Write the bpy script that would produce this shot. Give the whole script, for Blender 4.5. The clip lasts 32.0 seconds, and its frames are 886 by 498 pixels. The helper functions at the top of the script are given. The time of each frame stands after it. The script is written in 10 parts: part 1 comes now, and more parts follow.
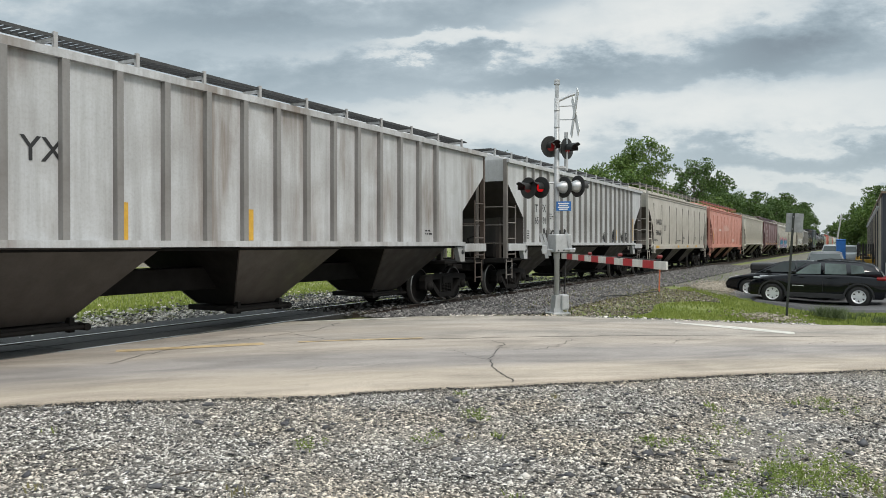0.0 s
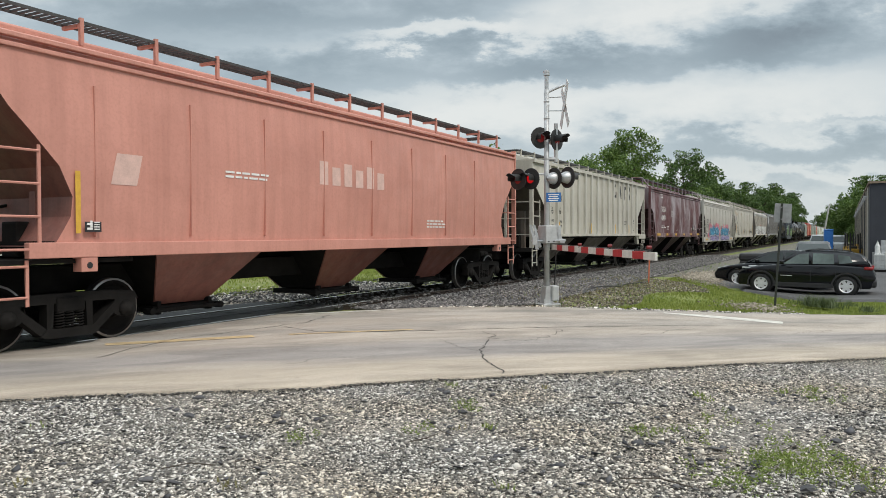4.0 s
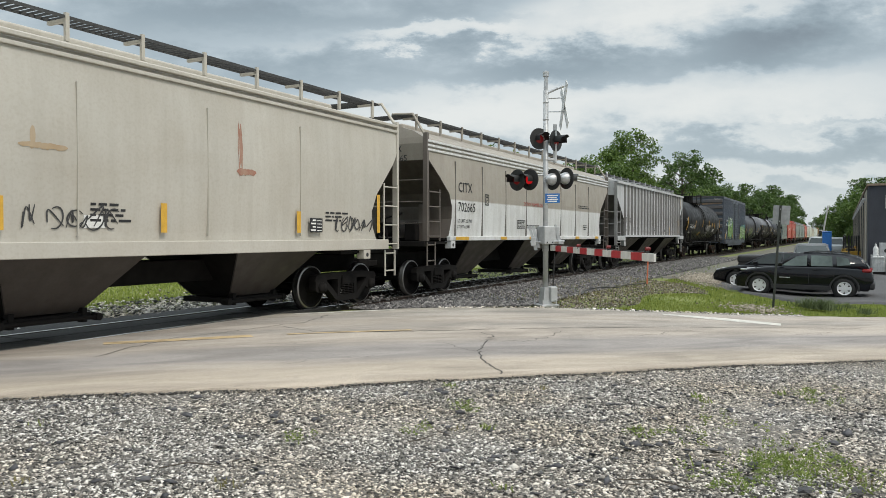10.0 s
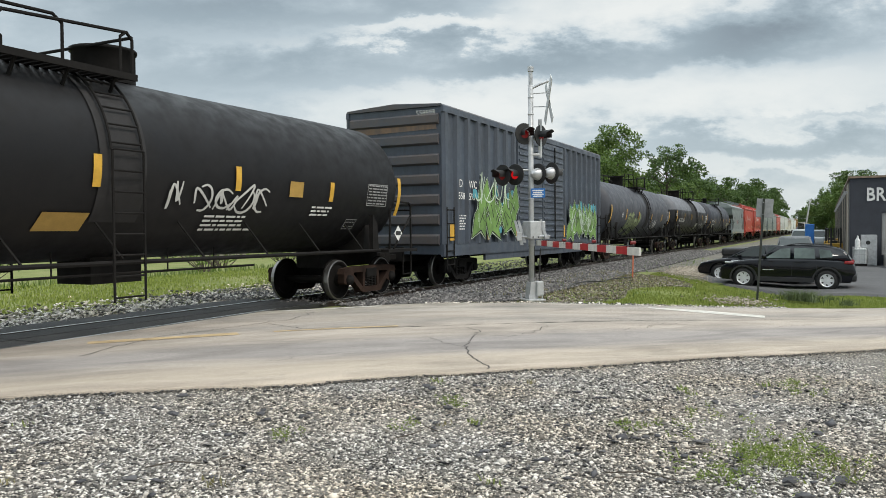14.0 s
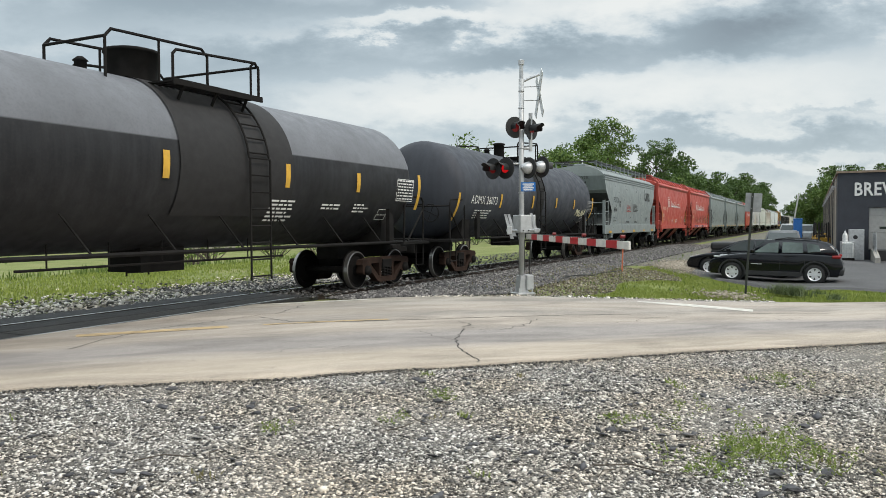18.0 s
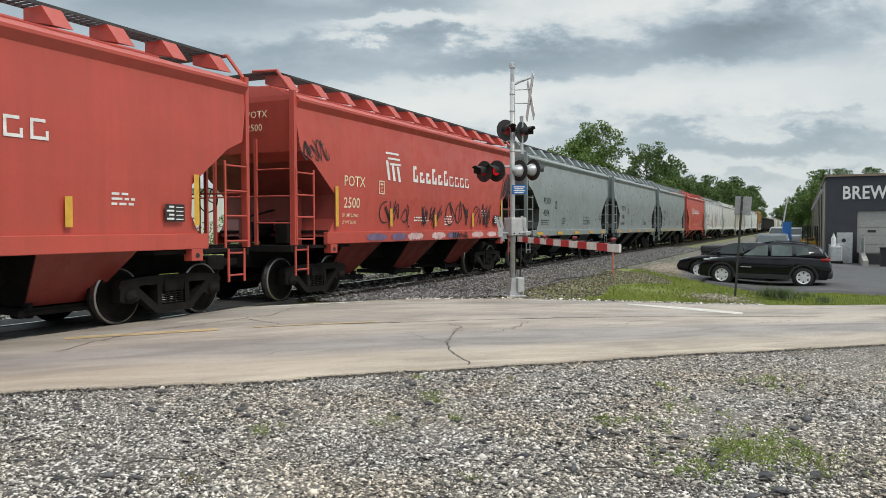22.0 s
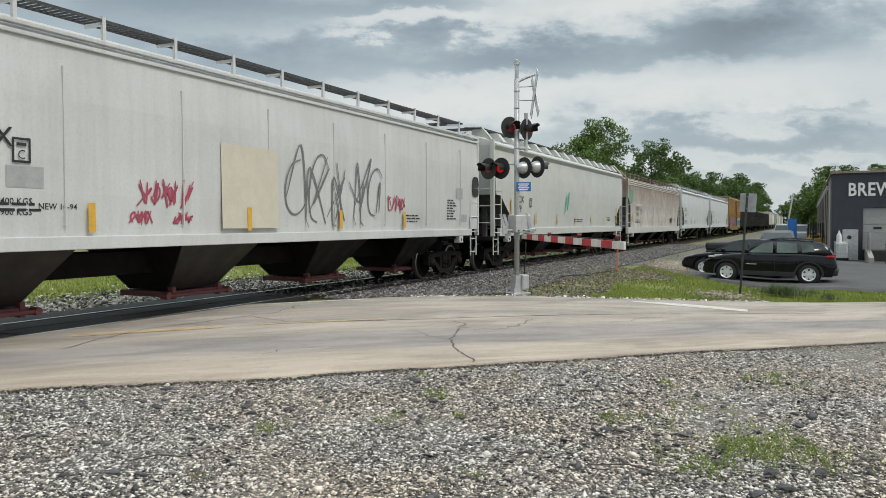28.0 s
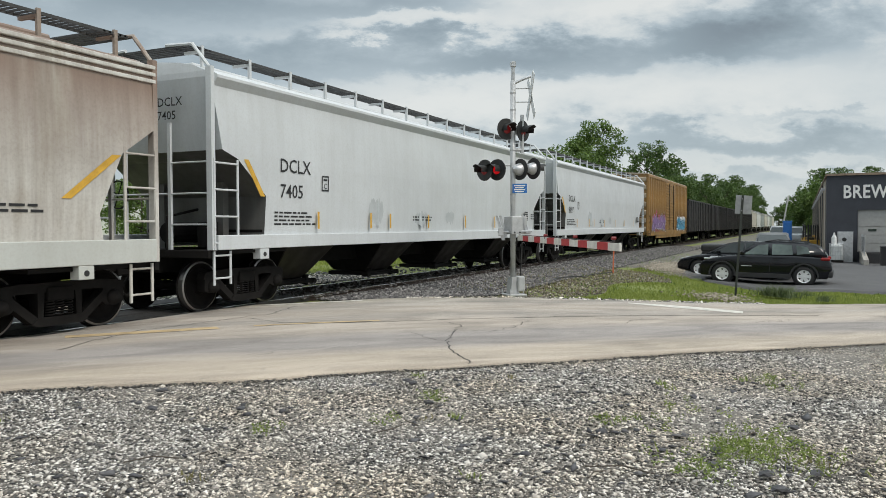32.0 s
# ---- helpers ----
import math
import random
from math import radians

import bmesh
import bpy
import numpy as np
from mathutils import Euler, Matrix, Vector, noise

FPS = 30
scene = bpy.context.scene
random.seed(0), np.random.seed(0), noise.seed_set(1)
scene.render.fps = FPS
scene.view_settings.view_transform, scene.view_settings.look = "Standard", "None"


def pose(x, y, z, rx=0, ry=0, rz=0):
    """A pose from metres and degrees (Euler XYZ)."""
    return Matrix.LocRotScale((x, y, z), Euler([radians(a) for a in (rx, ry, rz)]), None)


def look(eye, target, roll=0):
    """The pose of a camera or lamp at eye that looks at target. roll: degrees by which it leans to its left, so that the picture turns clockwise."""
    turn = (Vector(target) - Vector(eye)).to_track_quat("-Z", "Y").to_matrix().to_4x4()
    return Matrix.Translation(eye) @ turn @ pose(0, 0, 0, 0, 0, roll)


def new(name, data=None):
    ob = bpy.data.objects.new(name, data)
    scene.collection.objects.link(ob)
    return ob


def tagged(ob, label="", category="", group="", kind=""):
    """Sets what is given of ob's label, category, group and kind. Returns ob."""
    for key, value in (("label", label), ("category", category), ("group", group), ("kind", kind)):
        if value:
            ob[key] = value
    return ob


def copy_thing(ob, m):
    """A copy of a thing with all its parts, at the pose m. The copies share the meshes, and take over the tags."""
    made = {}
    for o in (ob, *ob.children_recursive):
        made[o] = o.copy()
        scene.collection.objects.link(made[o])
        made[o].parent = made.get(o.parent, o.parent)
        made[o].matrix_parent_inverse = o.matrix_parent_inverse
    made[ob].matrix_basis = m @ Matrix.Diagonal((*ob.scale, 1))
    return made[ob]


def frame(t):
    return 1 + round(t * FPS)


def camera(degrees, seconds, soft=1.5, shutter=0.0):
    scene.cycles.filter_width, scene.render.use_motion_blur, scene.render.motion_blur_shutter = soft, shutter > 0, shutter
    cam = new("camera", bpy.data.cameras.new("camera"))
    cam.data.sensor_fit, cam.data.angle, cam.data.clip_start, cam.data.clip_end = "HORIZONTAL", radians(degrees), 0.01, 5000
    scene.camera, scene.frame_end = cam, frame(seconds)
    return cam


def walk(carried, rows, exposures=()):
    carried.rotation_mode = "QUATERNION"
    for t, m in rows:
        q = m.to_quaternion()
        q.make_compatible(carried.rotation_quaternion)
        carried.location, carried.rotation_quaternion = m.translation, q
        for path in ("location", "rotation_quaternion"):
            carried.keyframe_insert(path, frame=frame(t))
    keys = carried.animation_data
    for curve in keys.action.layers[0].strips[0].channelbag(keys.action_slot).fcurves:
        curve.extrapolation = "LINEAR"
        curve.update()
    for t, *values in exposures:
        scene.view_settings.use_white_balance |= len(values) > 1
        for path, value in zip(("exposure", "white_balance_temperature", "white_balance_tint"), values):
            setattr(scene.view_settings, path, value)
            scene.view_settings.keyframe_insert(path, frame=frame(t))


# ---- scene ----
# World: x runs along the railway, away from the crossing; rail tops lie at z = 0.
cam = camera(60.67, 32.0, soft=0.6)
EYE = (0.0, 0.0, 1.55)
# seconds and the hand-held camera's turn in degrees (Euler XYZ)
PATH = [
    (0.0, 89.615, 0.000, -61.300),
    (0.5, 89.544, -0.004, -61.355),
    (1.0, 89.498, 0.025, -61.420),
    (1.5, 89.406, -0.002, -61.461),
    (2.0, 89.273, 0.070, -61.485),
    (2.5, 89.158, 0.102, -61.576),
    (3.0, 89.060, 0.143, -61.731),
    (3.5, 88.982, 0.196, -61.911),
    (5.5, 89.078, 0.286, -62.298),
    (6.0, 89.063, 0.316, -62.384),
    (6.5, 88.998, 0.315, -62.399),
    (7.0, 88.931, 0.397, -62.428),
    (7.5, 88.882, 0.304, -62.458),
    (8.0, 88.884, 0.243, -62.461),
    (8.5, 88.957, 0.162, -62.379),
    (9.0, 88.992, 0.041, -62.285),
    (9.5, 89.014, -0.004, -62.197),
    (10.0, 89.012, -0.010, -62.132),
    (10.5, 88.986, 0.060, -62.125),
    (11.0, 88.967, 0.157, -62.179),
    (11.5, 88.910, 0.149, -62.268),
    (12.0, 88.885, 0.318, -62.399),
    (12.5, 88.850, 0.378, -62.597),
    (13.0, 88.849, 0.401, -62.778),
    (13.5, 88.768, 0.408, -63.005),
    (14.0, 88.678, 0.465, -63.188),
    (14.5, 88.479, 0.446, -63.415),
    (16.5, 88.135, 0.466, -63.759),
    (17.0, 88.152, 0.495, -63.724),
    (17.5, 88.136, 0.371, -63.800),
    (18.0, 88.174, 0.298, -63.924),
    (18.5, 88.196, 0.273, -64.060),
    (19.0, 88.256, 0.227, -64.169),
    (19.5, 88.357, 0.172, -64.232),
    (20.0, 88.423, 0.151, -64.272),
    (20.5, 88.488, 0.186, -64.328),
    (21.0, 88.483, 0.136, -64.433),
    (21.5, 88.416, 0.124, -64.518),
    (22.0, 88.365, 0.189, -64.603),
    (22.5, 88.315, 0.270, -64.667),
    (23.0, 88.301, 0.341, -64.673),
    (23.5, 88.237, 0.362, -64.650),
    (24.0, 88.147, 0.423, -64.542),
    (24.5, 88.058, 0.488, -64.391),
    (25.0, 87.993, 0.422, -64.191),
    (25.5, 87.995, 0.350, -64.078),
    (27.5, 88.119, 0.251, -64.219),
    (28.0, 88.161, 0.245, -64.275),
    (28.5, 88.207, 0.204, -64.334),
    (29.0, 88.246, 0.214, -64.405),
    (29.5, 88.294, 0.160, -64.484),
    (30.0, 88.315, 0.242, -64.569),
    (30.5, 88.296, 0.311, -64.632),
    (31.0, 88.267, 0.302, -64.684),
    (31.5, 88.260, 0.289, -64.663),
    (32.0, 88.271, 0.150, -64.571),
]
walk(cam, [(t, pose(*EYE, rx, ry, rz)) for t, rx, ry, rz in PATH],
     [(0.0, 0.43), (3.0, 0.40), (6.0, 0.40), (8.0, 0.44), (11.0, 0.41), (14.0, 0.52), (17.0, 0.52), (20.0, 0.48), (22.0, 0.40), (24.0, 0.42), (28.0, 0.30), (30.0, 0.27), (32.0, 0.34)])

# ---- light ----
SUN_AZ, SUN_EL = radians(-105), radians(50)
world = bpy.data.worlds.new("overcast_sky")
scene.world = world
world.use_nodes = True


def sky_nodes():
    nt = world.node_tree
    nt.nodes.clear()
    N, Lk = nt.nodes.new, nt.links.new
    out, bg = N("ShaderNodeOutputWorld"), N("ShaderNodeBackground")
    sky = N("ShaderNodeTexSky")
    sky.sky_type, sky.sun_disc = "NISHITA", False
    sky.sun_elevation, sky.sun_rotation = SUN_EL, radians(90) - SUN_AZ
    sky.dust_density = 2.0
    co = N("ShaderNodeTexCoord")

    def mathn(op, a, b=None, clamp=False):
        n = N("ShaderNodeMath")
        n.operation, n.use_clamp = op, clamp
        for i, v in enumerate((a, b)):
            if v is None:
                continue
            if isinstance(v, (int, float)):
                n.inputs[i].default_value = v
            else:
                Lk(v, n.inputs[i])
        return n.outputs[0]

    sep = N("ShaderNodeSeparateXYZ")
    Lk(co.outputs["Generated"], sep.inputs[0])
    X, Y, Z = sep.outputs
    Zp = mathn("MAXIMUM", Z, 0.0)
    # cloud deck: the direction met with a flat layer, softened near the horizon
    den = mathn("ADD", Zp, 0.10)
    comb = N("ShaderNodeCombineXYZ")
    Lk(mathn("DIVIDE", X, den), comb.inputs[0]), Lk(mathn("DIVIDE", Y, den), comb.inputs[1])

    def cloud_noise(scale, detail, rough, stretch, shift, dist=0.0):
        mp, nz = N("ShaderNodeMapping"), N("ShaderNodeTexNoise")
        mp.inputs["Rotation"].default_value = (0, 0, radians(CLOUD_TURN))
        mp.inputs["Scale"].default_value, mp.inputs["Location"].default_value = (stretch, 1, 1), shift
        nz.inputs["Scale"].default_value, nz.inputs["Detail"].default_value = scale, detail
        nz.inputs["Roughness"].default_value, nz.inputs["Distortion"].default_value = rough, dist
        Lk(comb.outputs[0], mp.inputs[0]), Lk(mp.outputs[0], nz.inputs[0])
        return nz.outputs[0]

    big = cloud_noise(0.55, 3.0, 0.5, 0.8, CLOUD_SHIFT, 0.3)
    # bearings along the line (u: to the yard's side, v: upwards)
    ca, sa = math.cos(radians(28.7)), math.sin(radians(28.7))
    f = mathn("MAXIMUM", mathn("ADD", mathn("MULTIPLY", X, ca), mathn("MULTIPLY", Y, sa)), 0.25)
    u0 = mathn("DIVIDE", mathn("SUBTRACT", mathn("MULTIPLY", X, sa), mathn("MULTIPLY", Y, ca)), f)
    v0 = mathn("DIVIDE", Z, f)
    flat = N("ShaderNodeCombineXYZ")
    Lk(mathn("MULTIPLY", u0, 5.0), flat.inputs[0]), Lk(mathn("MULTIPLY", v0, 11.0), flat.inputs[1])

    def puffs(scale, detail, rough, z):
        nz = N("ShaderNodeTexNoise")
        nz.inputs["Scale"].default_value, nz.inputs["Detail"].default_value, nz.inputs["Roughness"].default_value = scale, detail, rough
        mp = N("ShaderNodeMapping")
        mp.inputs["Location"].default_value = (0, 0, z)
        Lk(flat.outputs[0], mp.inputs[0]), Lk(mp.outputs[0], nz.inputs[0])
        return mathn("SUBTRACT", nz.outputs[0], 0.5)

    rag, curl = puffs(0.9, 10.0, 0.62, 3.0), puffs(2.6, 8.0, 0.6, 8.0)
    wob = mathn("ADD", mathn("MULTIPLY", rag, 0.085), mathn("MULTIPLY", curl, 0.085))
    u, v = mathn("ADD", u0, mathn("MULTIPLY", wob, 1.4)), mathn("ADD", v0, wob)

    def bank(cu, cv, su, sv, slope, amount):
        """A long soft cloud bank lying along a slanting line."""
        a = mathn("DIVIDE", mathn("SUBTRACT", u, cu), su)
        w = mathn("ADD", mathn("MULTIPLY", mathn("SUBTRACT", u, cu), slope), cv)
        b = mathn("DIVIDE", mathn("SUBTRACT", v, w), sv)
        q = mathn("ADD", mathn("POWER", mathn("ABSOLUTE", a), 4.0), mathn("POWER", mathn("ABSOLUTE", b), 4.0))
        return mathn("MULTIPLY", mathn("POWER", 2.718, mathn("MULTIPLY", q, -1.0)), amount)

    t = mathn("ADD", 0.58, mathn("ADD", mathn("MULTIPLY", mathn("SUBTRACT", big, 0.5), 0.16), mathn("ADD", mathn("MULTIPLY", rag, 0.40), mathn("MULTIPLY", curl, 0.42))))
    for args in BANKS:
        t = mathn("ADD", t, bank(*args))
    ramp = N("ShaderNodeValToRGB")
    e = ramp.color_ramp.elements
    e[0].position, e[0].color = 0.05, (0.165, 0.200, 0.225, 1)
    e[1].position, e[1].color = 0.88, (0.565, 0.58, 0.565, 1)
    for p, c in ((0.26, (0.225, 0.275, 0.305, 1)), (0.48, (0.325, 0.38, 0.41, 1)), (0.66, (0.47, 0.505, 0.51, 1))):
        k = e.new(p)
        k.color = c
    Lk(t, ramp.inputs[0])
    # paler just over the horizon, much brighter overhead, as under any overcast
    hz = mathn("POWER", mathn("SUBTRACT", 1.0, Zp, True), 16.0, True)
    mix = N("ShaderNodeMix")
    mix.data_type = "RGBA"
    Lk(mathn("MULTIPLY", hz, 0.35), mix.inputs[0]), Lk(ramp.outputs[0], mix.inputs[6])
    mix.inputs[7].default_value = (0.40, 0.445, 0.46, 1)
    skym = N("ShaderNodeMix")
    skym.data_type, skym.blend_type = "RGBA", "ADD"
    skym.inputs[0].default_value = 0.008
    Lk(mix.outputs[2], skym.inputs[6]), Lk(sky.outputs[0], skym.inputs[7])
    Lk(skym.outputs[2], bg.inputs[0])
    up = N("ShaderNodeMapRange")
    up.interpolation_type = "SMOOTHSTEP"
    up.inputs[1].default_value, up.inputs[2].default_value = 0.33, 0.95
    up.inputs[3].default_value, up.inputs[4].default_value = SKY_STRENGTH, SKY_STRENGTH * 2.35
    Lk(Z, up.inputs[0]), Lk(up.outputs[0], bg.inputs[1])
    Lk(bg.outputs[0], out.inputs[0])


# bearing u, height v, half lengths, slope, share: dark banks below zero, bright breaks above
BANKS = [(-0.14, 0.305, 0.30, 0.036, 0.02, -0.27), (-0.42, 0.23, 0.33, 0.075, -0.05, -0.12), (-0.06, 0.222, 0.26, 0.026, 0.02, -0.17), (0.28, 0.234, 0.22, 0.022, 0.10, -0.28), (0.51, 0.266, 0.13, 0.036, 0.05, -0.28),
         (0.005, 0.256, 0.10, 0.014, 0.02, 0.30), (0.27, 0.300, 0.19, 0.032, 0.14, 0.30), (0.27, 0.168, 0.36, 0.034, 0.03, 0.26), (0.48, 0.112, 0.18, 0.017, 0.0, -0.22), (0.54, 0.150, 0.10, 0.006, 0.02, -0.14), (0.40, 0.080, 0.3, 0.010, 0.0, 0.14)]
CLOUD_TURN, CLOUD_SHIFT, SKY_STRENGTH = 20, (0.6, 1.9, 0), 1.0
sky_nodes()
sun = new("sun", bpy.data.lights.new("sun", "SUN"))
sun.data.energy, sun.data.angle, sun.data.color = 1.5, radians(16), (1.0, 0.93, 0.83)
sun.matrix_world = look((math.cos(SUN_AZ) * math.cos(SUN_EL) * 90, math.sin(SUN_AZ) * math.cos(SUN_EL) * 90, math.sin(SUN_EL) * 90), (0, 0, 0))
# ---- materials ----
def nodes(name):
    m = bpy.data.materials.new(name)
    m.use_nodes = True
    nt = m.node_tree
    return m, nt, nt.nodes["Principled BSDF"]


def noise_n(nt, scale, detail=4.0, rough=0.55, coord="Object", stretch=(1, 1, 1), dist=0.0):
    co, mp, nz = nt.nodes.new("ShaderNodeTexCoord"), nt.nodes.new("ShaderNodeMapping"), nt.nodes.new("ShaderNodeTexNoise")
    mp.inputs["Scale"].default_value = stretch
    nz.inputs["Scale"].default_value, nz.inputs["Detail"].default_value = scale, detail
    nz.inputs["Roughness"].default_value, nz.inputs["Distortion"].default_value = rough, dist
    nt.links.new(co.outputs[coord], mp.inputs[0])
    nt.links.new(mp.outputs[0], nz.inputs[0])
    return nz.outputs[0]


def ramp_n(nt, fac, stops):
    r = nt.nodes.new("ShaderNodeValToRGB")
    e = r.color_ramp.elements
    e[0].position, e[0].color = stops[0][0], (*stops[0][1], 1)
    e[1].position, e[1].color = stops[-1][0], (*stops[-1][1], 1)
    for p, c in stops[1:-1]:
        k = e.new(p)
        k.color = (*c, 1)
    nt.links.new(fac, r.inputs[0])
    return r.outputs[0]


def mix_n(nt, fac, a, b, mode="MIX"):
    m = nt.nodes.new("ShaderNodeMix")
    m.data_type, m.blend_type = "RGBA", mode
    for i, v in ((0, fac), (6, a), (7, b)):
        if isinstance(v, (int, float)):
            m.inputs[i].default_value = v
        elif isinstance(v, tuple):
            m.inputs[i].default_value = (*v, 1)
        else:
            nt.links.new(v, m.inputs[i])
    return m.outputs[2]


def bump_n(nt, bsdf, height, strength, distance=0.02):
    b = nt.nodes.new("ShaderNodeBump")
    b.inputs["Strength"].default_value, b.inputs["Distance"].default_value = strength, distance
    nt.links.new(height, b.inputs["Height"])
    nt.links.new(b.outputs[0], bsdf.inputs["Normal"])


def grey3(v):
    return (v, v, v)


MATS = {}


def plain(name, col, rough=0.6, metal=0.0, var=0.12, scale=6.0, emit=None, bump=0.0):
    """A surface with two scales of tone."""
    if name in MATS:
        return MATS[name]
    m, nt, b = nodes(name)
    n1, n2 = noise_n(nt, scale, 6), noise_n(nt, scale * 7, 3)
    lo, hi = tuple(c * (1 - var) for c in col), tuple(min(1, c * (1 + var)) for c in col)
    c1 = ramp_n(nt, n1, [(0.3, lo), (0.7, hi)])
    c2 = mix_n(nt, 0.35, c1, ramp_n(nt, n2, [(0.3, grey3(0.75)), (0.65, grey3(1.0))]), "MULTIPLY")
    nt.links.new(c2, b.inputs["Base Color"])
    b.inputs["Roughness"].default_value, b.inputs["Metallic"].default_value = rough, metal
    if bump:
        bump_n(nt, b, n2, bump)
    if emit:
        b.inputs["Emission Color"].default_value, b.inputs["Emission Strength"].default_value = (*emit[0], 1), emit[1]
    MATS[name] = m
    return m


def car_paint(name, col, dirt=0.35, dirt_col=(0.13, 0.11, 0.09), streak=0.35, patch=None, patch_amt=0.0, rough=0.45, zfade=None, dirt_scale=0.8, sheen=0.5):
    """Weathered freight-car paint: broad stains, streaks that run down the sheet, fine grime.
    zfade: (colour, low, high): another colour of paint below a height."""
    if name in MATS:
        return MATS[name]
    m, nt, b = nodes(name)
    base = ramp_n(nt, noise_n(nt, 0.5, 3), [(0.3, tuple(c * 0.93 for c in col)), (0.7, tuple(min(1, c * 1.05) for c in col))])
    if zfade:
        co, sp = nt.nodes.new("ShaderNodeTexCoord"), nt.nodes.new("ShaderNodeSeparateXYZ")
        nt.links.new(co.outputs["Object"], sp.inputs[0])
        mr = nt.nodes.new("ShaderNodeMapRange")
        mr.inputs[1].default_value, mr.inputs[2].default_value = zfade[1], zfade[2]
        nt.links.new(sp.outputs[2], mr.inputs[0])
        base = mix_n(nt, mr.outputs[0], zfade[0], base)
    if patch_amt:
        pm = ramp_n(nt, noise_n(nt, 1.1, 4, 0.5, stretch=(0.8, 1, 0.35), dist=0.3), [(0.54 - 0.1 * patch_amt, grey3(0)), (0.66, grey3(1))])
        pv = ramp_n(nt, noise_n(nt, 3.2, 4, 0.6, stretch=(1.5, 1, 0.12)), [(0.35, grey3(0.1)), (0.6, grey3(1))])
        base = mix_n(nt, mix_n(nt, 1.0, pm, pv, "MULTIPLY"), base, patch)
    s = ramp_n(nt, noise_n(nt, 5.0, 5, 0.6, stretch=(1.2, 1.2, 0.07)), [(0.42, grey3(0)), (0.72, grey3(streak))])
    d = ramp_n(nt, noise_n(nt, dirt_scale, 7, 0.6, dist=0.4), [(0.40, grey3(0)), (0.78, grey3(dirt))])
    f = ramp_n(nt, noise_n(nt, 24, 3), [(0.45, grey3(0)), (0.8, grey3(0.22))])
    c = mix_n(nt, s, base, tuple(0.45 * a + 0.35 * x for a, x in zip(dirt_col, col)))
    c = mix_n(nt, d, c, dirt_col)
    c = mix_n(nt, f, c, dirt_col)
    nt.links.new(c, b.inputs["Base Color"])
    rr = ramp_n(nt, noise_n(nt, 3, 4), [(0.3, grey3(rough - 0.1)), (0.7, grey3(rough + 0.2))])
    nt.links.new(rr, b.inputs["Roughness"])
    b.inputs["Specular IOR Level"].default_value = sheen
    bump_n(nt, b, noise_n(nt, 1.3, 3), 0.25, 0.03)
    MATS[name] = m
    return m


def island_mat(name, stops, rough=0.85, size=60.0, dust=None):
    """Loose stones: each piece has its own tone."""
    if name in MATS:
        return MATS[name]
    m, nt, b = nodes(name)
    g = nt.nodes.new("ShaderNodeNewGeometry")
    c = ramp_n(nt, g.outputs["Random Per Island"], stops)
    c = mix_n(nt, 0.5, c, ramp_n(nt, noise_n(nt, size, 4), [(0.3, grey3(0.6)), (0.7, grey3(1))]), "MULTIPLY")
    if dust:
        c = mix_n(nt, ramp_n(nt, noise_n(nt, 0.55, 4, 0.55), [(0.42, grey3(0.1)), (0.64, grey3(0.85))]), c, dust, "MULTIPLY")
    nt.links.new(c, b.inputs["Base Color"])
    b.inputs["Roughness"].default_value = rough
    MATS[name] = m
    return m


def leaf_mat(name, a, c):
    if name in MATS:
        return MATS[name]
    m, nt, b = nodes(name)
    g, oi = nt.nodes.new("ShaderNodeNewGeometry"), nt.nodes.new("ShaderNodeObjectInfo")
    col = ramp_n(nt, g.outputs["Random Per Island"], [(0.0, a), (1.0, c)])
    col = mix_n(nt, 0.6, col, ramp_n(nt, oi.outputs["Random"], [(0, (0.75, 0.85, 0.7)), (1, (1.0, 1.0, 0.85))]), "MULTIPLY")
    nt.links.new(col, b.inputs["Base Color"])
    b.inputs["Roughness"].default_value = 0.6
    tr = nt.nodes.new("ShaderNodeBsdfTranslucent")
    nt.links.new(col, tr.inputs[0])
    ms = nt.nodes.new("ShaderNodeMixShader")
    ms.inputs[0].default_value = 0.3
    nt.links.new(b.outputs[0], ms.inputs[1]), nt.links.new(tr.outputs[0], ms.inputs[2])
    nt.links.new(ms.outputs[0], nt.nodes["Material Output"].inputs[0])
    MATS[name] = m
    return m


def ground_mat(name, stops, scale=0.6, bump=0.4, fine=30.0, rough=0.95, fine_lo=0.55):
    if name in MATS:
        return MATS[name]
    m, nt, b = nodes(name)
    a = ramp_n(nt, noise_n(nt, scale, 8, 0.62, dist=0.3), stops)
    f = noise_n(nt, fine, 6, 0.7)
    c = mix_n(nt, 0.8, a, ramp_n(nt, f, [(0.3, grey3(fine_lo)), (0.7, grey3(1.15))]), "MULTIPLY")
    nt.links.new(c, b.inputs["Base Color"])
    b.inputs["Roughness"].default_value = rough
    bump_n(nt, b, f, bump, 0.03)
    MATS[name] = m
    return m


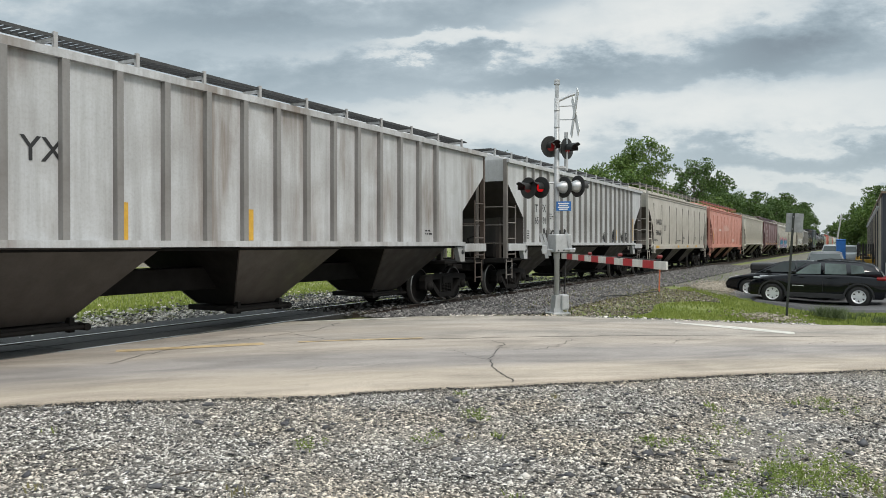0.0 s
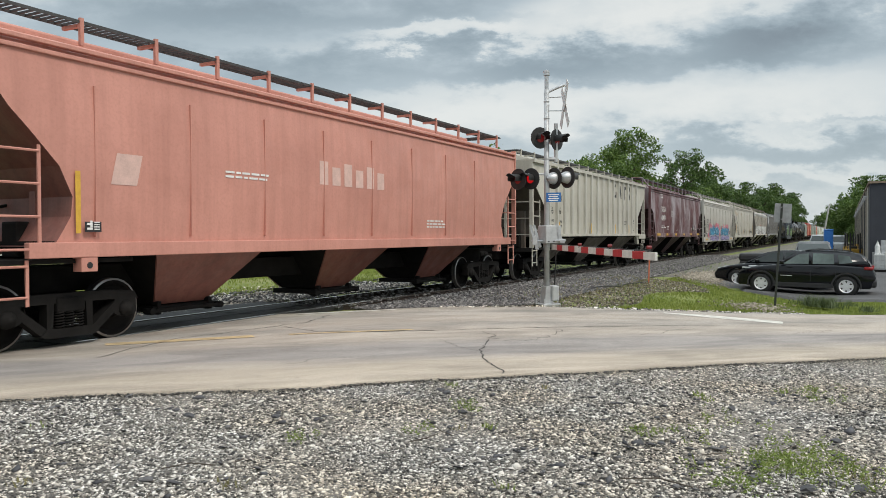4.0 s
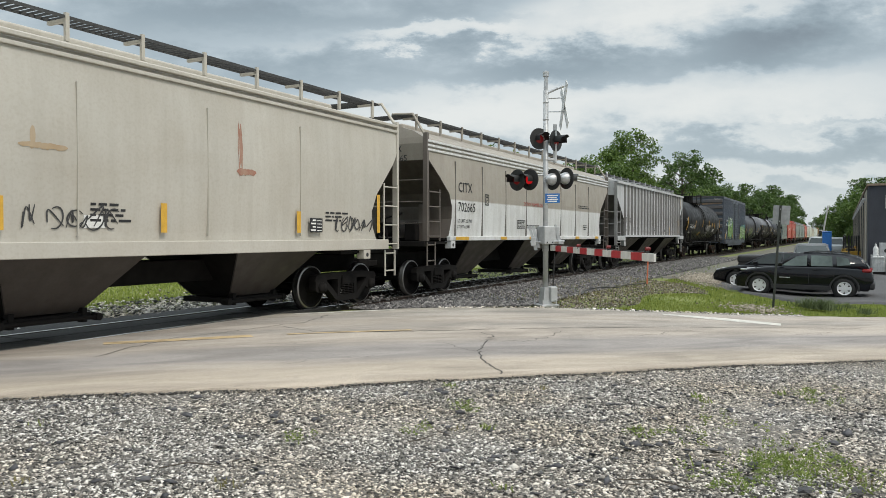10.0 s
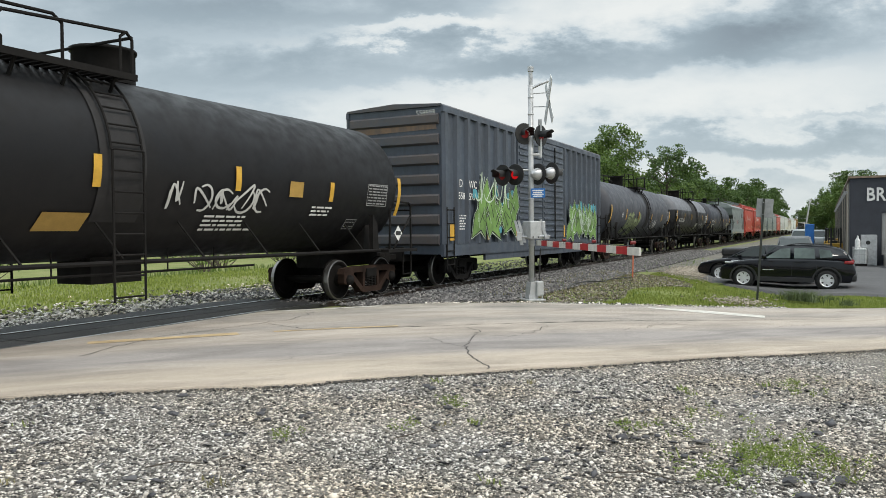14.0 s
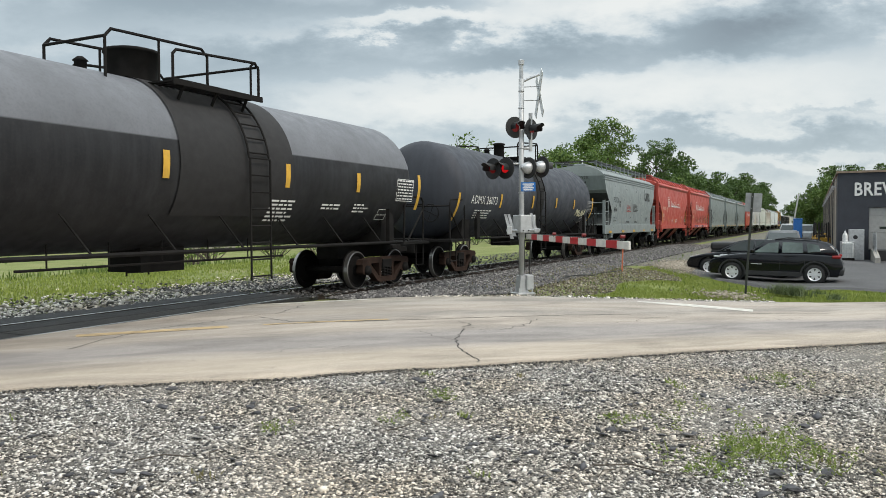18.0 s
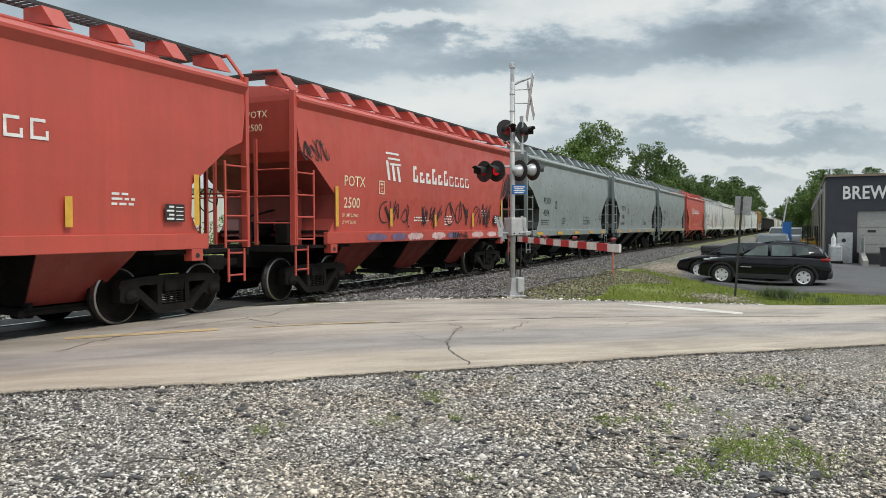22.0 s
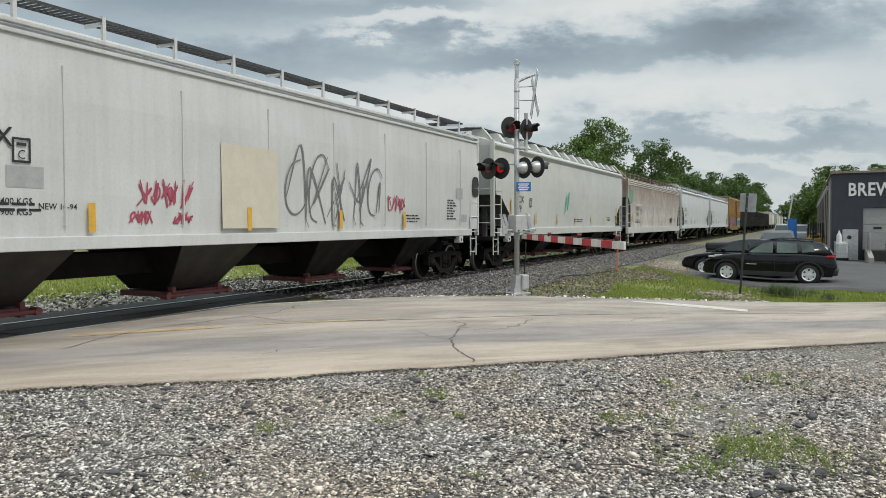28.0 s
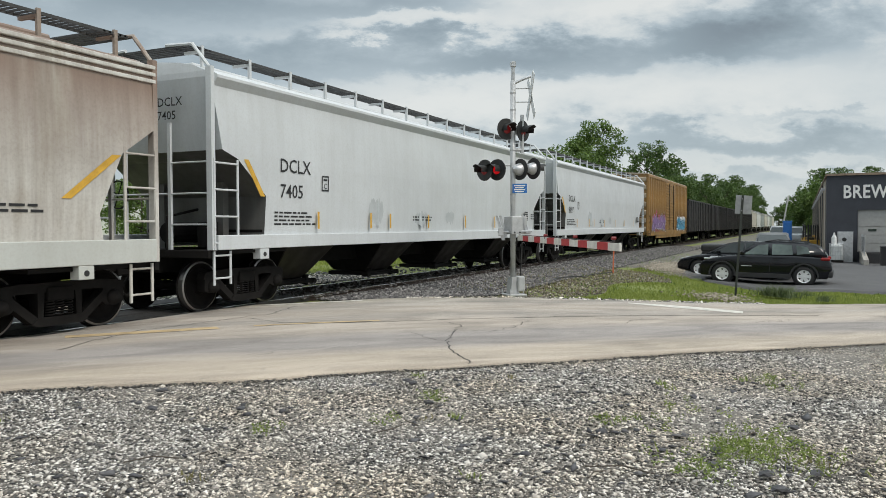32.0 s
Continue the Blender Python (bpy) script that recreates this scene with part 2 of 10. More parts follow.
def asphalt_mat():
    """Old pale asphalt: sandy aggregate, greyer wheel bands along it, dust at the near side."""
    m, nt, b = nodes("old_asphalt")
    co, sp = nt.nodes.new("ShaderNodeTexCoord"), nt.nodes.new("ShaderNodeSeparateXYZ")
    nt.links.new(co.outputs["Object"], sp.inputs[0])
    wob = noise_n(nt, 0.9, 6, 0.6, stretch=(0.22, 1, 1), dist=0.5)
    mr = nt.nodes.new("ShaderNodeMapRange")
    mr.inputs[1].default_value, mr.inputs[2].default_value = -3.6, 3.3
    ad = nt.nodes.new("ShaderNodeMath")
    ad.operation = "MULTIPLY_ADD"
    nt.links.new(wob, ad.inputs[0])
    ad.inputs[1].default_value = 1.3
    sb = nt.nodes.new("ShaderNodeMath")
    sb.operation = "ADD"
    sb.inputs[1].default_value = -0.65
    nt.links.new(sp.outputs[1], sb.inputs[0]), nt.links.new(sb.outputs[0], ad.inputs[2]), nt.links.new(ad.outputs[0], mr.inputs[0])
    sand, tan, grey = (0.49, 0.42, 0.342), (0.455, 0.398, 0.34), (0.335, 0.305, 0.285)
    a = ramp_n(nt, mr.outputs[0], [(0.0, sand), (0.10, sand), (0.20, grey), (0.31, grey), (0.40, tan), (0.50, tan), (0.58, (0.385, 0.348, 0.308)), (0.70, tan), (0.84, (0.39, 0.355, 0.315)), (1.0, (0.47, 0.425, 0.35))])
    f = noise_n(nt, 90, 5, 0.75)
    c = mix_n(nt, 0.8, a, ramp_n(nt, f, [(0.34, grey3(0.45)), (0.64, grey3(1.15))]), "MULTIPLY")
    st = ramp_n(nt, noise_n(nt, 1.6, 5, 0.6, stretch=(0.25, 1, 1), dist=0.8), [(0.32, grey3(0.62)), (0.60, grey3(1.08))])
    c = mix_n(nt, 0.9, c, st, "MULTIPLY")
    spot = ramp_n(nt, noise_n(nt, 7.0, 3, 0.5), [(0.66, grey3(0.0)), (0.74, grey3(0.35))])
    c = mix_n(nt, spot, c, (0.14, 0.13, 0.12))
    nt.links.new(c, b.inputs["Base Color"])
    b.inputs["Roughness"].default_value = 0.9
    bump_n(nt, b, f, 0.45, 0.01)
    MATS["old_asphalt"] = m
    return m


asphalt_mat()
# ---- building tools ----
def finish(bm, name, smooth=False):
    me = bpy.data.meshes.new(name)
    bm.to_mesh(me)
    bm.free()
    if smooth:
        for p in me.polygons:
            p.use_smooth = True
    return me


REPAINT = {}


def part(name, bm, material, parent, label="", m=None, smooth=False):
    """One mesh object under a thing or a part; bm may be a bmesh or a mesh to share."""
    me = bm if isinstance(bm, bpy.types.Mesh) else finish(bm, name, smooth)
    if material and not me.materials:
        me.materials.append(material)
    elif material and me.materials[0] != material:
        key = (me.name, material.name)
        if key not in REPAINT:
            REPAINT[key] = me.copy()
            REPAINT[key].materials[0] = material
        me = REPAINT[key]
    ob = new(name, me)
    ob.parent = parent
    if m is not None:
        ob.matrix_basis = m
    if label:
        ob["label"] = label
    return ob


def thing(name, label, category, m=None, group="", kind=""):
    e = new(name)
    e.empty_display_size = 0.3
    if m is not None:
        e.matrix_basis = m
    return tagged(e, label, category, group, kind)


def solid(name, bm, material, label="", category="", kind="", m=None, group="", smooth=False):
    me = bm if isinstance(bm, bpy.types.Mesh) else finish(bm, name, smooth)
    if material and not me.materials:
        me.materials.append(material)
    ob = new(name, me)
    if m is not None:
        ob.matrix_basis = m
    return tagged(ob, label, category, group, kind)


def box(bm, x0, x1, y0, y1, z0, z1, bev=0.0):
    v = [bm.verts.new((x, y, z)) for x in (x0, x1) for y in (y0, y1) for z in (z0, z1)]
    fs = [bm.faces.new([v[i] for i in q]) for q in ((0, 1, 3, 2), (4, 6, 7, 5), (0, 4, 5, 1), (2, 3, 7, 6), (0, 2, 6, 4), (1, 5, 7, 3))]
    if bev:
        es = list({e for f in fs for e in f.edges})
        bmesh.ops.bevel(bm, geom=es, offset=bev, segments=2, affect="EDGES", profile=0.5)
    return bm


def boxm(*a, bev=0.0):
    return box(bmesh.new(), *a, bev=bev)


def tube(bm, p, q, r, n=8, r2=None, cap=True):
    p, q = Vector(p), Vector(q)
    w = (q - p).normalized()
    a = w.orthogonal().normalized()
    b = w.cross(a)
    r2 = r if r2 is None else r2
    rings = []
    for c, rr in ((p, r), (q, r2)):
        rings.append([bm.verts.new(c + rr * (math.cos(2 * math.pi * i / n) * a + math.sin(2 * math.pi * i / n) * b)) for i in range(n)])
    for i in range(n):
        bm.faces.new((rings[0][i], rings[0][(i + 1) % n], rings[1][(i + 1) % n], rings[1][i]))
    if cap:
        bm.faces.new(rings[0][::-1])
        bm.faces.new(rings[1])
    return bm


def pipe(bm, pts, r, n=6):
    """A bent pipe in one piece through the points."""
    P = [Vector(p) for p in pts]
    a, prev = None, None
    for i, p in enumerate(P):
        w = ((P[i] - P[i - 1]).normalized() if i else Vector()) + ((P[i + 1] - P[i]).normalized() if i + 1 < len(P) else Vector())
        w = w.normalized() if w.length > 1e-6 else (P[i] - P[i - 1]).normalized()
        a = w.orthogonal().normalized() if a is None else (a - w * a.dot(w))
        a = a.normalized() if a.length > 1e-4 else w.orthogonal().normalized()
        b = w.cross(a)
        ring = [bm.verts.new(p + r * (math.cos(2 * math.pi * k / n) * a + math.sin(2 * math.pi * k / n) * b)) for k in range(n)]
        if prev:
            for k in range(n):
                bm.faces.new((prev[k], prev[(k + 1) % n], ring[(k + 1) % n], ring[k]))
        else:
            bm.faces.new(ring[::-1])
        prev = ring
    bm.faces.new(prev)
    return bm


def lathe(bm, prof, axis, centre, n=24):
    """prof: (radius, height along the axis); closes at radius 0."""
    w = Vector(axis).normalized()
    a = w.orthogonal().normalized()
    b = w.cross(a)
    c = Vector(centre)
    rings = []
    for r, h in prof:
        if r < 1e-6:
            rings.append([bm.verts.new(c + h * w)])
        else:
            rings.append([bm.verts.new(c + h * w + r * (math.cos(2 * math.pi * i / n) * a + math.sin(2 * math.pi * i / n) * b)) for i in range(n)])
    for A, B in zip(rings[:-1], rings[1:]):
        for i in range(n):
            j = (i + 1) % n
            q = [A[i % len(A)], A[j % len(A)], B[j % len(B)], B[i % len(B)]]
            q = list(dict.fromkeys(q))
            if len(q) > 2:
                bm.faces.new(q)
    return bm


def prism(bm, poly, a0, a1, axis="y"):
    """A polygon in the plane of the two other axes, drawn out along one."""
    def p3(u, v, w):
        return {"y": (u, w, v), "x": (w, u, v), "z": (u, v, w)}[axis]
    A = [bm.verts.new(p3(u, v, a0)) for u, v in poly]
    B = [bm.verts.new(p3(u, v, a1)) for u, v in poly]
    n = len(poly)
    for i in range(n):
        bm.faces.new((A[i], A[(i + 1) % n], B[(i + 1) % n], B[i]))
    bm.faces.new(A[::-1])
    bm.faces.new(B)
    bmesh.ops.recalc_face_normals(bm, faces=bm.faces)
    return bm


def raw_mesh(name, verts, faces_n, material):
    """A big mesh from arrays: verts (n, 3) and faces (m, k)."""
    me = bpy.data.meshes.new(name)
    m, k = faces_n.shape
    me.vertices.add(len(verts))
    me.vertices.foreach_set("co", np.asarray(verts, np.float32).ravel())
    me.loops.add(m * k)
    me.loops.foreach_set("vertex_index", faces_n.astype(np.int32).ravel())
    me.polygons.add(m)
    me.polygons.foreach_set("loop_start", np.arange(0, m * k, k, dtype=np.int32))
    me.update(calc_edges=True)
    me.materials.append(material)
    return me


def stones(name, c, size, material, rng, flat=0.6):
    """Loose angular stones: squashed, jittered octahedra at the centres c."""
    n = len(c)
    o = np.array([(1, 0, 0), (-1, 0, 0), (0, 1, 0), (0, -1, 0), (0, 0, 1), (0, 0, -1)], float)
    v = o[None] * (0.6 + 0.7 * rng.random((n, 6, 1))) + rng.normal(0, 0.22, (n, 6, 3))
    v *= np.stack([0.8 + 0.7 * rng.random(n), 0.7 + 0.5 * rng.random(n), flat * (0.5 + 0.7 * rng.random(n))], 1)[:, None]
    a = rng.random(n) * 2 * np.pi
    ca, sa = np.cos(a)[:, None], np.sin(a)[:, None]
    x, y = v[..., 0] * ca - v[..., 1] * sa, v[..., 0] * sa + v[..., 1] * ca
    tilt = rng.normal(0, 0.25, (n, 1))
    z = v[..., 2] + tilt * x
    v = np.stack([x, y, z], -1) * size[:, None, None] + c[:, None]
    f = np.array([(0, 2, 4), (2, 1, 4), (1, 3, 4), (3, 0, 4), (2, 0, 5), (1, 2, 5), (3, 1, 5), (0, 3, 5)])
    faces = (np.arange(n) * 6)[:, None, None] + f[None]
    return raw_mesh(name, v.reshape(-1, 3), faces.reshape(-1, 3), material)


def blades(name, c, height, width, material, rng, lean=0.5):
    """Grass: each blade two joined triangles (a bent strip)."""
    n = len(c)
    a = rng.random(n) * 2 * np.pi
    d = np.stack([np.cos(a), np.sin(a), np.zeros(n)], 1)
    l = rng.random((n, 1)) * lean * height[:, None]
    b = rng.random(n) * 2 * np.pi
    dl = np.stack([np.cos(b), np.sin(b), np.zeros(n)], 1) * l
    up = np.array([0, 0, 1.0])
    p0, p1 = c - d * width[:, None] / 2, c + d * width[:, None] / 2
    mid = c + up * height[:, None] * 0.6 + dl * 0.4
    p2, p3 = mid - d * width[:, None] * 0.35, mid + d * width[:, None] * 0.35
    p4 = c + up * height[:, None] + dl
    v = np.stack([p0, p1, p3, p2, p4], 1)
    f = np.array([(0, 1, 2), (0, 2, 3), (3, 2, 4)])
    faces = (np.arange(n) * 5)[:, None, None] + f[None]
    return raw_mesh(name, v.reshape(-1, 3), faces.reshape(-1, 3), material)


FONT = {}


def letters(text, size, spacing=1.0, bold=0.0):
    """A flat mesh of the words in the x-z plane, seen from -y, its lower left corner at the origin."""
    key = (text, size, spacing, bold)
    if key in FONT:
        return FONT[key]
    cu = bpy.data.curves.new("lettering", "FONT")
    cu.body, cu.size, cu.space_character, cu.offset = text, size, spacing, bold
    cu.resolution_u = 2
    ob = bpy.data.objects.new("lettering", cu)
    scene.collection.objects.link(ob)
    me = bpy.data.meshes.new_from_object(ob.evaluated_get(bpy.context.evaluated_depsgraph_get()))
    bpy.data.objects.remove(ob)
    me.transform(Matrix.Rotation(radians(90), 4, "X"))
    FONT[key] = me
    return me


def bars(bm, x, z, w, h, y, rows=3, rng=random):
    """Lines of small print as plain bars."""
    for r in range(rows):
        zz = z + (rows - 1 - r) * h * 2.1
        xx = x
        while xx < x + w * (1 - 0.25 * rng.random()):
            l = rng.uniform(0.12, 0.5) * min(w, 0.5)
            vs = [bm.verts.new(p) for p in ((xx, y, zz), (xx + l, y, zz), (xx + l, y, zz + h), (xx, y, zz + h))]
            bm.faces.new(vs)
            xx += l + 0.04
    return bm


def quad(bm, x0, x1, z0, z1, y, skew=0.0):
    vs = [bm.verts.new(p) for p in ((x0, y, z0), (x1, y, z0), (x1 + skew, y, z1), (x0 + skew, y, z1))]
    bm.faces.new(vs)
    return bm


def sm(x):
    x = np.clip(x, 0, 1)
    return x * x * (3 - 2 * x)


def lie(x, y):
    """Height of the ground: level with the rails at the crossing, falling away towards the yard."""
    return -0.5 * sm((8.3 - y) / 12) * sm((x - 2) / 20) - 0.12 * sm((8.3 - y) / 6) - 0.2 * sm((x - 24) / 4) * sm((44 - x) / 8) * sm((5.2 - y) / 1.6) * sm((y + 1.5) / 3)
# ---- ground, road, track ----
ROAD_C, ROAD_D = Vector((9.82, 7.4)), Vector((0.785, -0.62)).normalized()
ROAD_N = Vector((-ROAD_D.y, ROAD_D.x))  # points away from the camera side
ROAD_TURN = math.degrees(math.atan2(ROAD_D.y, ROAD_D.x))
NEAR_W, FAR_W = -3.82, 3.25
TRACK_Y = 10.8
M_GRASS_BED = ground_mat("grass_bed", [(0.3, (0.12, 0.155, 0.035)), (0.5, (0.19, 0.22, 0.06)), (0.7, (0.26, 0.25, 0.11))], scale=0.5, fine=18)
# bed colour lowered so that gaps between the stones look shaded
M_GRAVEL_BED = ground_mat("gravel_bed", [(0.3, (0.16, 0.149, 0.134)), (0.7, (0.30, 0.277, 0.243))], scale=0.8, fine=55, fine_lo=0.3, bump=0.8)
M_BALLAST_BED = ground_mat("ballast_bed", [(0.3, (0.05, 0.047, 0.045)), (0.7, (0.11, 0.105, 0.10))], scale=0.9, fine=40, fine_lo=0.3, bump=1.0)
M_LOT = ground_mat("lot_asphalt", [(0.3, (0.075, 0.075, 0.078)), (0.7, (0.12, 0.12, 0.122))], scale=0.4, fine=60)
M_ROAD = MATS["old_asphalt"]


def sheet(name, xs, ys, height, material, **tags):
    """A ground surface over a grid of stations."""
    X, Y = np.meshgrid(np.asarray(xs, float), np.asarray(ys, float), indexing="ij")
    Z = height(X, Y)
    nx, ny = X.shape
    idx = np.arange(nx * ny).reshape(nx, ny)
    f = np.stack([idx[:-1, :-1], idx[1:, :-1], idx[1:, 1:], idx[:-1, 1:]], -1).reshape(-1, 4)
    me = raw_mesh(name, np.stack([X, Y, Z], -1).reshape(-1, 3), f, material)
    for p in me.polygons:
        p.use_smooth = True
    return tagged(new(name, me), **tags)


xs = np.concatenate([[-3000, -800, -250, -100, -50], np.arange(-30, 70, 1.0), [75, 90, 110, 140, 200, 400, 1000, 3000]])
ys = np.concatenate([[-3000, -800, -250, -100, -50], np.arange(-30, 30, 1.0), [32, 40, 60, 100, 200, 500, 1200, 3000]])
sheet("ground", xs, ys, lambda x, y: lie(x, y) - 0.085 - 0.14 * sm((y - 8.6) / 0.8) * sm((x - 13) / 3), M_GRASS_BED, label="grassy ground falling away from the railway", kind="structure")


def road_xy(s, w):
    p = ROAD_C + ROAD_D * s + ROAD_N * w
    return p.x, p.y


def ragged(s, k):
    return 0.10 * noise.noise((s * 0.9, k, 0)) + 0.05 * noise.noise((s * 3.1, k, 4))


def road_sheet(name, s0, s1, w0, w1, dz, material, step=0.25, nw=20, rag=True, **tags):
    """A strip along the road; its object x runs along it."""
    ss = np.arange(s0, s1 + 1e-6, step)
    verts = []
    for s in ss:
        a, b = (w0 + ragged(s, 1.7), w1 + ragged(s, 9.2)) if rag else (w0, w1)
        for j in range(nw + 1):
            w = a + (b - a) * j / nw
            x, y = road_xy(s, w)
            edge = 0.035 * min(1, (w - a) / 0.25, (b - w) / 0.25) if rag else 0.035
            verts.append((s, w, float(lie(x, y)) + edge + dz))
    n = nw + 1
    idx = np.arange(len(ss) * n).reshape(len(ss), n)
    f = np.stack([idx[:-1, :-1], idx[1:, :-1], idx[1:, 1:], idx[:-1, 1:]], -1).reshape(-1, 4)
    me = raw_mesh(name, np.array(verts), f, material)
    for p in me.polygons:
        p.use_smooth = True
    ob = new(name, me)
    ob.matrix_basis = pose(ROAD_C.x, ROAD_C.y, 0, 0, 0, ROAD_TURN)
    return tagged(ob, **tags)


def meets_track(w, y):
    """Station at which the line at offset w reaches that y."""
    return (y - ROAD_C.y - ROAD_N.y * w) / ROAD_D.y


def near_edge(s):
    return NEAR_W + 0.32 * sm((-1.2 - s) / 2.6)


def far_edge(s):
    """The far edge closes in on the way to the yard."""
    return FAR_W - 0.145 * np.clip(s - 2.8, 0, 18)


# the road towards the yard, its end cut along the near rail
def road_main():
    cols = 28
    rows = []
    for k in range(cols + 1):
        q = (0.0, 0.004)[k] if k < 2 else (0.004 + 0.992 * (k - 1) / (cols - 2) if k < cols else 1.0)
        s_start = meets_track(NEAR_W + (FAR_W - NEAR_W) * q, 9.93)
        line = []
        for t in np.concatenate([np.linspace(0, 24, 90), [28, 34, 45, 70, 120]]):
            s = s_start + t
            a, b = float(near_edge(s)) + ragged(s, 1.7), float(far_edge(s)) + ragged(s, 9.2)
            w = a + (b - a) * q
            x, y = road_xy(s, w)
            line.append((s, w, float(lie(x, y)) - (0.06 if k in (0, cols) else 0.0)))
        rows.append(line)
    n = len(rows[0])
    v = np.array([p for l in rows for p in l])
    idx = np.arange(len(v)).reshape(len(rows), n)
    f = np.stack([idx[:-1, :-1], idx[:-1, 1:], idx[1:, 1:], idx[1:, :-1]], -1).reshape(-1, 4)
    me = raw_mesh("road", v, f, M_ROAD)
    for p in me.polygons:
        p.use_smooth = 0 < p.index // (n - 1) < cols - 1
    ob = new("road", me)
    ob.matrix_basis = pose(ROAD_C.x, ROAD_C.y, 0, 0, 0, ROAD_TURN)
    tagged(ob, label="cracked pale asphalt road crossing the railway", kind="structure")


road_main()
M_LINE = plain("road_line_white", (0.58, 0.56, 0.51), 0.8, var=0.25, scale=7)
M_YEL = plain("road_line_yellow", (0.47, 0.35, 0.20), 0.85, var=0.25, scale=5)
M_CRACK = plain("crack_filler", (0.035, 0.032, 0.03), 0.9)


def road_strip(name, pts, width, material, dz=0.006, **tags):
    """A painted line or a crack: a thin ribbon along world points."""
    bm = bmesh.new()
    P = [Vector((x, y)) for x, y in pts]
    prev = None
    for i, p in enumerate(P):
        d = (P[min(i + 1, len(P) - 1)] - P[max(i - 1, 0)]).normalized()
        nn = Vector((-d.y, d.x)) * (width if not callable(width) else width(i)) / 2
        cur = [bm.verts.new((q.x, q.y, float(lie(q.x, q.y)) + dz)) for q in (p - nn, p + nn)]
        if prev:
            bm.faces.new((prev[0], cur[0], cur[1], prev[1]))
        prev = cur
    return solid(name, bm, material, kind="structure", **tags)


def along(s0, s1, w, step=0.3):
    return [road_xy(s, w) for s in np.arange(s0, s1 + 1e-6, step)]


road_strip("edge_line", along(meets_track(3.0, 9.6), meets_track(3.0, 9.6) + 2.2, 3.0), 0.13, M_LINE, label="short white edge line beside the rails")
road_strip("stop_line", [(17.72, 3.66), (17.95, 2.95), (18.12, 2.2), (18.2, 1.2)], lambda i: (0.16, 0.42, 0.55, 0.50)[i], M_LINE, label="worn white stop line")
for s in (-3.2, -0.55):
    road_strip("centre_line", along(s, s + 2.1, 0.0), lambda i: (0.26 if s < -2 else 0.10) + 0.05 * noise.noise((i * 0.7, s, 2)), M_YEL, label="faded yellow centre line")
cr = random.Random(5)


def crack(x0, y0, x1, y1, width, wander=0.1, n=26):
    """A crack that wanders from one point to another."""
    ox, oy = cr.uniform(0, 50), cr.uniform(0, 50)
    pts = []
    for i in range(n + 1):
        t = i / n
        k = wander * math.sin(math.pi * t) ** 0.5 if 0 < t < 1 else 0
        pts.append((x0 + (x1 - x0) * t + k * noise.noise((t * 6 + ox, 0, 0)) * 2, y0 + (y1 - y0) * t + k * noise.noise((t * 6, oy, 0)) * 2))
    road_strip("crack", pts, lambda i: width * (0.4 + 0.9 * abs(noise.noise((i * 0.6, ox, 1)))), M_CRACK, dz=0.004, label="dark crack in the asphalt")


def crack_line(pts, width, wander=0.05):
    for (x0, y0), (x1, y1) in zip(pts[:-1], pts[1:]):
        crack(x0, y0, x1, y1, width, wander, max(4, int(10 * math.hypot(x1 - x0, y1 - y0))))


# the seam along the middle, and the cracks that cross it
crack_line([(9.89, 7.63), (10.55, 6.70), (11.34, 6.03), (13.21, 4.69), (15.38, 3.11), (19.15, -0.35)], 0.040, 0.04)
crack_line([(10.16, 8.48), (9.89, 7.63)], 0.03)
crack_line([(8.50, 3.70), (8.89, 3.96), (9.35, 4.36), (9.75, 4.58)], 0.030, 0.05)
crack_line([(9.75, 4.58), (10.68, 4.91), (11.43, 5.10), (11.68, 5.43)], 0.028, 0.08)
crack_line([(9.85, 4.67), (9.97, 5.02), (10.29, 5.43)], 0.018, 0.08)
crack_line([(12.04, 4.37), (11.48, 4.41), (11.0, 4.75)], 0.018, 0.08)
crack_line([(12.04, 4.37), (12.9, 4.45)], 0.02, 0.1)
crack_line([(6.47, 8.47), (8.24, 8.97), (9.32, 8.72), (10.81, 8.51), (12.03, 8.91)], 0.026, 0.1)
crack_line([(7.4, 6.2), (8.6, 5.6)], 0.014, 0.15)
crack_line([(13.5, 3.2), (15.4, 2.6)], 0.016, 0.2)
crack_line([(16.2, 0.9), (17.6, 0.2)], 0.018, 0.1)


# gravel lot by the road
def gravel_lot():
    rows = []
    for s in np.concatenate([np.arange(-30, 30, 0.5), [40, 60]]):
        line = []
        for d in np.concatenate([[0.12, 0.0], -np.arange(0.25, 5, 0.35), -np.arange(5, 30, 1.5)]):
            w = float(near_edge(s)) + ragged(s, 1.7) + d
            x, y = road_xy(s, w)
            line.append((x, y, float(lie(x, y)) - 0.036 + 0.012 * noise.noise((x * 0.8, y * 0.8, 0))))
        rows.append(line)
    n = len(rows[0])
    v = np.array([p for l in rows for p in l])
    idx = np.arange(len(v)).reshape(len(rows), n)
    f = np.stack([idx[:-1, :-1], idx[:-1, 1:], idx[1:, 1:], idx[1:, :-1]], -1).reshape(-1, 4)
    me = raw_mesh("gravel_lot", v, f[:, ::-1], M_GRAVEL_BED)
    tagged(new("gravel_lot", me), label="light crushed-stone lot beside the road", kind="structure")


gravel_lot()
rng = np.random.default_rng(3)
M_STONE = island_mat("crushed_stone", [(0.0, (0.03, 0.03, 0.033)), (0.16, (0.085, 0.083, 0.082)), (0.36, (0.25, 0.238, 0.222)), (0.60, (0.53, 0.50, 0.463)), (0.82, (0.80, 0.77, 0.73)), (1.0, (0.95, 0.925, 0.89))], dust=(1.0, 0.90, 0.77))
M_SANDY = island_mat("sandy_gravel", [(0.0, (0.16, 0.135, 0.10)), (0.5, (0.36, 0.31, 0.24)), (1.0, (0.55, 0.50, 0.42))])


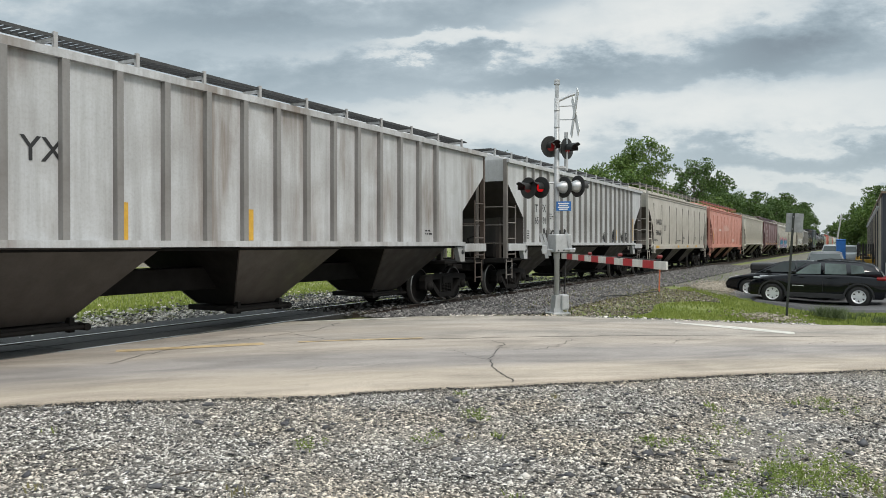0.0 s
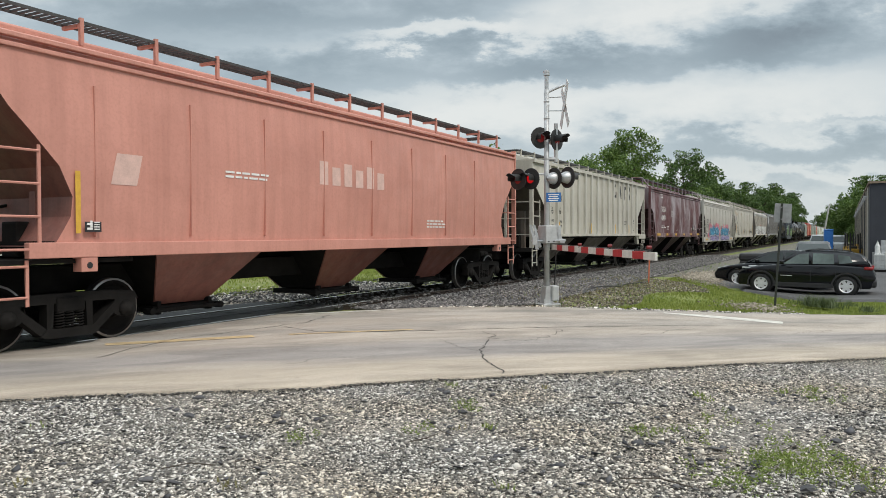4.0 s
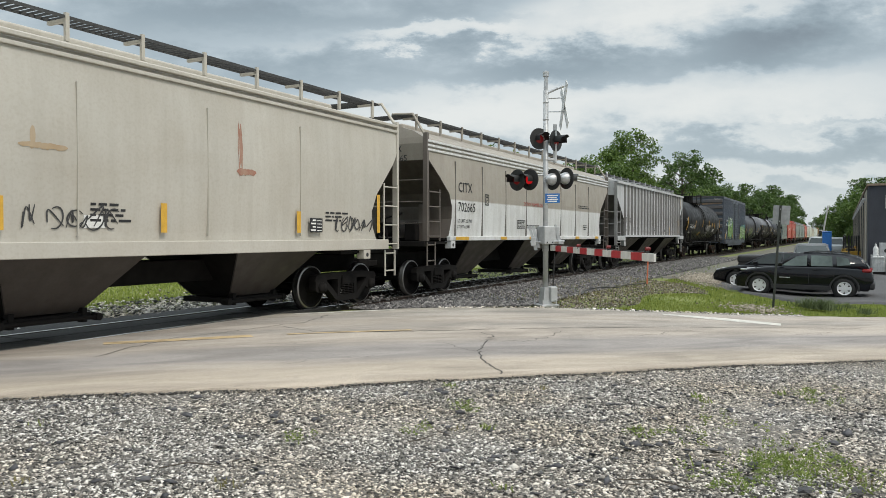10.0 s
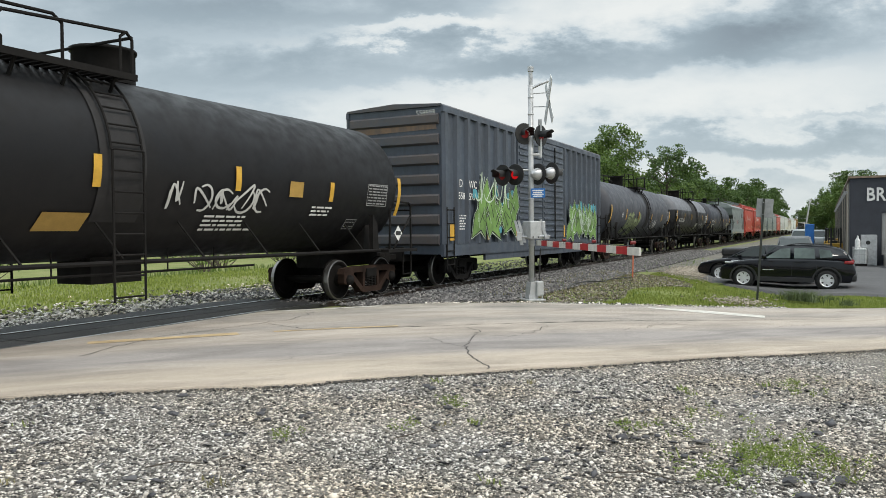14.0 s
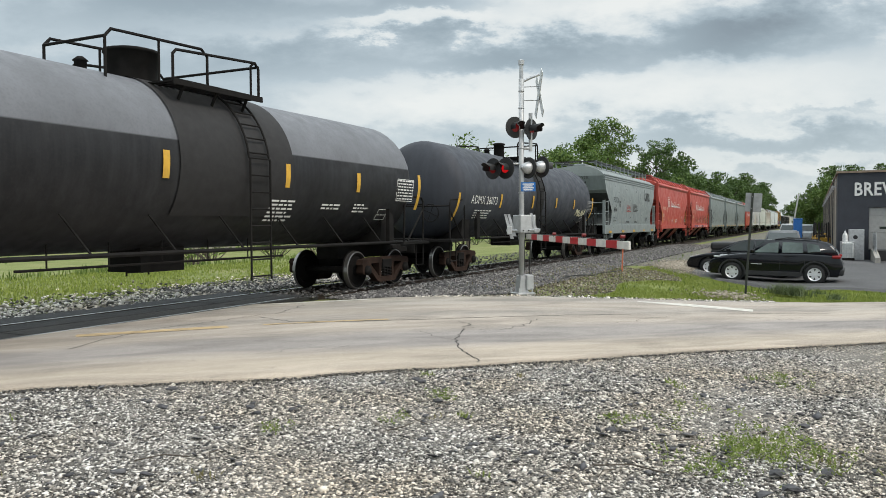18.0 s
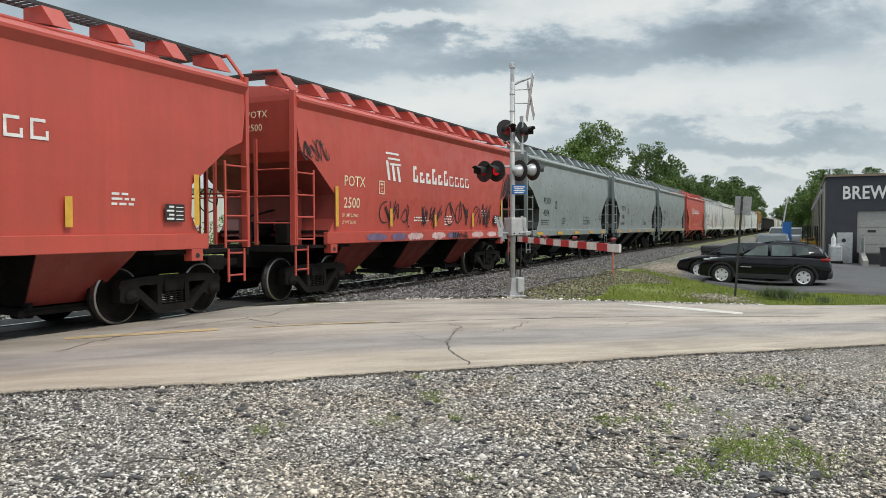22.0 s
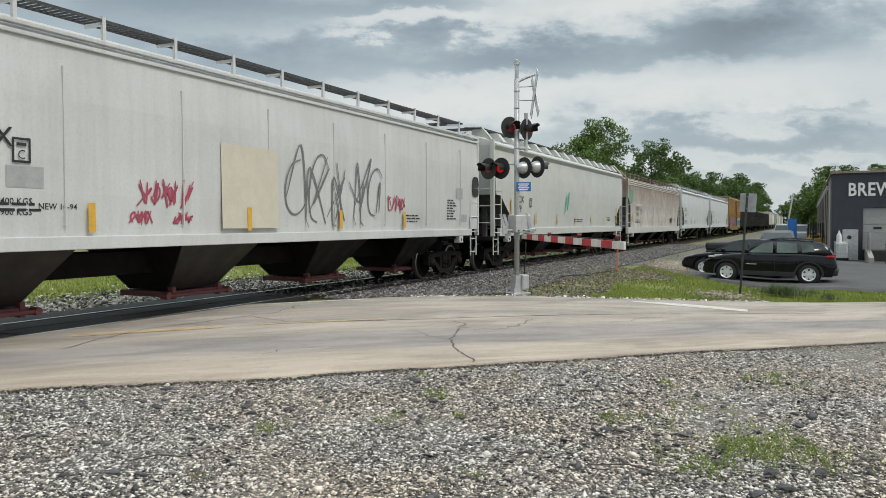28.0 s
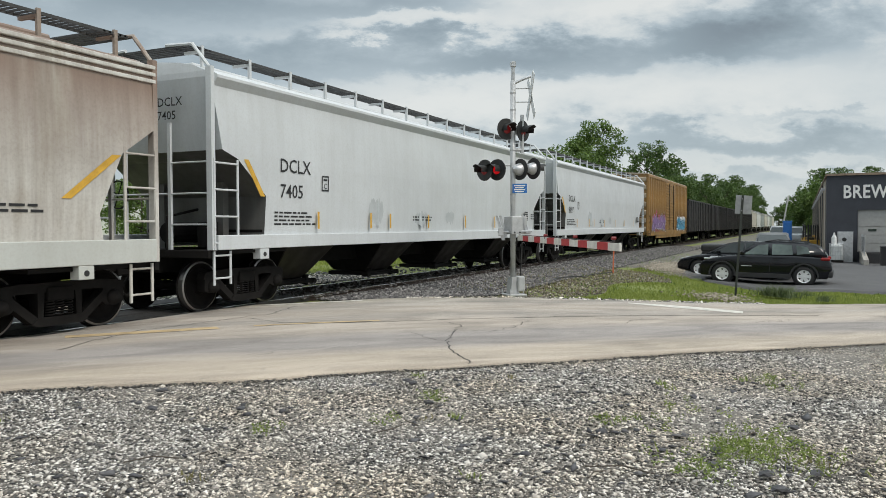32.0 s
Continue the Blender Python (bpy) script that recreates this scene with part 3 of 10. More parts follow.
def lot_points(n, dmin, dmax):
    """Points of the lot in a fan before the camera, denser close by."""
    ang = np.radians(28.0 + rng.uniform(-38, 36, n * 2))
    d = dmin + (dmax - dmin) * rng.random(n * 2)
    x, y = d * np.cos(ang), d * np.sin(ang)
    w = (x - ROAD_C.x) * ROAD_N.x + (y - ROAD_C.y) * ROAD_N.y
    s = (x - ROAD_C.x) * ROAD_D.x + (y - ROAD_C.y) * ROAD_D.y
    keep = w < near_edge(s) - 0.08 + 0.14 * rng.random(n * 2)
    x, y = x[keep][:n], y[keep][:n]
    return x, y


for n, d0, d1, smin, smax in ((95000, 3.9, 14.0, 0.006, 0.015), (34000, 3.9, 12.0, 0.012, 0.024), (500, 3.9, 10.0, 0.022, 0.042)):
    x, y = lot_points(n, d0, d1)
    size = smin + (smax - smin) * rng.random(len(x)) ** 2.2
    c = np.stack([x, y, lie(x, y) - 0.033 + size * 0.15], 1)
    tagged(new("gravel", stones("gravel", c, size, M_STONE, rng, flat=0.55)), "loose grey and white crushed limestone", kind="stuff")

# dark flat flakes of slate among the pale stone
x, y = lot_points(1500, 3.9, 9.5)
k = np.array([noise.noise((a * 0.8, b * 0.8, 6)) for a, b in zip(x, y)]) > rng.uniform(-0.5, 0.5, len(x))
x, y = x[k], y[k]
size = 0.012 + 0.034 * rng.random(len(x)) ** 2
M_SLATE = island_mat("slate_flake", [(0.0, (0.045, 0.045, 0.05)), (0.7, (0.10, 0.10, 0.108)), (1.0, (0.17, 0.165, 0.165))])
tagged(new("gravel", stones("gravel", np.stack([x, y, lie(x, y) - 0.022 + size * 0.12], 1), size, M_SLATE, rng, flat=0.32)), "dark flat flakes of slate among the pale stone", kind="stuff")

# the rest of the lot, all round
n = 110000
d, a = 18 * rng.random(n) ** 0.72, rng.uniform(0, 2 * math.pi, n)
x, y = d * np.cos(a), d * np.sin(a)
s, w = (x - ROAD_C.x) * ROAD_D.x + (y - ROAD_C.y) * ROAD_D.y, (x - ROAD_C.x) * ROAD_N.x + (y - ROAD_C.y) * ROAD_N.y
d, a = np.hypot(x, y), np.degrees(np.arctan2(y, x))
k = (w < near_edge(s) - 0.06) & (y < 8.2) & ~((d > 3.8) & (a > -11) & (a < 65))
x, y = x[k], y[k]
size = 0.012 + 0.018 * rng.random(len(x)) ** 2
tagged(new("gravel", stones("gravel", np.stack([x, y, lie(x, y) - 0.033 + size * 0.15], 1), size, M_STONE, rng, flat=0.55)), "loose grey and white crushed limestone", kind="stuff")
n = 9000
ss = rng.uniform(-9, 22, n)
ww = np.array([near_edge(a) + ragged(a, 1.7) for a in ss]) - 0.02 + rng.normal(0, 0.035, n)
x, y = ROAD_C.x + ROAD_D.x * ss + ROAD_N.x * ww, ROAD_C.y + ROAD_D.y * ss + ROAD_N.y * ww
size = 0.006 + 0.014 * rng.random(n) ** 2
c = np.stack([x, y, lie(x, y) - 0.02 + size * 0.2], 1)
M_CRUMB = island_mat("asphalt_crumb", [(0.0, (0.03, 0.029, 0.028)), (0.6, (0.09, 0.085, 0.078)), (1.0, (0.30, 0.27, 0.22))])
tagged(new("asphalt_crumbs", stones("asphalt_crumbs", c, size, M_CRUMB, rng, flat=0.6)), "dark crumbs of asphalt along the broken road edge", kind="stuff")
n = 1500
ss = rng.uniform(3.5, 13, n)
ww = far_edge(ss) + 0.08 + np.abs(rng.normal(0, 0.16, n))
x, y = ROAD_C.x + ROAD_D.x * ss + ROAD_N.x * ww, ROAD_C.y + ROAD_D.y * ss + ROAD_N.y * ww
size = 0.012 + 0.03 * rng.random(n) ** 2
tagged(new("gravel", stones("gravel", np.stack([x, y, lie(x, y) - 0.02], 1), size, M_STONE, rng, flat=0.6)), "pale gravel along the far edge of the road", kind="stuff")

# ---- the railway ----
M_TIE = ground_mat("old_tie", [(0.3, (0.045, 0.038, 0.032)), (0.7, (0.10, 0.088, 0.075))], scale=3, fine=30)
M_RAIL = plain("rail_rust", (0.045, 0.032, 0.026), 0.75, 0.4, var=0.3)
M_RAILTOP = plain("rail_polished", (0.55, 0.54, 0.53), 0.25, 0.95, var=0.08)
M_BALLAST = island_mat("ballast_stone", [(0.0, (0.04, 0.038, 0.038)), (0.5, (0.115, 0.11, 0.108)), (0.85, (0.21, 0.20, 0.192)), (1.0, (0.36, 0.34, 0.32))])
M_PANEL = ground_mat("crossing_panel", [(0.3, (0.014, 0.014, 0.015)), (0.7, (0.038, 0.037, 0.036))], scale=1.5, fine=40, rough=0.72)


def ballast_h(x, y):
    """Shoulder of the ballast bed."""
    d = abs(y - TRACK_Y)
    return np.where(d < 1.75, -0.17, -0.17 - 0.30 * (d - 1.75) / 1.9)


bm = bmesh.new()
for x0, x1 in ((-400, 0.2), (14.2, 600)):
    prism(bm, [(TRACK_Y - 3.7, -0.6), (TRACK_Y - 3.65, -0.34), (TRACK_Y - 1.75, -0.165), (TRACK_Y + 1.75, -0.165), (TRACK_Y + 3.65, -0.34), (TRACK_Y + 3.7, -0.6)], x0, x1, "x")
solid("ballast_bed", bm, M_BALLAST_BED, "bed of grey ballast under the track", kind="structure")
n = 42000
x = 13.6 + 46 * rng.random(n) ** 1.6
y = TRACK_Y - 1.3 - 3.0 * rng.random(n) ** 0.9
y = np.where(rng.random(n) < 0.12, TRACK_Y + rng.uniform(-1, 4.4, n), y)
edge = 13.1 + (9.3 - y) * 1.15
keep = x > edge
x, y = x[keep], y[keep]
size = 0.022 + 0.03 * rng.random(len(x))
c = np.stack([x, y, np.maximum(ballast_h(x, y), lie(x, y) - 0.04) + size * 0.35], 1)
tagged(new("ballast", stones("ballast", c, size, M_BALLAST, rng, flat=0.75)), "angular grey ballast beside the rails", kind="stuff")
n = 14000
x, y = rng.uniform(-10, 22, n), TRACK_Y + 1.4 + np.abs(rng.normal(0, 1.5, n))
size = 0.02 + 0.035 * rng.random(n)
c = np.stack([x, y, lie(x, y) - 0.05 + size * 0.3], 1)
tagged(new("ballast", stones("ballast", c, size, M_STONE, rng, flat=0.7)), "pale stones along the far side of the track", kind="stuff")

track = thing("railway_track", "straight railway track with rusty rails on wooden ties", "track")
for sgn in (-1, 1):
    yc = TRACK_Y + sgn * 0.752
    bm = bmesh.new()
    prism(bm, [(yc - 0.07, -0.17), (yc + 0.07, -0.17), (yc + 0.07, -0.155), (yc + 0.012, -0.13), (yc + 0.012, -0.045), (yc + 0.036, -0.035), (yc + 0.036, -0.008), (yc - 0.036, -0.008), (yc - 0.036, -0.035), (yc - 0.012, -0.045), (yc - 0.012, -0.13), (yc - 0.07, -0.155)], -400, 600, "x")
    r = part("rail", bm, M_RAIL, track, "rusty steel rail")
    part("rail_head", boxm(-400, 600, yc - 0.034, yc + 0.034, -0.008, 0.0), M_RAILTOP, r, "polished running surface")
tie = finish(boxm(-0.11, 0.11, -1.3, 1.3, -0.20, -0.165 + 0.012, bev=0.008), "tie")
for i in range(150):
    x = 14.4 + i * 0.54
    part("tie", tie, M_TIE, track, m=pose(x, TRACK_Y + 0.03 * math.sin(i * 7.1), 0, 0, 0, 0.8 * math.sin(i * 3.3)))
bm = bmesh.new()
for i in range(400):
    x = 95.4 + i * 0.54
    box(bm, x - 0.11, x + 0.11, TRACK_Y - 1.3, TRACK_Y + 1.3, -0.2, -0.153)
part("tie_row", bm, M_TIE, track)["kind"] = "stuff"
# crossing surface between and outside the rails
cross = thing("crossing_surface", "black rubber and asphalt panels filling the rail crossing", "crossing panel", kind="structure")
for y0, y1 in ((TRACK_Y - 0.66, TRACK_Y - 0.02), (TRACK_Y + 0.02, TRACK_Y + 0.66), (TRACK_Y + 0.83, TRACK_Y + 1.6)):
    for k in range(6):
        x0 = 0.4 + k * 2.25
        part("panel", boxm(x0, x0 + 2.23, y0, y1, -0.2, -0.012 + 0.004 * (k % 2), bev=0.01), M_PANEL, cross)
part("apron", boxm(0.3, 13.9, TRACK_Y - 0.87, TRACK_Y - 0.79, -0.2, -0.006), M_PANEL, cross)
# far road beyond the track
road_sheet("road_far", meets_track(0, TRACK_Y + 1.7) - 60, meets_track(0, TRACK_Y + 1.6), NEAR_W, FAR_W, 0.0, M_ROAD, step=1.0, nw=8, label="asphalt road beyond the railway", kind="structure")

# grass verges
M_BLADE = leaf_mat("grass_blade", (0.06, 0.11, 0.02), (0.21, 0.27, 0.07))
M_LAWN = leaf_mat("lawn_blade", (0.15, 0.20, 0.035), (0.34, 0.385, 0.10))
M_BLADE_DRY = leaf_mat("dry_grass_blade", (0.16, 0.13, 0.06), (0.28, 0.25, 0.13))


def patch(n, x0, x1, y0, y1, h0, h1, material, label, keep=None, width=0.012, clump=0.6):
    x, y = rng.uniform(x0, x1, n), rng.uniform(y0, y1, n)
    k = np.array([noise.noise((a * clump, b * clump, 3)) for a, b in zip(x, y)])
    ok = k > rng.uniform(-0.55, 0.25, n)
    if keep is not None:
        ok &= keep(x, y)
    x, y = x[ok], y[ok]
    h = h0 + (h1 - h0) * rng.random(len(x)) ** 1.5
    c = np.stack([x, y, lie(x, y) - 0.085], 1)
    tagged(new("grass", blades("grass", c, h, width * (0.7 + 0.8 * rng.random(len(x))), material, rng)), label, kind="stuff")


def off_road(x, y):
    w = (x - ROAD_C.x) * ROAD_N.x + (y - ROAD_C.y) * ROAD_N.y
    return w > far_edge((x - ROAD_C.x) * ROAD_D.x + (y - ROAD_C.y) * ROAD_D.y) + 0.22


def on_mound(x, y):
    """Brown stony ground between the ballast and the lawn."""
    line = 5.3 - 0.10 * (x - 17) + 0.35 * np.sin(x * 0.9)
    return (y > line) & (x < 29.5 - 0.4 * (8 - y))


def lot_edge(y):
    return 27.6 + 0.9 * np.clip(y - 1.0, 0, 2.8) + 1.6 * np.clip(y - 3.8, 0, 3)


lawn = lambda x, y: off_road(x, y) & (x < lot_edge(y) + 0.1) & ~on_mound(x, y)
patch(170000, 17.2, 31.0, -4, 6.0, 0.035, 0.065, M_LAWN, "short bright green grass on the verge", lawn, 0.017, 0.35)
patch(1500, 17.2, 31, -4, 7.0, 0.07, 0.13, M_BLADE, "longer grass and clover on the verge", lawn, 0.03, 0.9)
patch(7000, 17.0, 34, 3.0, 8.2, 0.06, 0.17, M_BLADE_DRY, "dry sparse weeds at the foot of the ballast", lambda x, y: off_road(x, y) & on_mound(x, y), 0.018)
patch(2600, 17.0, 46, 4.0, 8.2, 0.06, 0.16, M_BLADE, "green weeds among the dry ones", lambda x, y: off_road(x, y) & (on_mound(x, y) | (x > 32)), 0.02, 0.9)
M_DIRT = island_mat("brown_stone", [(0.0, (0.07, 0.06, 0.05)), (0.5, (0.17, 0.145, 0.115)), (0.85, (0.30, 0.26, 0.21)), (1.0, (0.50, 0.46, 0.40))])
x, y = rng.uniform(16.8, 33, 16000), rng.uniform(3.0, 7.6, 16000)
k = off_road(x, y) & on_mound(x, y)
x, y = x[k], y[k]
size = 0.012 + 0.03 * rng.random(len(x)) ** 2
tagged(new("gravel", stones("gravel", np.stack([x, y, lie(x, y) - 0.03], 1), size, M_DIRT, rng, flat=0.6)), "brown stones and soil at the foot of the ballast", kind="stuff")
for cx, cy, sx, sy, n in ((21.7, 2.1, 0.6, 0.45, 650), (32.8, 5.0, 1.5, 0.42, 5000)):
    x, y = rng.normal(cx, sx, n), rng.normal(cy, sy, n)
    size = 0.012 + 0.03 * rng.random(n) ** 2
    tagged(new("gravel", stones("gravel", np.stack([x, y, lie(x, y) + 0.01], 1), size, M_SANDY, rng, flat=0.6)), "sandy gravel spilt on the verge", kind="stuff")
patch(60000, -12, 34, TRACK_Y + 3.9, TRACK_Y + 12, 0.05, 0.10, M_LAWN, "green grass strip beyond the railway", None, 0.03, 0.25)
patch(4000, -20, 40, TRACK_Y + 11, TRACK_Y + 13, 0.15, 0.32, M_BLADE, "tall weeds beyond the railway", None, 0.04)
# stony ground between the yard and the ballast
M_SHOULDER = ground_mat("stony_shoulder", [(0.3, (0.10, 0.092, 0.08)), (0.5, (0.17, 0.16, 0.135)), (0.7, (0.20, 0.205, 0.13))], scale=0.7, fine=30, fine_lo=0.4)
sheet("stony_shoulder", np.concatenate([np.arange(29.0, 60, 0.8), np.arange(60, 240, 6)]), np.arange(1.5, 7.9, 0.3), lambda x, y: lie(x, y) - 0.05 - 0.2 * sm((30.5 + 0.8 * np.sin(y * 2.3) - x) / 1.5), M_SHOULDER, label="bare stony ground with thin weeds along the ballast", kind="structure")
# yard asphalt
sheet("parking_lot", np.concatenate([np.arange(25.0, 30, 0.2), np.arange(30, 140, 1.5)]), np.arange(-30, 5.0, 0.35), lambda x, y: np.where((x < lot_edge(y) + 0.25 * np.sin(y * 3.1) * np.sin(y * 1.3)) | (y > 4.4 - 0.17 * np.clip(x - 33.5, 0, 11)), lie(x, y) - 0.3, lie(x, y) + 0.02), M_LOT, label="dark asphalt yard", kind="structure")
# ---- the train ----
WH_R = 0.46
# grimy steel, taken down to near black to hold the shade under the cars
M_STEEL = plain("dark_grime_shade_steel", (0.013, 0.012, 0.0115), 0.8, 0.0, var=0.35, scale=4)
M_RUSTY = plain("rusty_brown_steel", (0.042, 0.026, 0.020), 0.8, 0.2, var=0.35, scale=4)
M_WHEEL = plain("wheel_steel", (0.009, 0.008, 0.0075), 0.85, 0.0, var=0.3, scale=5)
M_TREAD = plain("wheel_tread", (0.32, 0.31, 0.30), 0.35, 0.9, var=0.1)
M_GRATE = plain("galvanised_grating", (0.075, 0.075, 0.075), 0.6, 0.5, var=0.2)
M_REFL = plain("yellow_reflector", (0.62, 0.36, 0.045), 0.5, var=0.15)
M_BLACKP = plain("black_lettering", (0.02, 0.02, 0.022), 0.6)
M_WHITEP = plain("white_lettering", (0.75, 0.75, 0.73), 0.6)
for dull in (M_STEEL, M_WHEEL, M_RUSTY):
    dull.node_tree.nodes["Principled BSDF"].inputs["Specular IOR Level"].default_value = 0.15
CACHE = {}


def cached(key, make):
    if key not in CACHE:
        CACHE[key] = make()
    return CACHE[key]


def wheelset_mesh():
    bm = bmesh.new()
    tube(bm, (0, -1.05, 0), (0, 1.05, 0), 0.085, 10)
    for s in (-1, 1):
        y = s * 0.752
        prof = [(0.12, 0.09), (0.16, 0.03), (0.34, 0.015), (0.385, 0.055), (0.425, 0.06), (WH_R - 0.004, 0.05), (WH_R, -0.05), (0.488, -0.058), (0.482, -0.08), (0.385, -0.082), (0.33, -0.03), (0.14, -0.07), (0.10, -0.07)]
        lathe(bm, prof, (0, s, 0), (0, y, 0), 28)
    bmesh.ops.recalc_face_normals(bm, faces=bm.faces)
    me = finish(bm, "wheelset")
    me.materials.append(M_WHEEL)
    me.materials.append(M_TREAD)
    for p in me.polygons:
        c = p.center
        r = math.hypot(c.x, c.z)
        if abs(c.y) > 0.6 and ((r > 0.455 and abs(abs(c.y) - 0.752) < 0.045) or (0.432 < r < 0.452 and abs(c.y) > 0.76)):
            p.material_index = 1
    return me


def side_frame_mesh():
    """Cast side frame, seen from -y: top chord, sloping struts, pedestal ends, open windows."""
    bm = bmesh.new()
    def bar(poly, y0=-0.09, y1=0.09):
        prism(bm, poly, y0, y1, "y")
    bar([(-1.16, 0.60), (-1.10, 0.72), (-0.62, 0.76), (0.62, 0.76), (1.10, 0.72), (1.16, 0.60), (0.62, 0.62), (-0.62, 0.62)])
    bar([(-0.98, 0.62), (-0.80, 0.63), (-0.30, 0.22), (-0.44, 0.18)])
    bar([(0.98, 0.62), (0.44, 0.18), (0.30, 0.22), (0.80, 0.63)])
    bar([(-0.46, 0.18), (-0.36, 0.27), (0.36, 0.27), (0.46, 0.18), (0.36, 0.14), (-0.36, 0.14)], -0.11, 0.11)
    bar([(-0.36, 0.26), (-0.27, 0.26), (-0.25, 0.63), (-0.36, 0.63)])
    bar([(0.27, 0.26), (0.36, 0.26), (0.36, 0.63), (0.25, 0.63)])
    for s in (-1, 1):
        bar([(s * 0.93 - 0.19, 0.62), (s * 0.93 - 0.20, 0.40), (s * 0.93 - 0.13, 0.36), (s * 0.93 + 0.13, 0.36), (s * 0.93 + 0.20, 0.40), (s * 0.93 + 0.19, 0.62)])
    return finish(bm, "side_frame")


def spring_mesh():
    """One coil spring."""
    bm = bmesh.new()
    turns, seg, r, wire = 6, 10, 0.062, 0.013
    prev = None
    for k in range(turns * seg + 1):
        a = 2 * math.pi * k / seg
        c = Vector((r * math.cos(a), r * math.sin(a), 0.27 + 0.235 * k / (turns * seg)))
        out = Vector((math.cos(a), math.sin(a), 0))
        ring = [bm.verts.new(c + wire * (math.cos(b) * out + math.sin(b) * Vector((0, 0, 1)))) for b in (0, 1.57, 3.14, 4.71)]
        if prev:
            for q in range(4):
                bm.faces.new((prev[q], prev[(q + 1) % 4], ring[(q + 1) % 4], ring[q]))
        prev = ring
    return finish(bm, "spring", True)


def bearing_mesh():
    bm = bmesh.new()
    lathe(bm, [(0, -0.11), (0.05, -0.11), (0.06, -0.09), (0.105, -0.085), (0.12, -0.03), (0.12, 0.08)], (0, 1, 0), (0, 0, 0), 14)
    return finish(bm, "bearing_cap", True)


WHEELS = []


def truck(car, x, m_frame):
    bm = bmesh.new()
    box(bm, -0.22, 0.22, -1.12, 1.12, 0.50, 0.70, bev=0.02)
    box(bm, -0.95, 0.95, -0.05, 0.05, 0.40, 0.46)
    box(bm, -0.62, -0.5, -0.7, 0.7, 0.36, 0.46)
    box(bm, 0.5, 0.62, -0.7, 0.7, 0.36, 0.46)
    t = part("truck", cached("bolster", lambda: finish(bm, "truck")), M_STEEL, car, "cast steel freight truck", pose(x, 0, 0))
    for s in (-1, 1):
        part("side_frame", cached(("sf", m_frame.name), side_frame_mesh), m_frame, t, m=pose(0, s * 1.0, 0, 0, 0, 0 if s < 0 else 180))
        for px in (-0.15, 0.0, 0.15):
            part("spring", cached("spring", spring_mesh), M_STEEL, t, m=pose(px, s * 1.06, 0))
        for a in (-0.93, 0.93):
            part("bearing_cap", cached("bearing", bearing_mesh), M_STEEL, t, m=pose(a, s * 1.07, WH_R, 0, 0, 0 if s < 0 else 180))
    for a in (-0.93, 0.93):
        w = part("wheelset", cached("wheelset", wheelset_mesh), None, t, "steel wheels on an axle with bright rims")
        w.matrix_parent_inverse = pose(a, 0, WH_R)
        WHEELS.append(w)
    return t


def coupler(car, x, s):
    def make():
        bm = bmesh.new()
        box(bm, 0, 0.55, -0.07, 0.07, 0.78, 0.92, bev=0.015)
        box(bm, 0.45, 0.70, -0.13, 0.13, 0.70, 1.0, bev=0.03)
        pipe(bm, [(0.1, -0.25, 0.75), (0.3, -0.28, 0.5), (0.5, -0.26, 0.36), (0.65, -0.2, 0.40)], 0.025)
        return finish(bm, "coupler")
    part("coupler", cached("coupler", make), M_STEEL, car, m=pose(x, 0, 0, 0, 0, 0 if s > 0 else 180))


def ladder_mesh(w, z0, z1, rungs, r=0.018):
    """Stiles and rungs in the x-z plane."""
    bm = bmesh.new()
    for x in (0, w):
        box(bm, x - 0.022, x + 0.022, -0.012, 0.012, z0, z1)
    for i in range(rungs):
        z = z0 + 0.12 + (z1 - z0 - 0.2) * i / max(1, rungs - 1)
        tube(bm, (0, -0.01, z), (w, -0.01, z), r, 6)
    return finish(bm, "ladder")


def brake_wheel_mesh():
    bm = bmesh.new()
    n = 18
    for i in range(n):
        a, b = 2 * math.pi * i / n, 2 * math.pi * (i + 1) / n
        tube(bm, (0, 0.26 * math.cos(a), 0.26 * math.sin(a)), (0, 0.26 * math.cos(b), 0.26 * math.sin(b)), 0.014, 5)
    for i in range(4):
        a = math.pi * i / 2 + 0.4
        tube(bm, (0, 0, 0), (0, 0.26 * math.cos(a), 0.26 * math.sin(a)), 0.011, 5)
    return finish(bm, "brake_wheel")


def shell_mesh(L, levels, paint, dark, ndark):
    """levels: (z, half width, set-back of the ends). Rings of a hopper body, stacked upwards; the
    sloping end sheets and the underside get a darker colour, wheel grime and shade in one."""
    bm = bmesh.new()
    rings = []
    for z, w, e in levels:
        x0, x1 = -L / 2 + e, L / 2 - e
        rings.append([bm.verts.new(p) for p in ((x0, -w, z), (x1, -w, z), (x1, w, z), (x0, w, z))])
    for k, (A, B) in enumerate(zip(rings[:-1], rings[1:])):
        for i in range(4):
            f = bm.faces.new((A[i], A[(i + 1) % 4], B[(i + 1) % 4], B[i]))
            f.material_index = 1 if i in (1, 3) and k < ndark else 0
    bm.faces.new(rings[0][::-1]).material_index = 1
    bm.faces.new(rings[-1])
    me = finish(bm, "body")
    me.materials.append(paint)
    me.materials.append(dark)
    return me


def bay_mesh(top, bot, ybot, z0=1.5, z1=0.40):
    """Side plate of a discharge bay, leaning in towards the outlet."""
    bm = bmesh.new()
    A, B = ([bm.verts.new(p) for p in ((-top / 2, -1.5 + o, z0), (top / 2, -1.5 + o, z0), (bot / 2, -ybot + o, z1), (-bot / 2, -ybot + o, z1))] for o in (0.0, 0.03))
    bm.faces.new(A), bm.faces.new(B[::-1])
    for i in range(4):
        bm.faces.new((A[i], B[i], B[(i + 1) % 4], A[(i + 1) % 4]))
    bmesh.ops.recalc_face_normals(bm, faces=bm.faces)
    return finish(bm, "bay_plate")


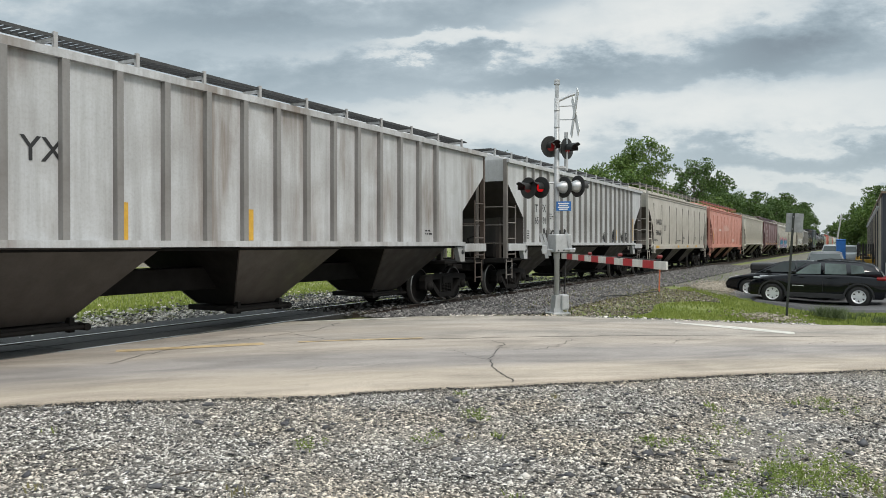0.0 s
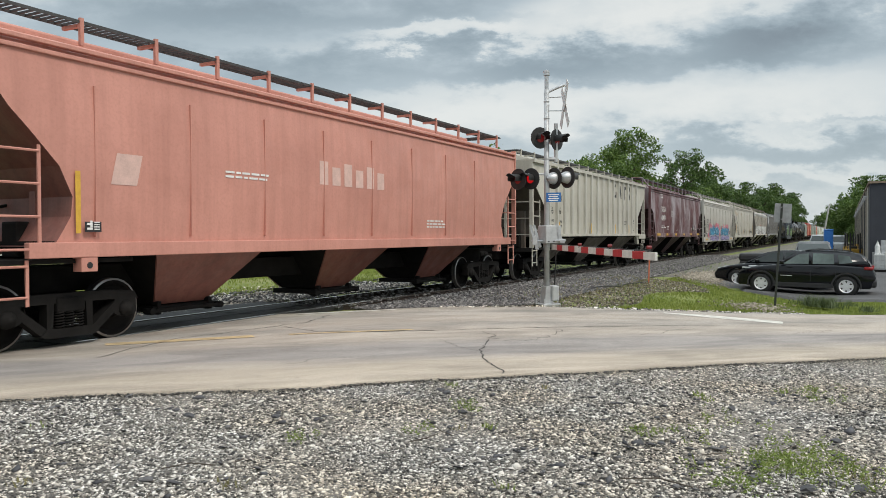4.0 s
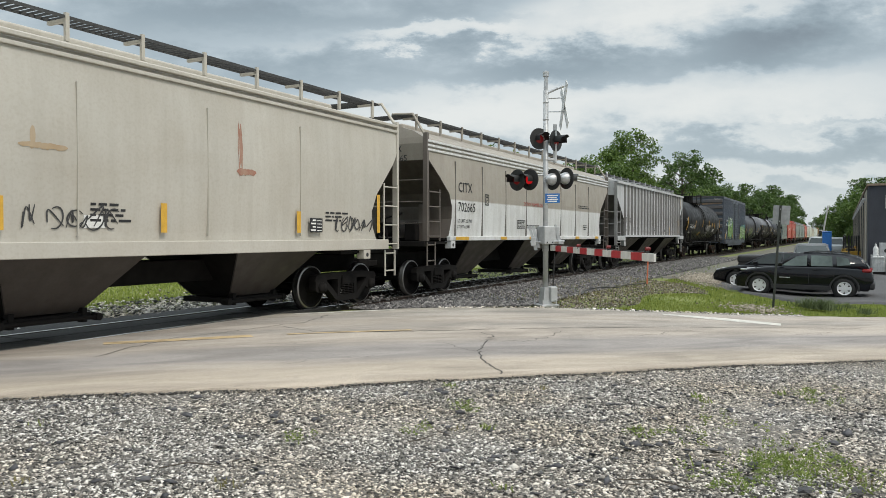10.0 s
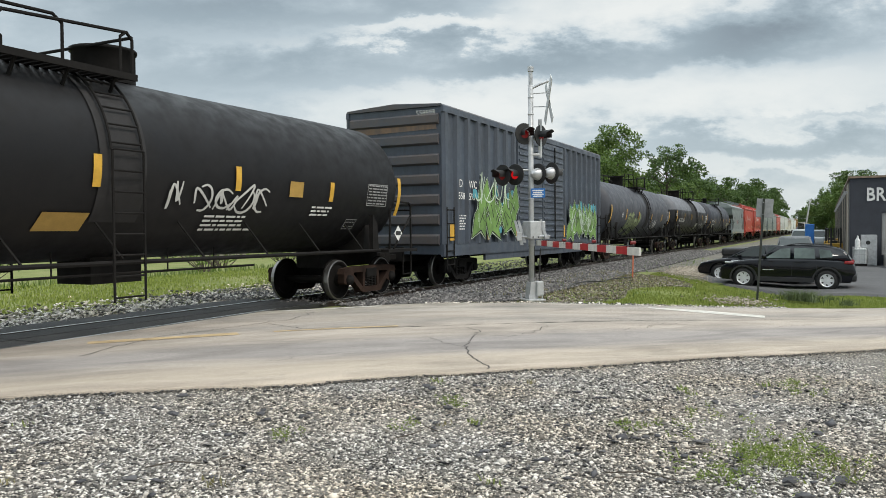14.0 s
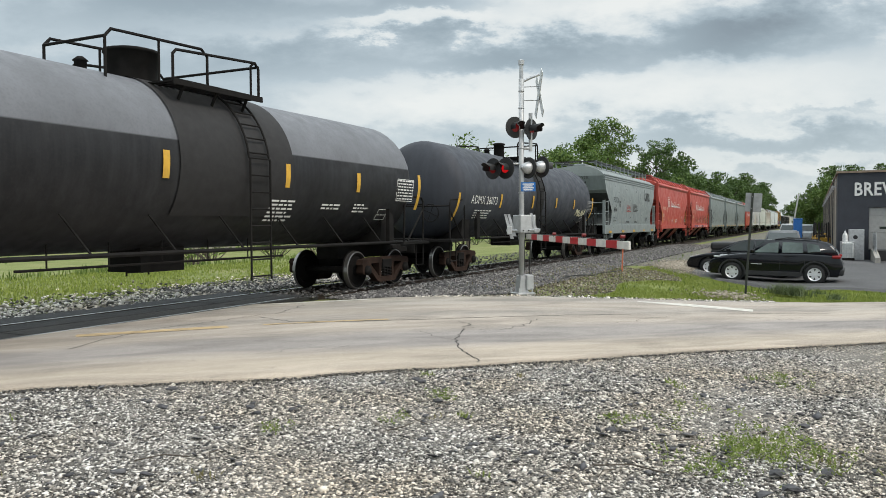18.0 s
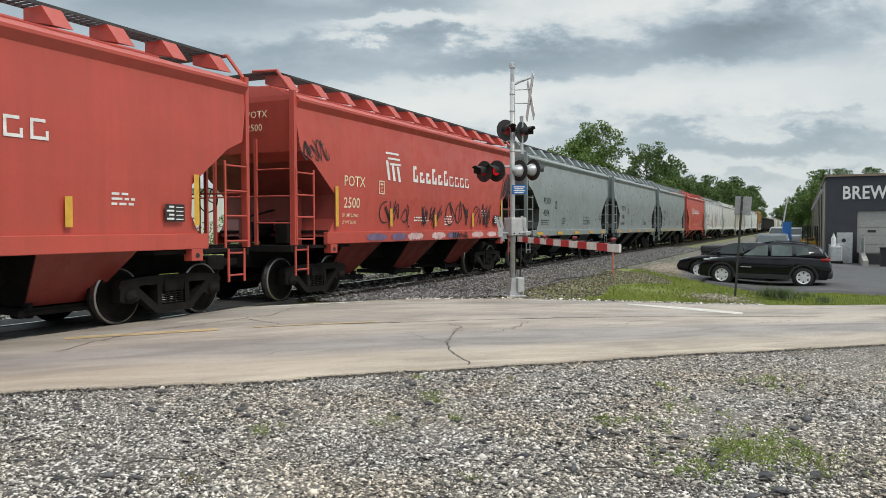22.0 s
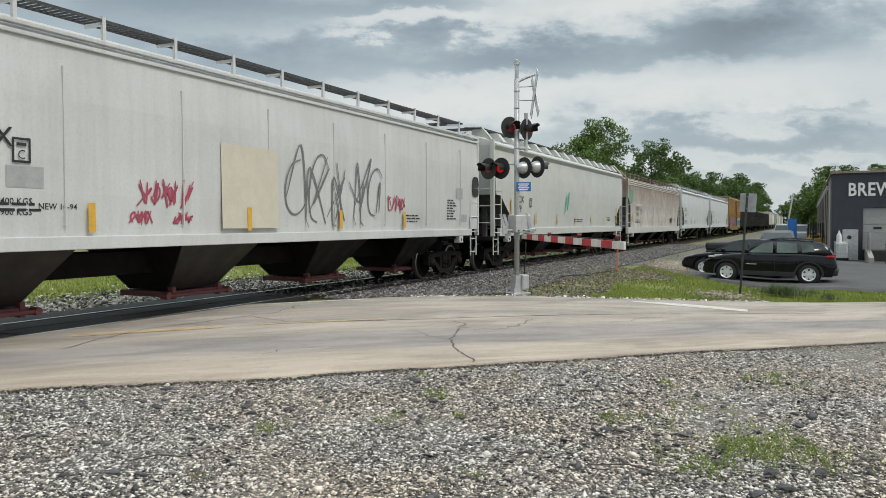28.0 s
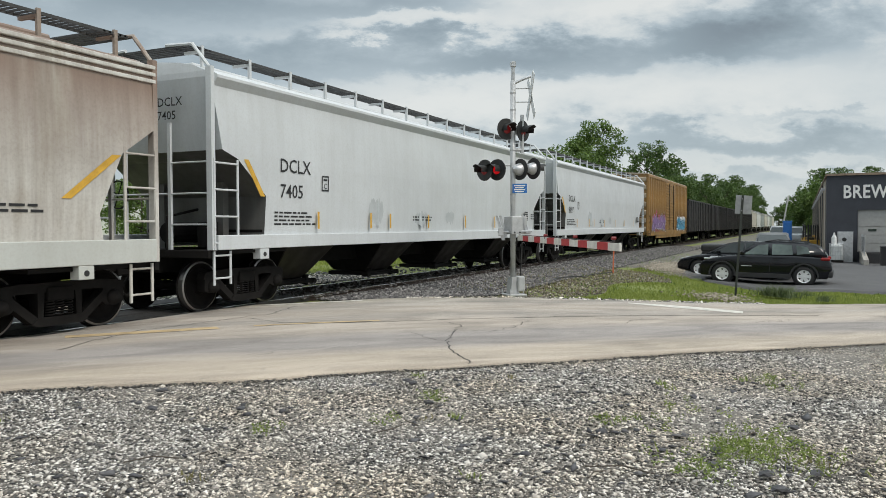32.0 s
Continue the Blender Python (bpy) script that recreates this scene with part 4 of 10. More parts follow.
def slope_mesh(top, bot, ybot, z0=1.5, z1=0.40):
    """The sloping sheets before and behind a bay, set just inside its plates; their black paints in the shade."""
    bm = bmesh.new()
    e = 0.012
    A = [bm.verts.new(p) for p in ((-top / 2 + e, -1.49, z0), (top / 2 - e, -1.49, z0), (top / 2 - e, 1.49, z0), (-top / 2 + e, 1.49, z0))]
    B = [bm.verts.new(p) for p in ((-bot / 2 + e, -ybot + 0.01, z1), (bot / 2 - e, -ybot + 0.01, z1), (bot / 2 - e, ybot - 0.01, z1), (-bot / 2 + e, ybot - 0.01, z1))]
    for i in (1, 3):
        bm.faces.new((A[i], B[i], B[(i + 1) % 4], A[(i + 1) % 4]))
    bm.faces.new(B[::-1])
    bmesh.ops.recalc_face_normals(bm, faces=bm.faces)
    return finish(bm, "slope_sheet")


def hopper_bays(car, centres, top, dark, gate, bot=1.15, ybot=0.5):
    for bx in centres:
        # near-black colour stands for the shade between the bays
        bay = part("hopper_bay", cached(("slope", round(top, 2), round(bot, 2)), lambda: slope_mesh(top, bot, ybot)), M_STEEL, car, "sloping discharge bay with sheets blackened for shade", pose(bx, 0, 0))
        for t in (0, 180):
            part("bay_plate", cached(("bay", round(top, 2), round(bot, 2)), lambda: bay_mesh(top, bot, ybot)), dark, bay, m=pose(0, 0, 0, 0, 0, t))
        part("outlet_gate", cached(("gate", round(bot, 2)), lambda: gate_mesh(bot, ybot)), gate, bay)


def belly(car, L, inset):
    """Flat floor over the bays, closing the body below; its black paints in the underside's shade."""
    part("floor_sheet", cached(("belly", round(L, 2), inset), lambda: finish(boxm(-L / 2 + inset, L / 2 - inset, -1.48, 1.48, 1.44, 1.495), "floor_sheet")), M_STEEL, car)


def gate_mesh(bot, ybot):
    bm = bmesh.new()
    box(bm, -bot / 2 - 0.12, bot / 2 + 0.12, -ybot - 0.1, ybot + 0.1, 0.28, 0.38, bev=0.012)
    tube(bm, (-bot / 2 - 0.2, -ybot - 0.16, 0.31), (bot / 2 + 0.2, -ybot - 0.16, 0.31), 0.035, 8)
    for s in (-1, 1):
        tube(bm, (s * (bot / 2 + 0.2), -ybot - 0.2, 0.31), (s * (bot / 2 + 0.2), -ybot - 0.02, 0.31), 0.06, 8)
        box(bm, s * bot / 2 - 0.04, s * bot / 2 + 0.04, -ybot - 0.12, -ybot, 0.24, 0.46)
    return finish(bm, "outlet_gate")


def walkway(car, L, z, m_frame, y=1.0, posts=12, gusset=False):
    """Grating walkways along the roof, with their brackets, standing proud of the hatches."""
    def grate():
        bm = bmesh.new()
        for s in (-1, 1):
            yc = s * (y - 0.2)
            box(bm, -L / 2 + 0.1, L / 2 - 0.1, yc - 0.2, yc - 0.185, z - 0.02, z + 0.025)
            box(bm, -L / 2 + 0.1, L / 2 - 0.1, yc + 0.185, yc + 0.2, z - 0.02, z + 0.025)
            k = int(L / 0.11)
            for i in range(k):
                x = -L / 2 + 0.12 + (L - 0.24) * i / (k - 1)
                box(bm, x - 0.012, x + 0.012, yc - 0.19, yc + 0.19, z - 0.012, z + 0.018)
        for s in (-1, 1):
            x = s * (L / 2 - 0.3)
            for i in range(6):
                xx = x - 0.25 + i * 0.1
                box(bm, xx - 0.02, xx + 0.02, -y, y, z - 0.01, z + 0.02)
        return finish(bm, "roof_walkway")
    part("roof_walkway", cached(("walk", round(L, 2), round(z, 2), round(y, 2)), grate), M_GRATE, car, "open steel grating along the roof")
    def bracket():
        bm = bmesh.new()
        if gusset:
            prism(bm, [(-y - 0.03, z - 0.03), (-y + 0.35, z - 0.03), (-y + 0.35, z - 0.2), (-y - 0.28, z - 0.34)], -0.16, 0.16, "x")
            return finish(bm, "walkway_bracket")
        box(bm, -0.03, 0.03, -y - 0.02, -y + 0.03, z - 0.34, z + 0.06)
        box(bm, -0.03, 0.03, -y, -y + 0.4, z - 0.07, z - 0.02)
        return finish(bm, "walkway_bracket")
    for i in range(posts):
        x = -L / 2 + 0.35 + (L - 0.7) * i / (posts - 1)
        for s in (0, 180):
            part("walkway_bracket", cached(("brk", round(z, 2), round(y, 2), m_frame.name, gusset), bracket), m_frame, car, m=pose(x, 0, 0, 0, 0, s))


def hatches(car, L, z, m):
    def make():
        return finish(boxm(-L / 2 + 0.9, L / 2 - 0.9, -0.3, 0.3, z - 0.12, z + 0.10, bev=0.04), "roof_hatch")
    part("roof_hatch", cached(("hatch", round(L, 2), round(z, 2)), make), m, car, "long roof loading hatch cover")


def end_gear(car, L, spec, m, far=True):
    """Corner posts, ladders, platforms and steps at both ends."""
    eave, plat = spec["eave"], spec.get("plat", 1.2)
    for e, turn in ((-1, 0), (1, 180)):
        root = pose(0, 0, 0, 0, 0, turn)
        # local: end at x = -L/2, near side at y = -1.55
        up = eave + spec.get("post_up", 0.0)
        for sy in (-1, 1):
            part("corner_post", cached(("cpost", plat, up), lambda: finish(boxm(-0.045, 0.045, -0.06, 0.06, plat, up), "corner_post")), m, car, m=root @ pose(-L / 2 + 0.045, sy * 1.5, 0))
            part("inner_post", cached(("ipost", plat, eave), lambda: finish(boxm(-0.025, 0.025, -0.035, 0.035, plat, eave - 0.75), "inner_post")), m, car, m=root @ pose(-L / 2 + 0.045, sy * 0.55, 0))
        for k in range(3):
            part("end_rung", cached("erung", lambda: finish(tube(bmesh.new(), (0, -1.5, 0), (0, -0.55, 0), 0.016, 6), "end_rung")), m, car, m=root @ pose(-L / 2 + 0.04, 0, plat + 0.45 + k * 0.55))
        part("end_rail", cached("endrail", lambda: finish(tube(bmesh.new(), (0, -0.55, 0), (0, 1.5, 0), 0.018, 6), "end_rail")), m, car, m=root @ pose(-L / 2 + 0.04, 0, plat + 1.0))
        def platm():
            bm = bmesh.new()
            box(bm, -L / 2, -L / 2 + 2.2, -1.46, 1.46, plat - 0.08, plat - 0.02)
            box(bm, -L / 2 - 0.04, -L / 2 + 0.04, -1.5, 1.5, plat - 0.14, plat, bev=0.01)
            return finish(bm, "end_platform")
        part("end_platform", cached(("plat", round(L, 2), plat), platm), M_STEEL, car, "dark steel end platform", root)
        top = spec.get("ladder_top", 2.75)
        part("ladder", cached(("lad", top, plat), lambda: ladder_mesh(0.6, plat, top, 4)), m, car, "side ladder", root @ pose(-L / 2 + 0.06, -1.56, 0))
        part("ladder", cached(("lad", top, plat), lambda: ladder_mesh(0.6, plat, top, 4)), m, car, "side ladder", root @ pose(-L / 2 + 0.06, 1.56, 0))
        part("step", cached(("step", plat), lambda: ladder_mesh(0.42, plat - 0.62, plat - 0.02, 2)), m, car, m=root @ pose(-L / 2 + 0.1, -1.5, 0))
        part("step", cached(("step", plat), lambda: ladder_mesh(0.42, plat - 0.62, plat - 0.02, 2)), m, car, m=root @ pose(-L / 2 + 0.1, 1.5, 0))
        def gear():
            bm = bmesh.new()
            tube(bm, (-L / 2 + 0.7, 0.2, plat + 0.3), (-L / 2 + 1.7, 0.2, plat + 0.3), 0.2, 12)
            box(bm, -L / 2 + 0.9, -L / 2 + 1.3, -0.7, -0.35, plat, plat + 0.5, bev=0.03)
            pipe(bm, [(-L / 2 + 0.3, -0.2, plat), (-L / 2 + 0.5, 0, plat + 0.6), (-L / 2 + 1.2, -0.1, plat + 0.75)], 0.025)
            return finish(bm, "brake_gear")
        part("brake_gear", cached(("gear", round(L, 2), plat), gear), M_STEEL, car, "brake cylinder and rods", root)
        for yy in (-0.75, 0.75):
            part("end_strut", cached(("strut", plat), lambda: finish(boxm(-0.075, 0.075, -0.07, 0.07, plat - 0.05, 2.4), "end_strut")), spec.get("dark", M_STEEL), car, m=root @ pose(-L / 2 + 1.18, yy, 0))
    part("brake_wheel", cached("bw", brake_wheel_mesh), M_STEEL, car, "round hand-brake wheel", pose(-L / 2 + 0.05, 0.75, 2.15))


def under(car, L, m_truck, tc=1.43):
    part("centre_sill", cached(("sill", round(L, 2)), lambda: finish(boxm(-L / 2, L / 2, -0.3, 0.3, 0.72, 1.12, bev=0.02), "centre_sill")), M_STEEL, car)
    for s in (-1, 1):
        truck(car, s * (L / 2 - tc), m_truck)
        coupler(car, s * L / 2, s)


def hug(car, me, z=0.0, base=-1.6):
    """Lay flat marks on the gently rounded side of a smooth car, keeping their order outwards."""
    if "eave" in car:
        e = car["eave"]
        for v in (me.vertices if isinstance(me, bpy.types.Mesh) else me.verts):
            zz = z + v.co.z
            if zz > 1.56:
                v.co.y += -(1.52 + 0.05 * math.sin(math.pi * min(1, max(0, zz - 1.5) / (e - 1.5)))) - 0.009 - base
    return me


def marks(car, L, items, y, m):
    """Lettering at (text, size, x from the leading end, z)."""
    for text, size, x, z in items:
        me = letters(text, size, 1.02, 0.006 * size).copy()
        me.materials.clear()
        me.materials.append(m)
        if x <= 0.3:  # on the end sheet
            part("lettering", me, None, car, "reporting mark on the end sheet", pose(-L / 2 + 0.008, -0.2 - x, z, 0, 0, -90))
        else:
            part("lettering", hug(car, me, z), None, car, "painted reporting mark", pose(-L / 2 + x, y, z))


def plate_mark(car, L, x, z, y, m, w=0.26):
    """A small outlined square with a letter in it."""
    bm = bmesh.new()
    for a in ((0, w, 0, 0.03), (0, w, w * 1.25 - 0.03, w * 1.25), (0, 0.03, 0.03, w * 1.25 - 0.03), (w - 0.03, w, 0.03, w * 1.25 - 0.03), (0.06, w - 0.06, w * 0.85, w * 1.0)):
        quad(bm, *a, 0)
    hug(car, bm, z)
    pl = part("plate_mark", bm, m, car, "small outlined plate mark", pose(-L / 2 + x, y, z))
    me = letters("C", 0.17).copy()
    me.materials.clear()
    me.materials.append(m)
    hug(car, me, z + 0.05)
    part("plate_letter", me, None, pl, m=pose(0.07, 0, 0.05))


def stencil_box(car, L, x, z, y, w=0.36, h=0.32):
    """Black inspection panel with lines of white print."""
    sb = part("stencil_panel", cached(("stbox", w, h), lambda: finish(quad(bmesh.new(), 0, w, 0, h, 0), "stencil_panel")), M_BLACKP, car, "black inspection panel", pose(-L / 2 + x, y, z))
    bm = bmesh.new()
    for k in range(4):
        quad(bm, 0.03 + 0.05 * (k % 2), w * 0.45, 0.03 + k * h * 0.23, 0.06 + k * h * 0.23, -0.003), quad(bm, w * 0.55, w - 0.03, 0.03 + k * h * 0.23, 0.045 + k * h * 0.23, -0.003)
    part("print_lines", bm, M_WHITEP, sb)


def small_print(car, L, spots, y, m, seed=1):
    r = random.Random(seed)
    bm = bmesh.new()
    for x, z, w, rows in spots:
        bars(bm, -L / 2 + x, z, w, 0.036, y, rows, r)
    hug(car, bm)
    part("small_print", bm, m, car, "lines of small stencilled print")["kind"] = "stuff"


def reflectors(car, L, xs_, z0, z1, y, w=0.12):
    for x in xs_:
        bm = bmesh.new()
        quad(bm, -w / 2, w / 2, z0, z1, 0)
        part("reflector", cached(("refl", z0, z1, w), lambda: finish(bm, "reflector")), M_REFL, car, "yellow reflective strip", pose(-L / 2 + x, y, 0))


def new_car(name, label, L, x, group):
    c = thing(name, label, "rail car", pose(x, TRACK_Y, 0), group)
    return c


def hopper_ribbed(L, paint, label, dark, ribs=17, cut=(3.46, 2.42, 1.35), eave=4.1, shift=0.0, first=None, spacing=0.86, rib_paint=None, rib_w=0.058, end_paint=None, end_dark=None):
    """Flat-sided covered hopper with outside ribs and three bays."""
    car = new_car("ribbed_hopper_car", label, L, 0, "freight train cars")
    key = ("ribbed", round(L, 2), cut, eave)
    levels = [(1.5, 1.54, cut[2]), (cut[1], 1.54, cut[2]), (cut[0], 1.54, 0.03), (eave - 0.06, 1.54, 0.0), (eave, 1.5, 0.0), (eave + 0.22, 0.75, 0.05), (eave + 0.28, 0.0, 0.05)]
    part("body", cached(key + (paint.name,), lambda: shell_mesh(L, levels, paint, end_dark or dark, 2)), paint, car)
    lo = cached(("chord",) + key, lambda: finish(boxm(-L / 2 + cut[2], L / 2 - cut[2], -1.63, -1.53, 1.5, 1.6), "bottom_chord"))
    hi = cached(("chord2",) + key, lambda: finish(boxm(-L / 2, L / 2, -1.63, -1.53, eave - 0.1, eave + 0.01), "top_chord"))
    for t in (0, 180):
        part("bottom_chord", lo, paint, car, m=pose(0, 0, 0, 0, 0, t))
        part("top_chord", hi, paint, car, m=pose(0, 0, 0, 0, 0, t))
    def rib():
        bm = bmesh.new()
        prism(bm, [(-rib_w, -1.535), (-rib_w + 0.004, -1.63), (rib_w - 0.004, -1.63), (rib_w, -1.535)], 1.6, eave - 0.1, "z")
        return finish(bm, "rib")
    def foot():
        return finish(boxm(-0.05, 0.05, -1.6, -1.5, 1.44, 1.52), "rib_foot")
    for i in range(ribs):
        x = -L / 2 + cut[2] + 0.12 + (L - 2 * cut[2] - 0.24) * i / (ribs - 1)
        if first is not None:
            x = -L / 2 + first + spacing * i
            if x > L / 2 - cut[2]:
                break
        part("rib", cached(("rib", eave, rib_w), rib), rib_paint or paint, car, m=pose(x, 0, 0))
        part("rib", cached(("rib", eave, rib_w), rib), rib_paint or paint, car, m=pose(x, 0, 0, 0, 0, 180))
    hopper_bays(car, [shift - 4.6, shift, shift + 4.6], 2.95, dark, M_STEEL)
    belly(car, L, cut[2])
    for t in (0, 180):
        for e in (0, 1):
            x0 = -L / 2 + 0.04 if e == 0 else L / 2 - cut[2] - 0.02
            part("side_sill", cached(("stubsill", cut[2]), lambda: finish(boxm(0, cut[2] - 0.02, -1.62, -1.50, 1.34, 1.56, bev=0.012), "side_sill")), paint, car, "short side sill at the open end", pose(0, 0, 0, 0, 0, t) @ pose(x0, 0, 0))
    for sx in (-1, 1):
        for t in (0, 180):
            jp = part("jacking_pad", cached(("rjack",), lambda: finish(prism(bmesh.new(), [(-0.24, 1.48), (0.2, 1.48), (0.2, 1.08), (-0.05, 1.08)], -1.56, -1.42, "y"), "jacking_pad")), paint, car, "jacking pad below the sill", pose(0, 0, 0, 0, 0, t) @ pose(sx * (L / 2 - cut[2] - 0.1), 0, 0))
            part("pad_hole", cached(("rjackhole",), lambda: finish(tube(bmesh.new(), (0.06, -1.568, 1.33), (0.06, -1.55, 1.33), 0.06, 10), "pad_hole")), M_BLACKP, jp)
    walkway(car, L, eave + 0.34, paint, 1.0, 13)
    hatches(car, L, eave + 0.30, paint)
    end_gear(car, L, dict(eave=eave, plat=1.12, dark=dark), end_paint or paint)
    under(car, L, M_STEEL)
    return car


def hopper_smooth(L, paint, label, dark, eave=3.95, cut=((1.55, 1.17), (2.58, 0.57), (3.05, 0.02)), bays=3, sill=(1.22, 1.52), seams=9, bead=True, roof=0.42, bulge=0.0, walk_y=1.05, posts=13, gate_mat=None, bay_mat=None, sill_paint=None, bay_w=0.62, bay_pitch=None, sill_in=0.45, gusset=False, hoop=True, flange=False, seam_first=1.4, seam_step=None, seam_mat=None, end_paint=None, post_top=None, light_end=0):
    """Covered hopper with smooth, slightly rounded sides, a deep side sill and open ends."""
    car = new_car("covered_hopper_car", label, L, 0, "freight train cars")
    car["eave"] = eave
    key = ("smooth", round(L, 2), eave, cut, roof)
    lv = [(z, 1.52 + 0.05 * math.sin(math.pi * min(1, max(0, z - 1.5) / (eave - 1.5))), e) for z, e in cut]
    zz = cut[-1][0]
    for k in range(1, 5):
        z = zz + (eave - zz) * k / 4
        lv.append((z, 1.52 + 0.05 * math.sin(math.pi * (z - 1.5) / (eave - 1.5)), cut[-1][1] + (0.02 - cut[-1][1]) * k / 4))
    lv += [(eave + roof * 0.3, 1.42, 0.02), (eave + roof * 0.62, 1.16, 0.03), (eave + roof * 0.86, 0.8, 0.04), (eave + roof, 0.35, 0.05)]
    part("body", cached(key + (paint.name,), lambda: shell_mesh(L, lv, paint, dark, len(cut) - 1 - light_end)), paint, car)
    for t in (0, 180):
        part("side_sill", cached(("sills", round(L, 2), sill, sill_in), lambda: finish(boxm(-L / 2 + sill_in, L / 2 - sill_in, -1.59, -1.48, sill[0], sill[1], bev=0.012), "side_sill")), sill_paint or paint, car, m=pose(0, 0, 0, 0, 0, t))
    if bead:
        for t in (0, 180):
            for z in ((eave - 0.02, eave + 0.11), (eave - 0.17, eave - 0.06, eave + 0.05))[int(bead) > 1]:
                part("roof_bead", cached(("beads", round(L, 2)), lambda: finish(boxm(-L / 2 + 0.03, L / 2 - 0.03, -1.565, -1.46, -0.03, 0.03, bev=0.01), "roof_bead")), paint, car, m=pose(0, 0, z, 0, 0, t))
    def seam():
        return finish(prism(bmesh.new(), [(-0.010, -1.5), (-0.010, -1.579), (0.010, -1.579), (0.010, -1.5)], 1.55, eave - 0.35, "z"), "weld_seam")
    for i in range(seams):
        x = -L / 2 + seam_first + (seam_step or (L - 2.8) / max(1, seams - 1)) * i
        for t in (0, 180):
            part("weld_seam", cached(("seam", eave), seam), seam_mat or WELD, car, m=pose(x, 0, 0, 0, 0, t))
    inset = cut[0][1]
    pitch = bay_pitch or (L - 2 * inset - 0.2) / bays
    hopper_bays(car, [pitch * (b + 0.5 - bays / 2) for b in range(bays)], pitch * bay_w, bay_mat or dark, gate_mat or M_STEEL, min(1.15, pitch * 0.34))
    belly(car, L, inset)
    walkway(car, L, eave + roof + 0.23, paint, walk_y, posts, gusset)
    if flange:
        for t in (0, 180):
            part("eave_flange", cached(("eavefl", round(L, 2), eave), lambda: finish(prism(bmesh.new(), [(-1.52, eave - 0.16), (-1.63, eave - 0.02), (-1.63, eave + 0.03), (-1.46, eave + 0.13)], -L / 2 + 0.09, L / 2 - 0.09, "x"), "eave_flange")), paint, car, "overhanging edge of the roof", pose(0, 0, 0, 0, 0, t))
    if hoop:
        def bend():
            zt = eave + roof + 0.25
            return finish(pipe(bmesh.new(), [(0, -1.5, eave - 0.05), (0, -1.5, eave + 0.14), (0, -walk_y - 0.06, zt), (0, -0.5, zt + 0.03)], 0.036, 7), "roof_grab_rail")
        for sx in (-1, 1):
            for t in (0, 180):
                part("roof_grab_rail", cached(("hoop", eave, roof, walk_y), bend), paint, car, "bent corner rail running up to the walkway", pose(sx * (L / 2 - 0.05) * (1 if t == 0 else -1), 0, 0) if t == 0 else pose(sx * (L / 2 - 0.05), 0, 0, 0, 0, 180))
    for sx in (-1, 1):
        for t in (0, 180):
            jp = part("jacking_pad", cached(("jack", sill[0]), lambda: finish(boxm(-0.13, 0.13, -1.585, -1.40, sill[0] - 0.20, sill[0] - 0.002, bev=0.01), "jacking_pad")), sill_paint or paint, car, "jacking pad below the sill", pose(0, 0, 0, 0, 0, t) @ pose(sx * (L / 2 - 1.38), 0, 0))
            part("pad_hole", cached(("jackhole", sill[0]), lambda: finish(tube(bmesh.new(), (0, -1.592, sill[0] - 0.11), (0, -1.58, sill[0] - 0.11), 0.045, 10), "pad_hole")), M_BLACKP, jp)
    hatches(car, L, eave + roof + 0.08, paint)
    end_gear(car, L, dict(eave=eave, plat=sill[0], dark=dark, post_up=roof * 0.5 if post_top is None else post_top - eave), end_paint or paint)
    under(car, L, M_STEEL)
    return car


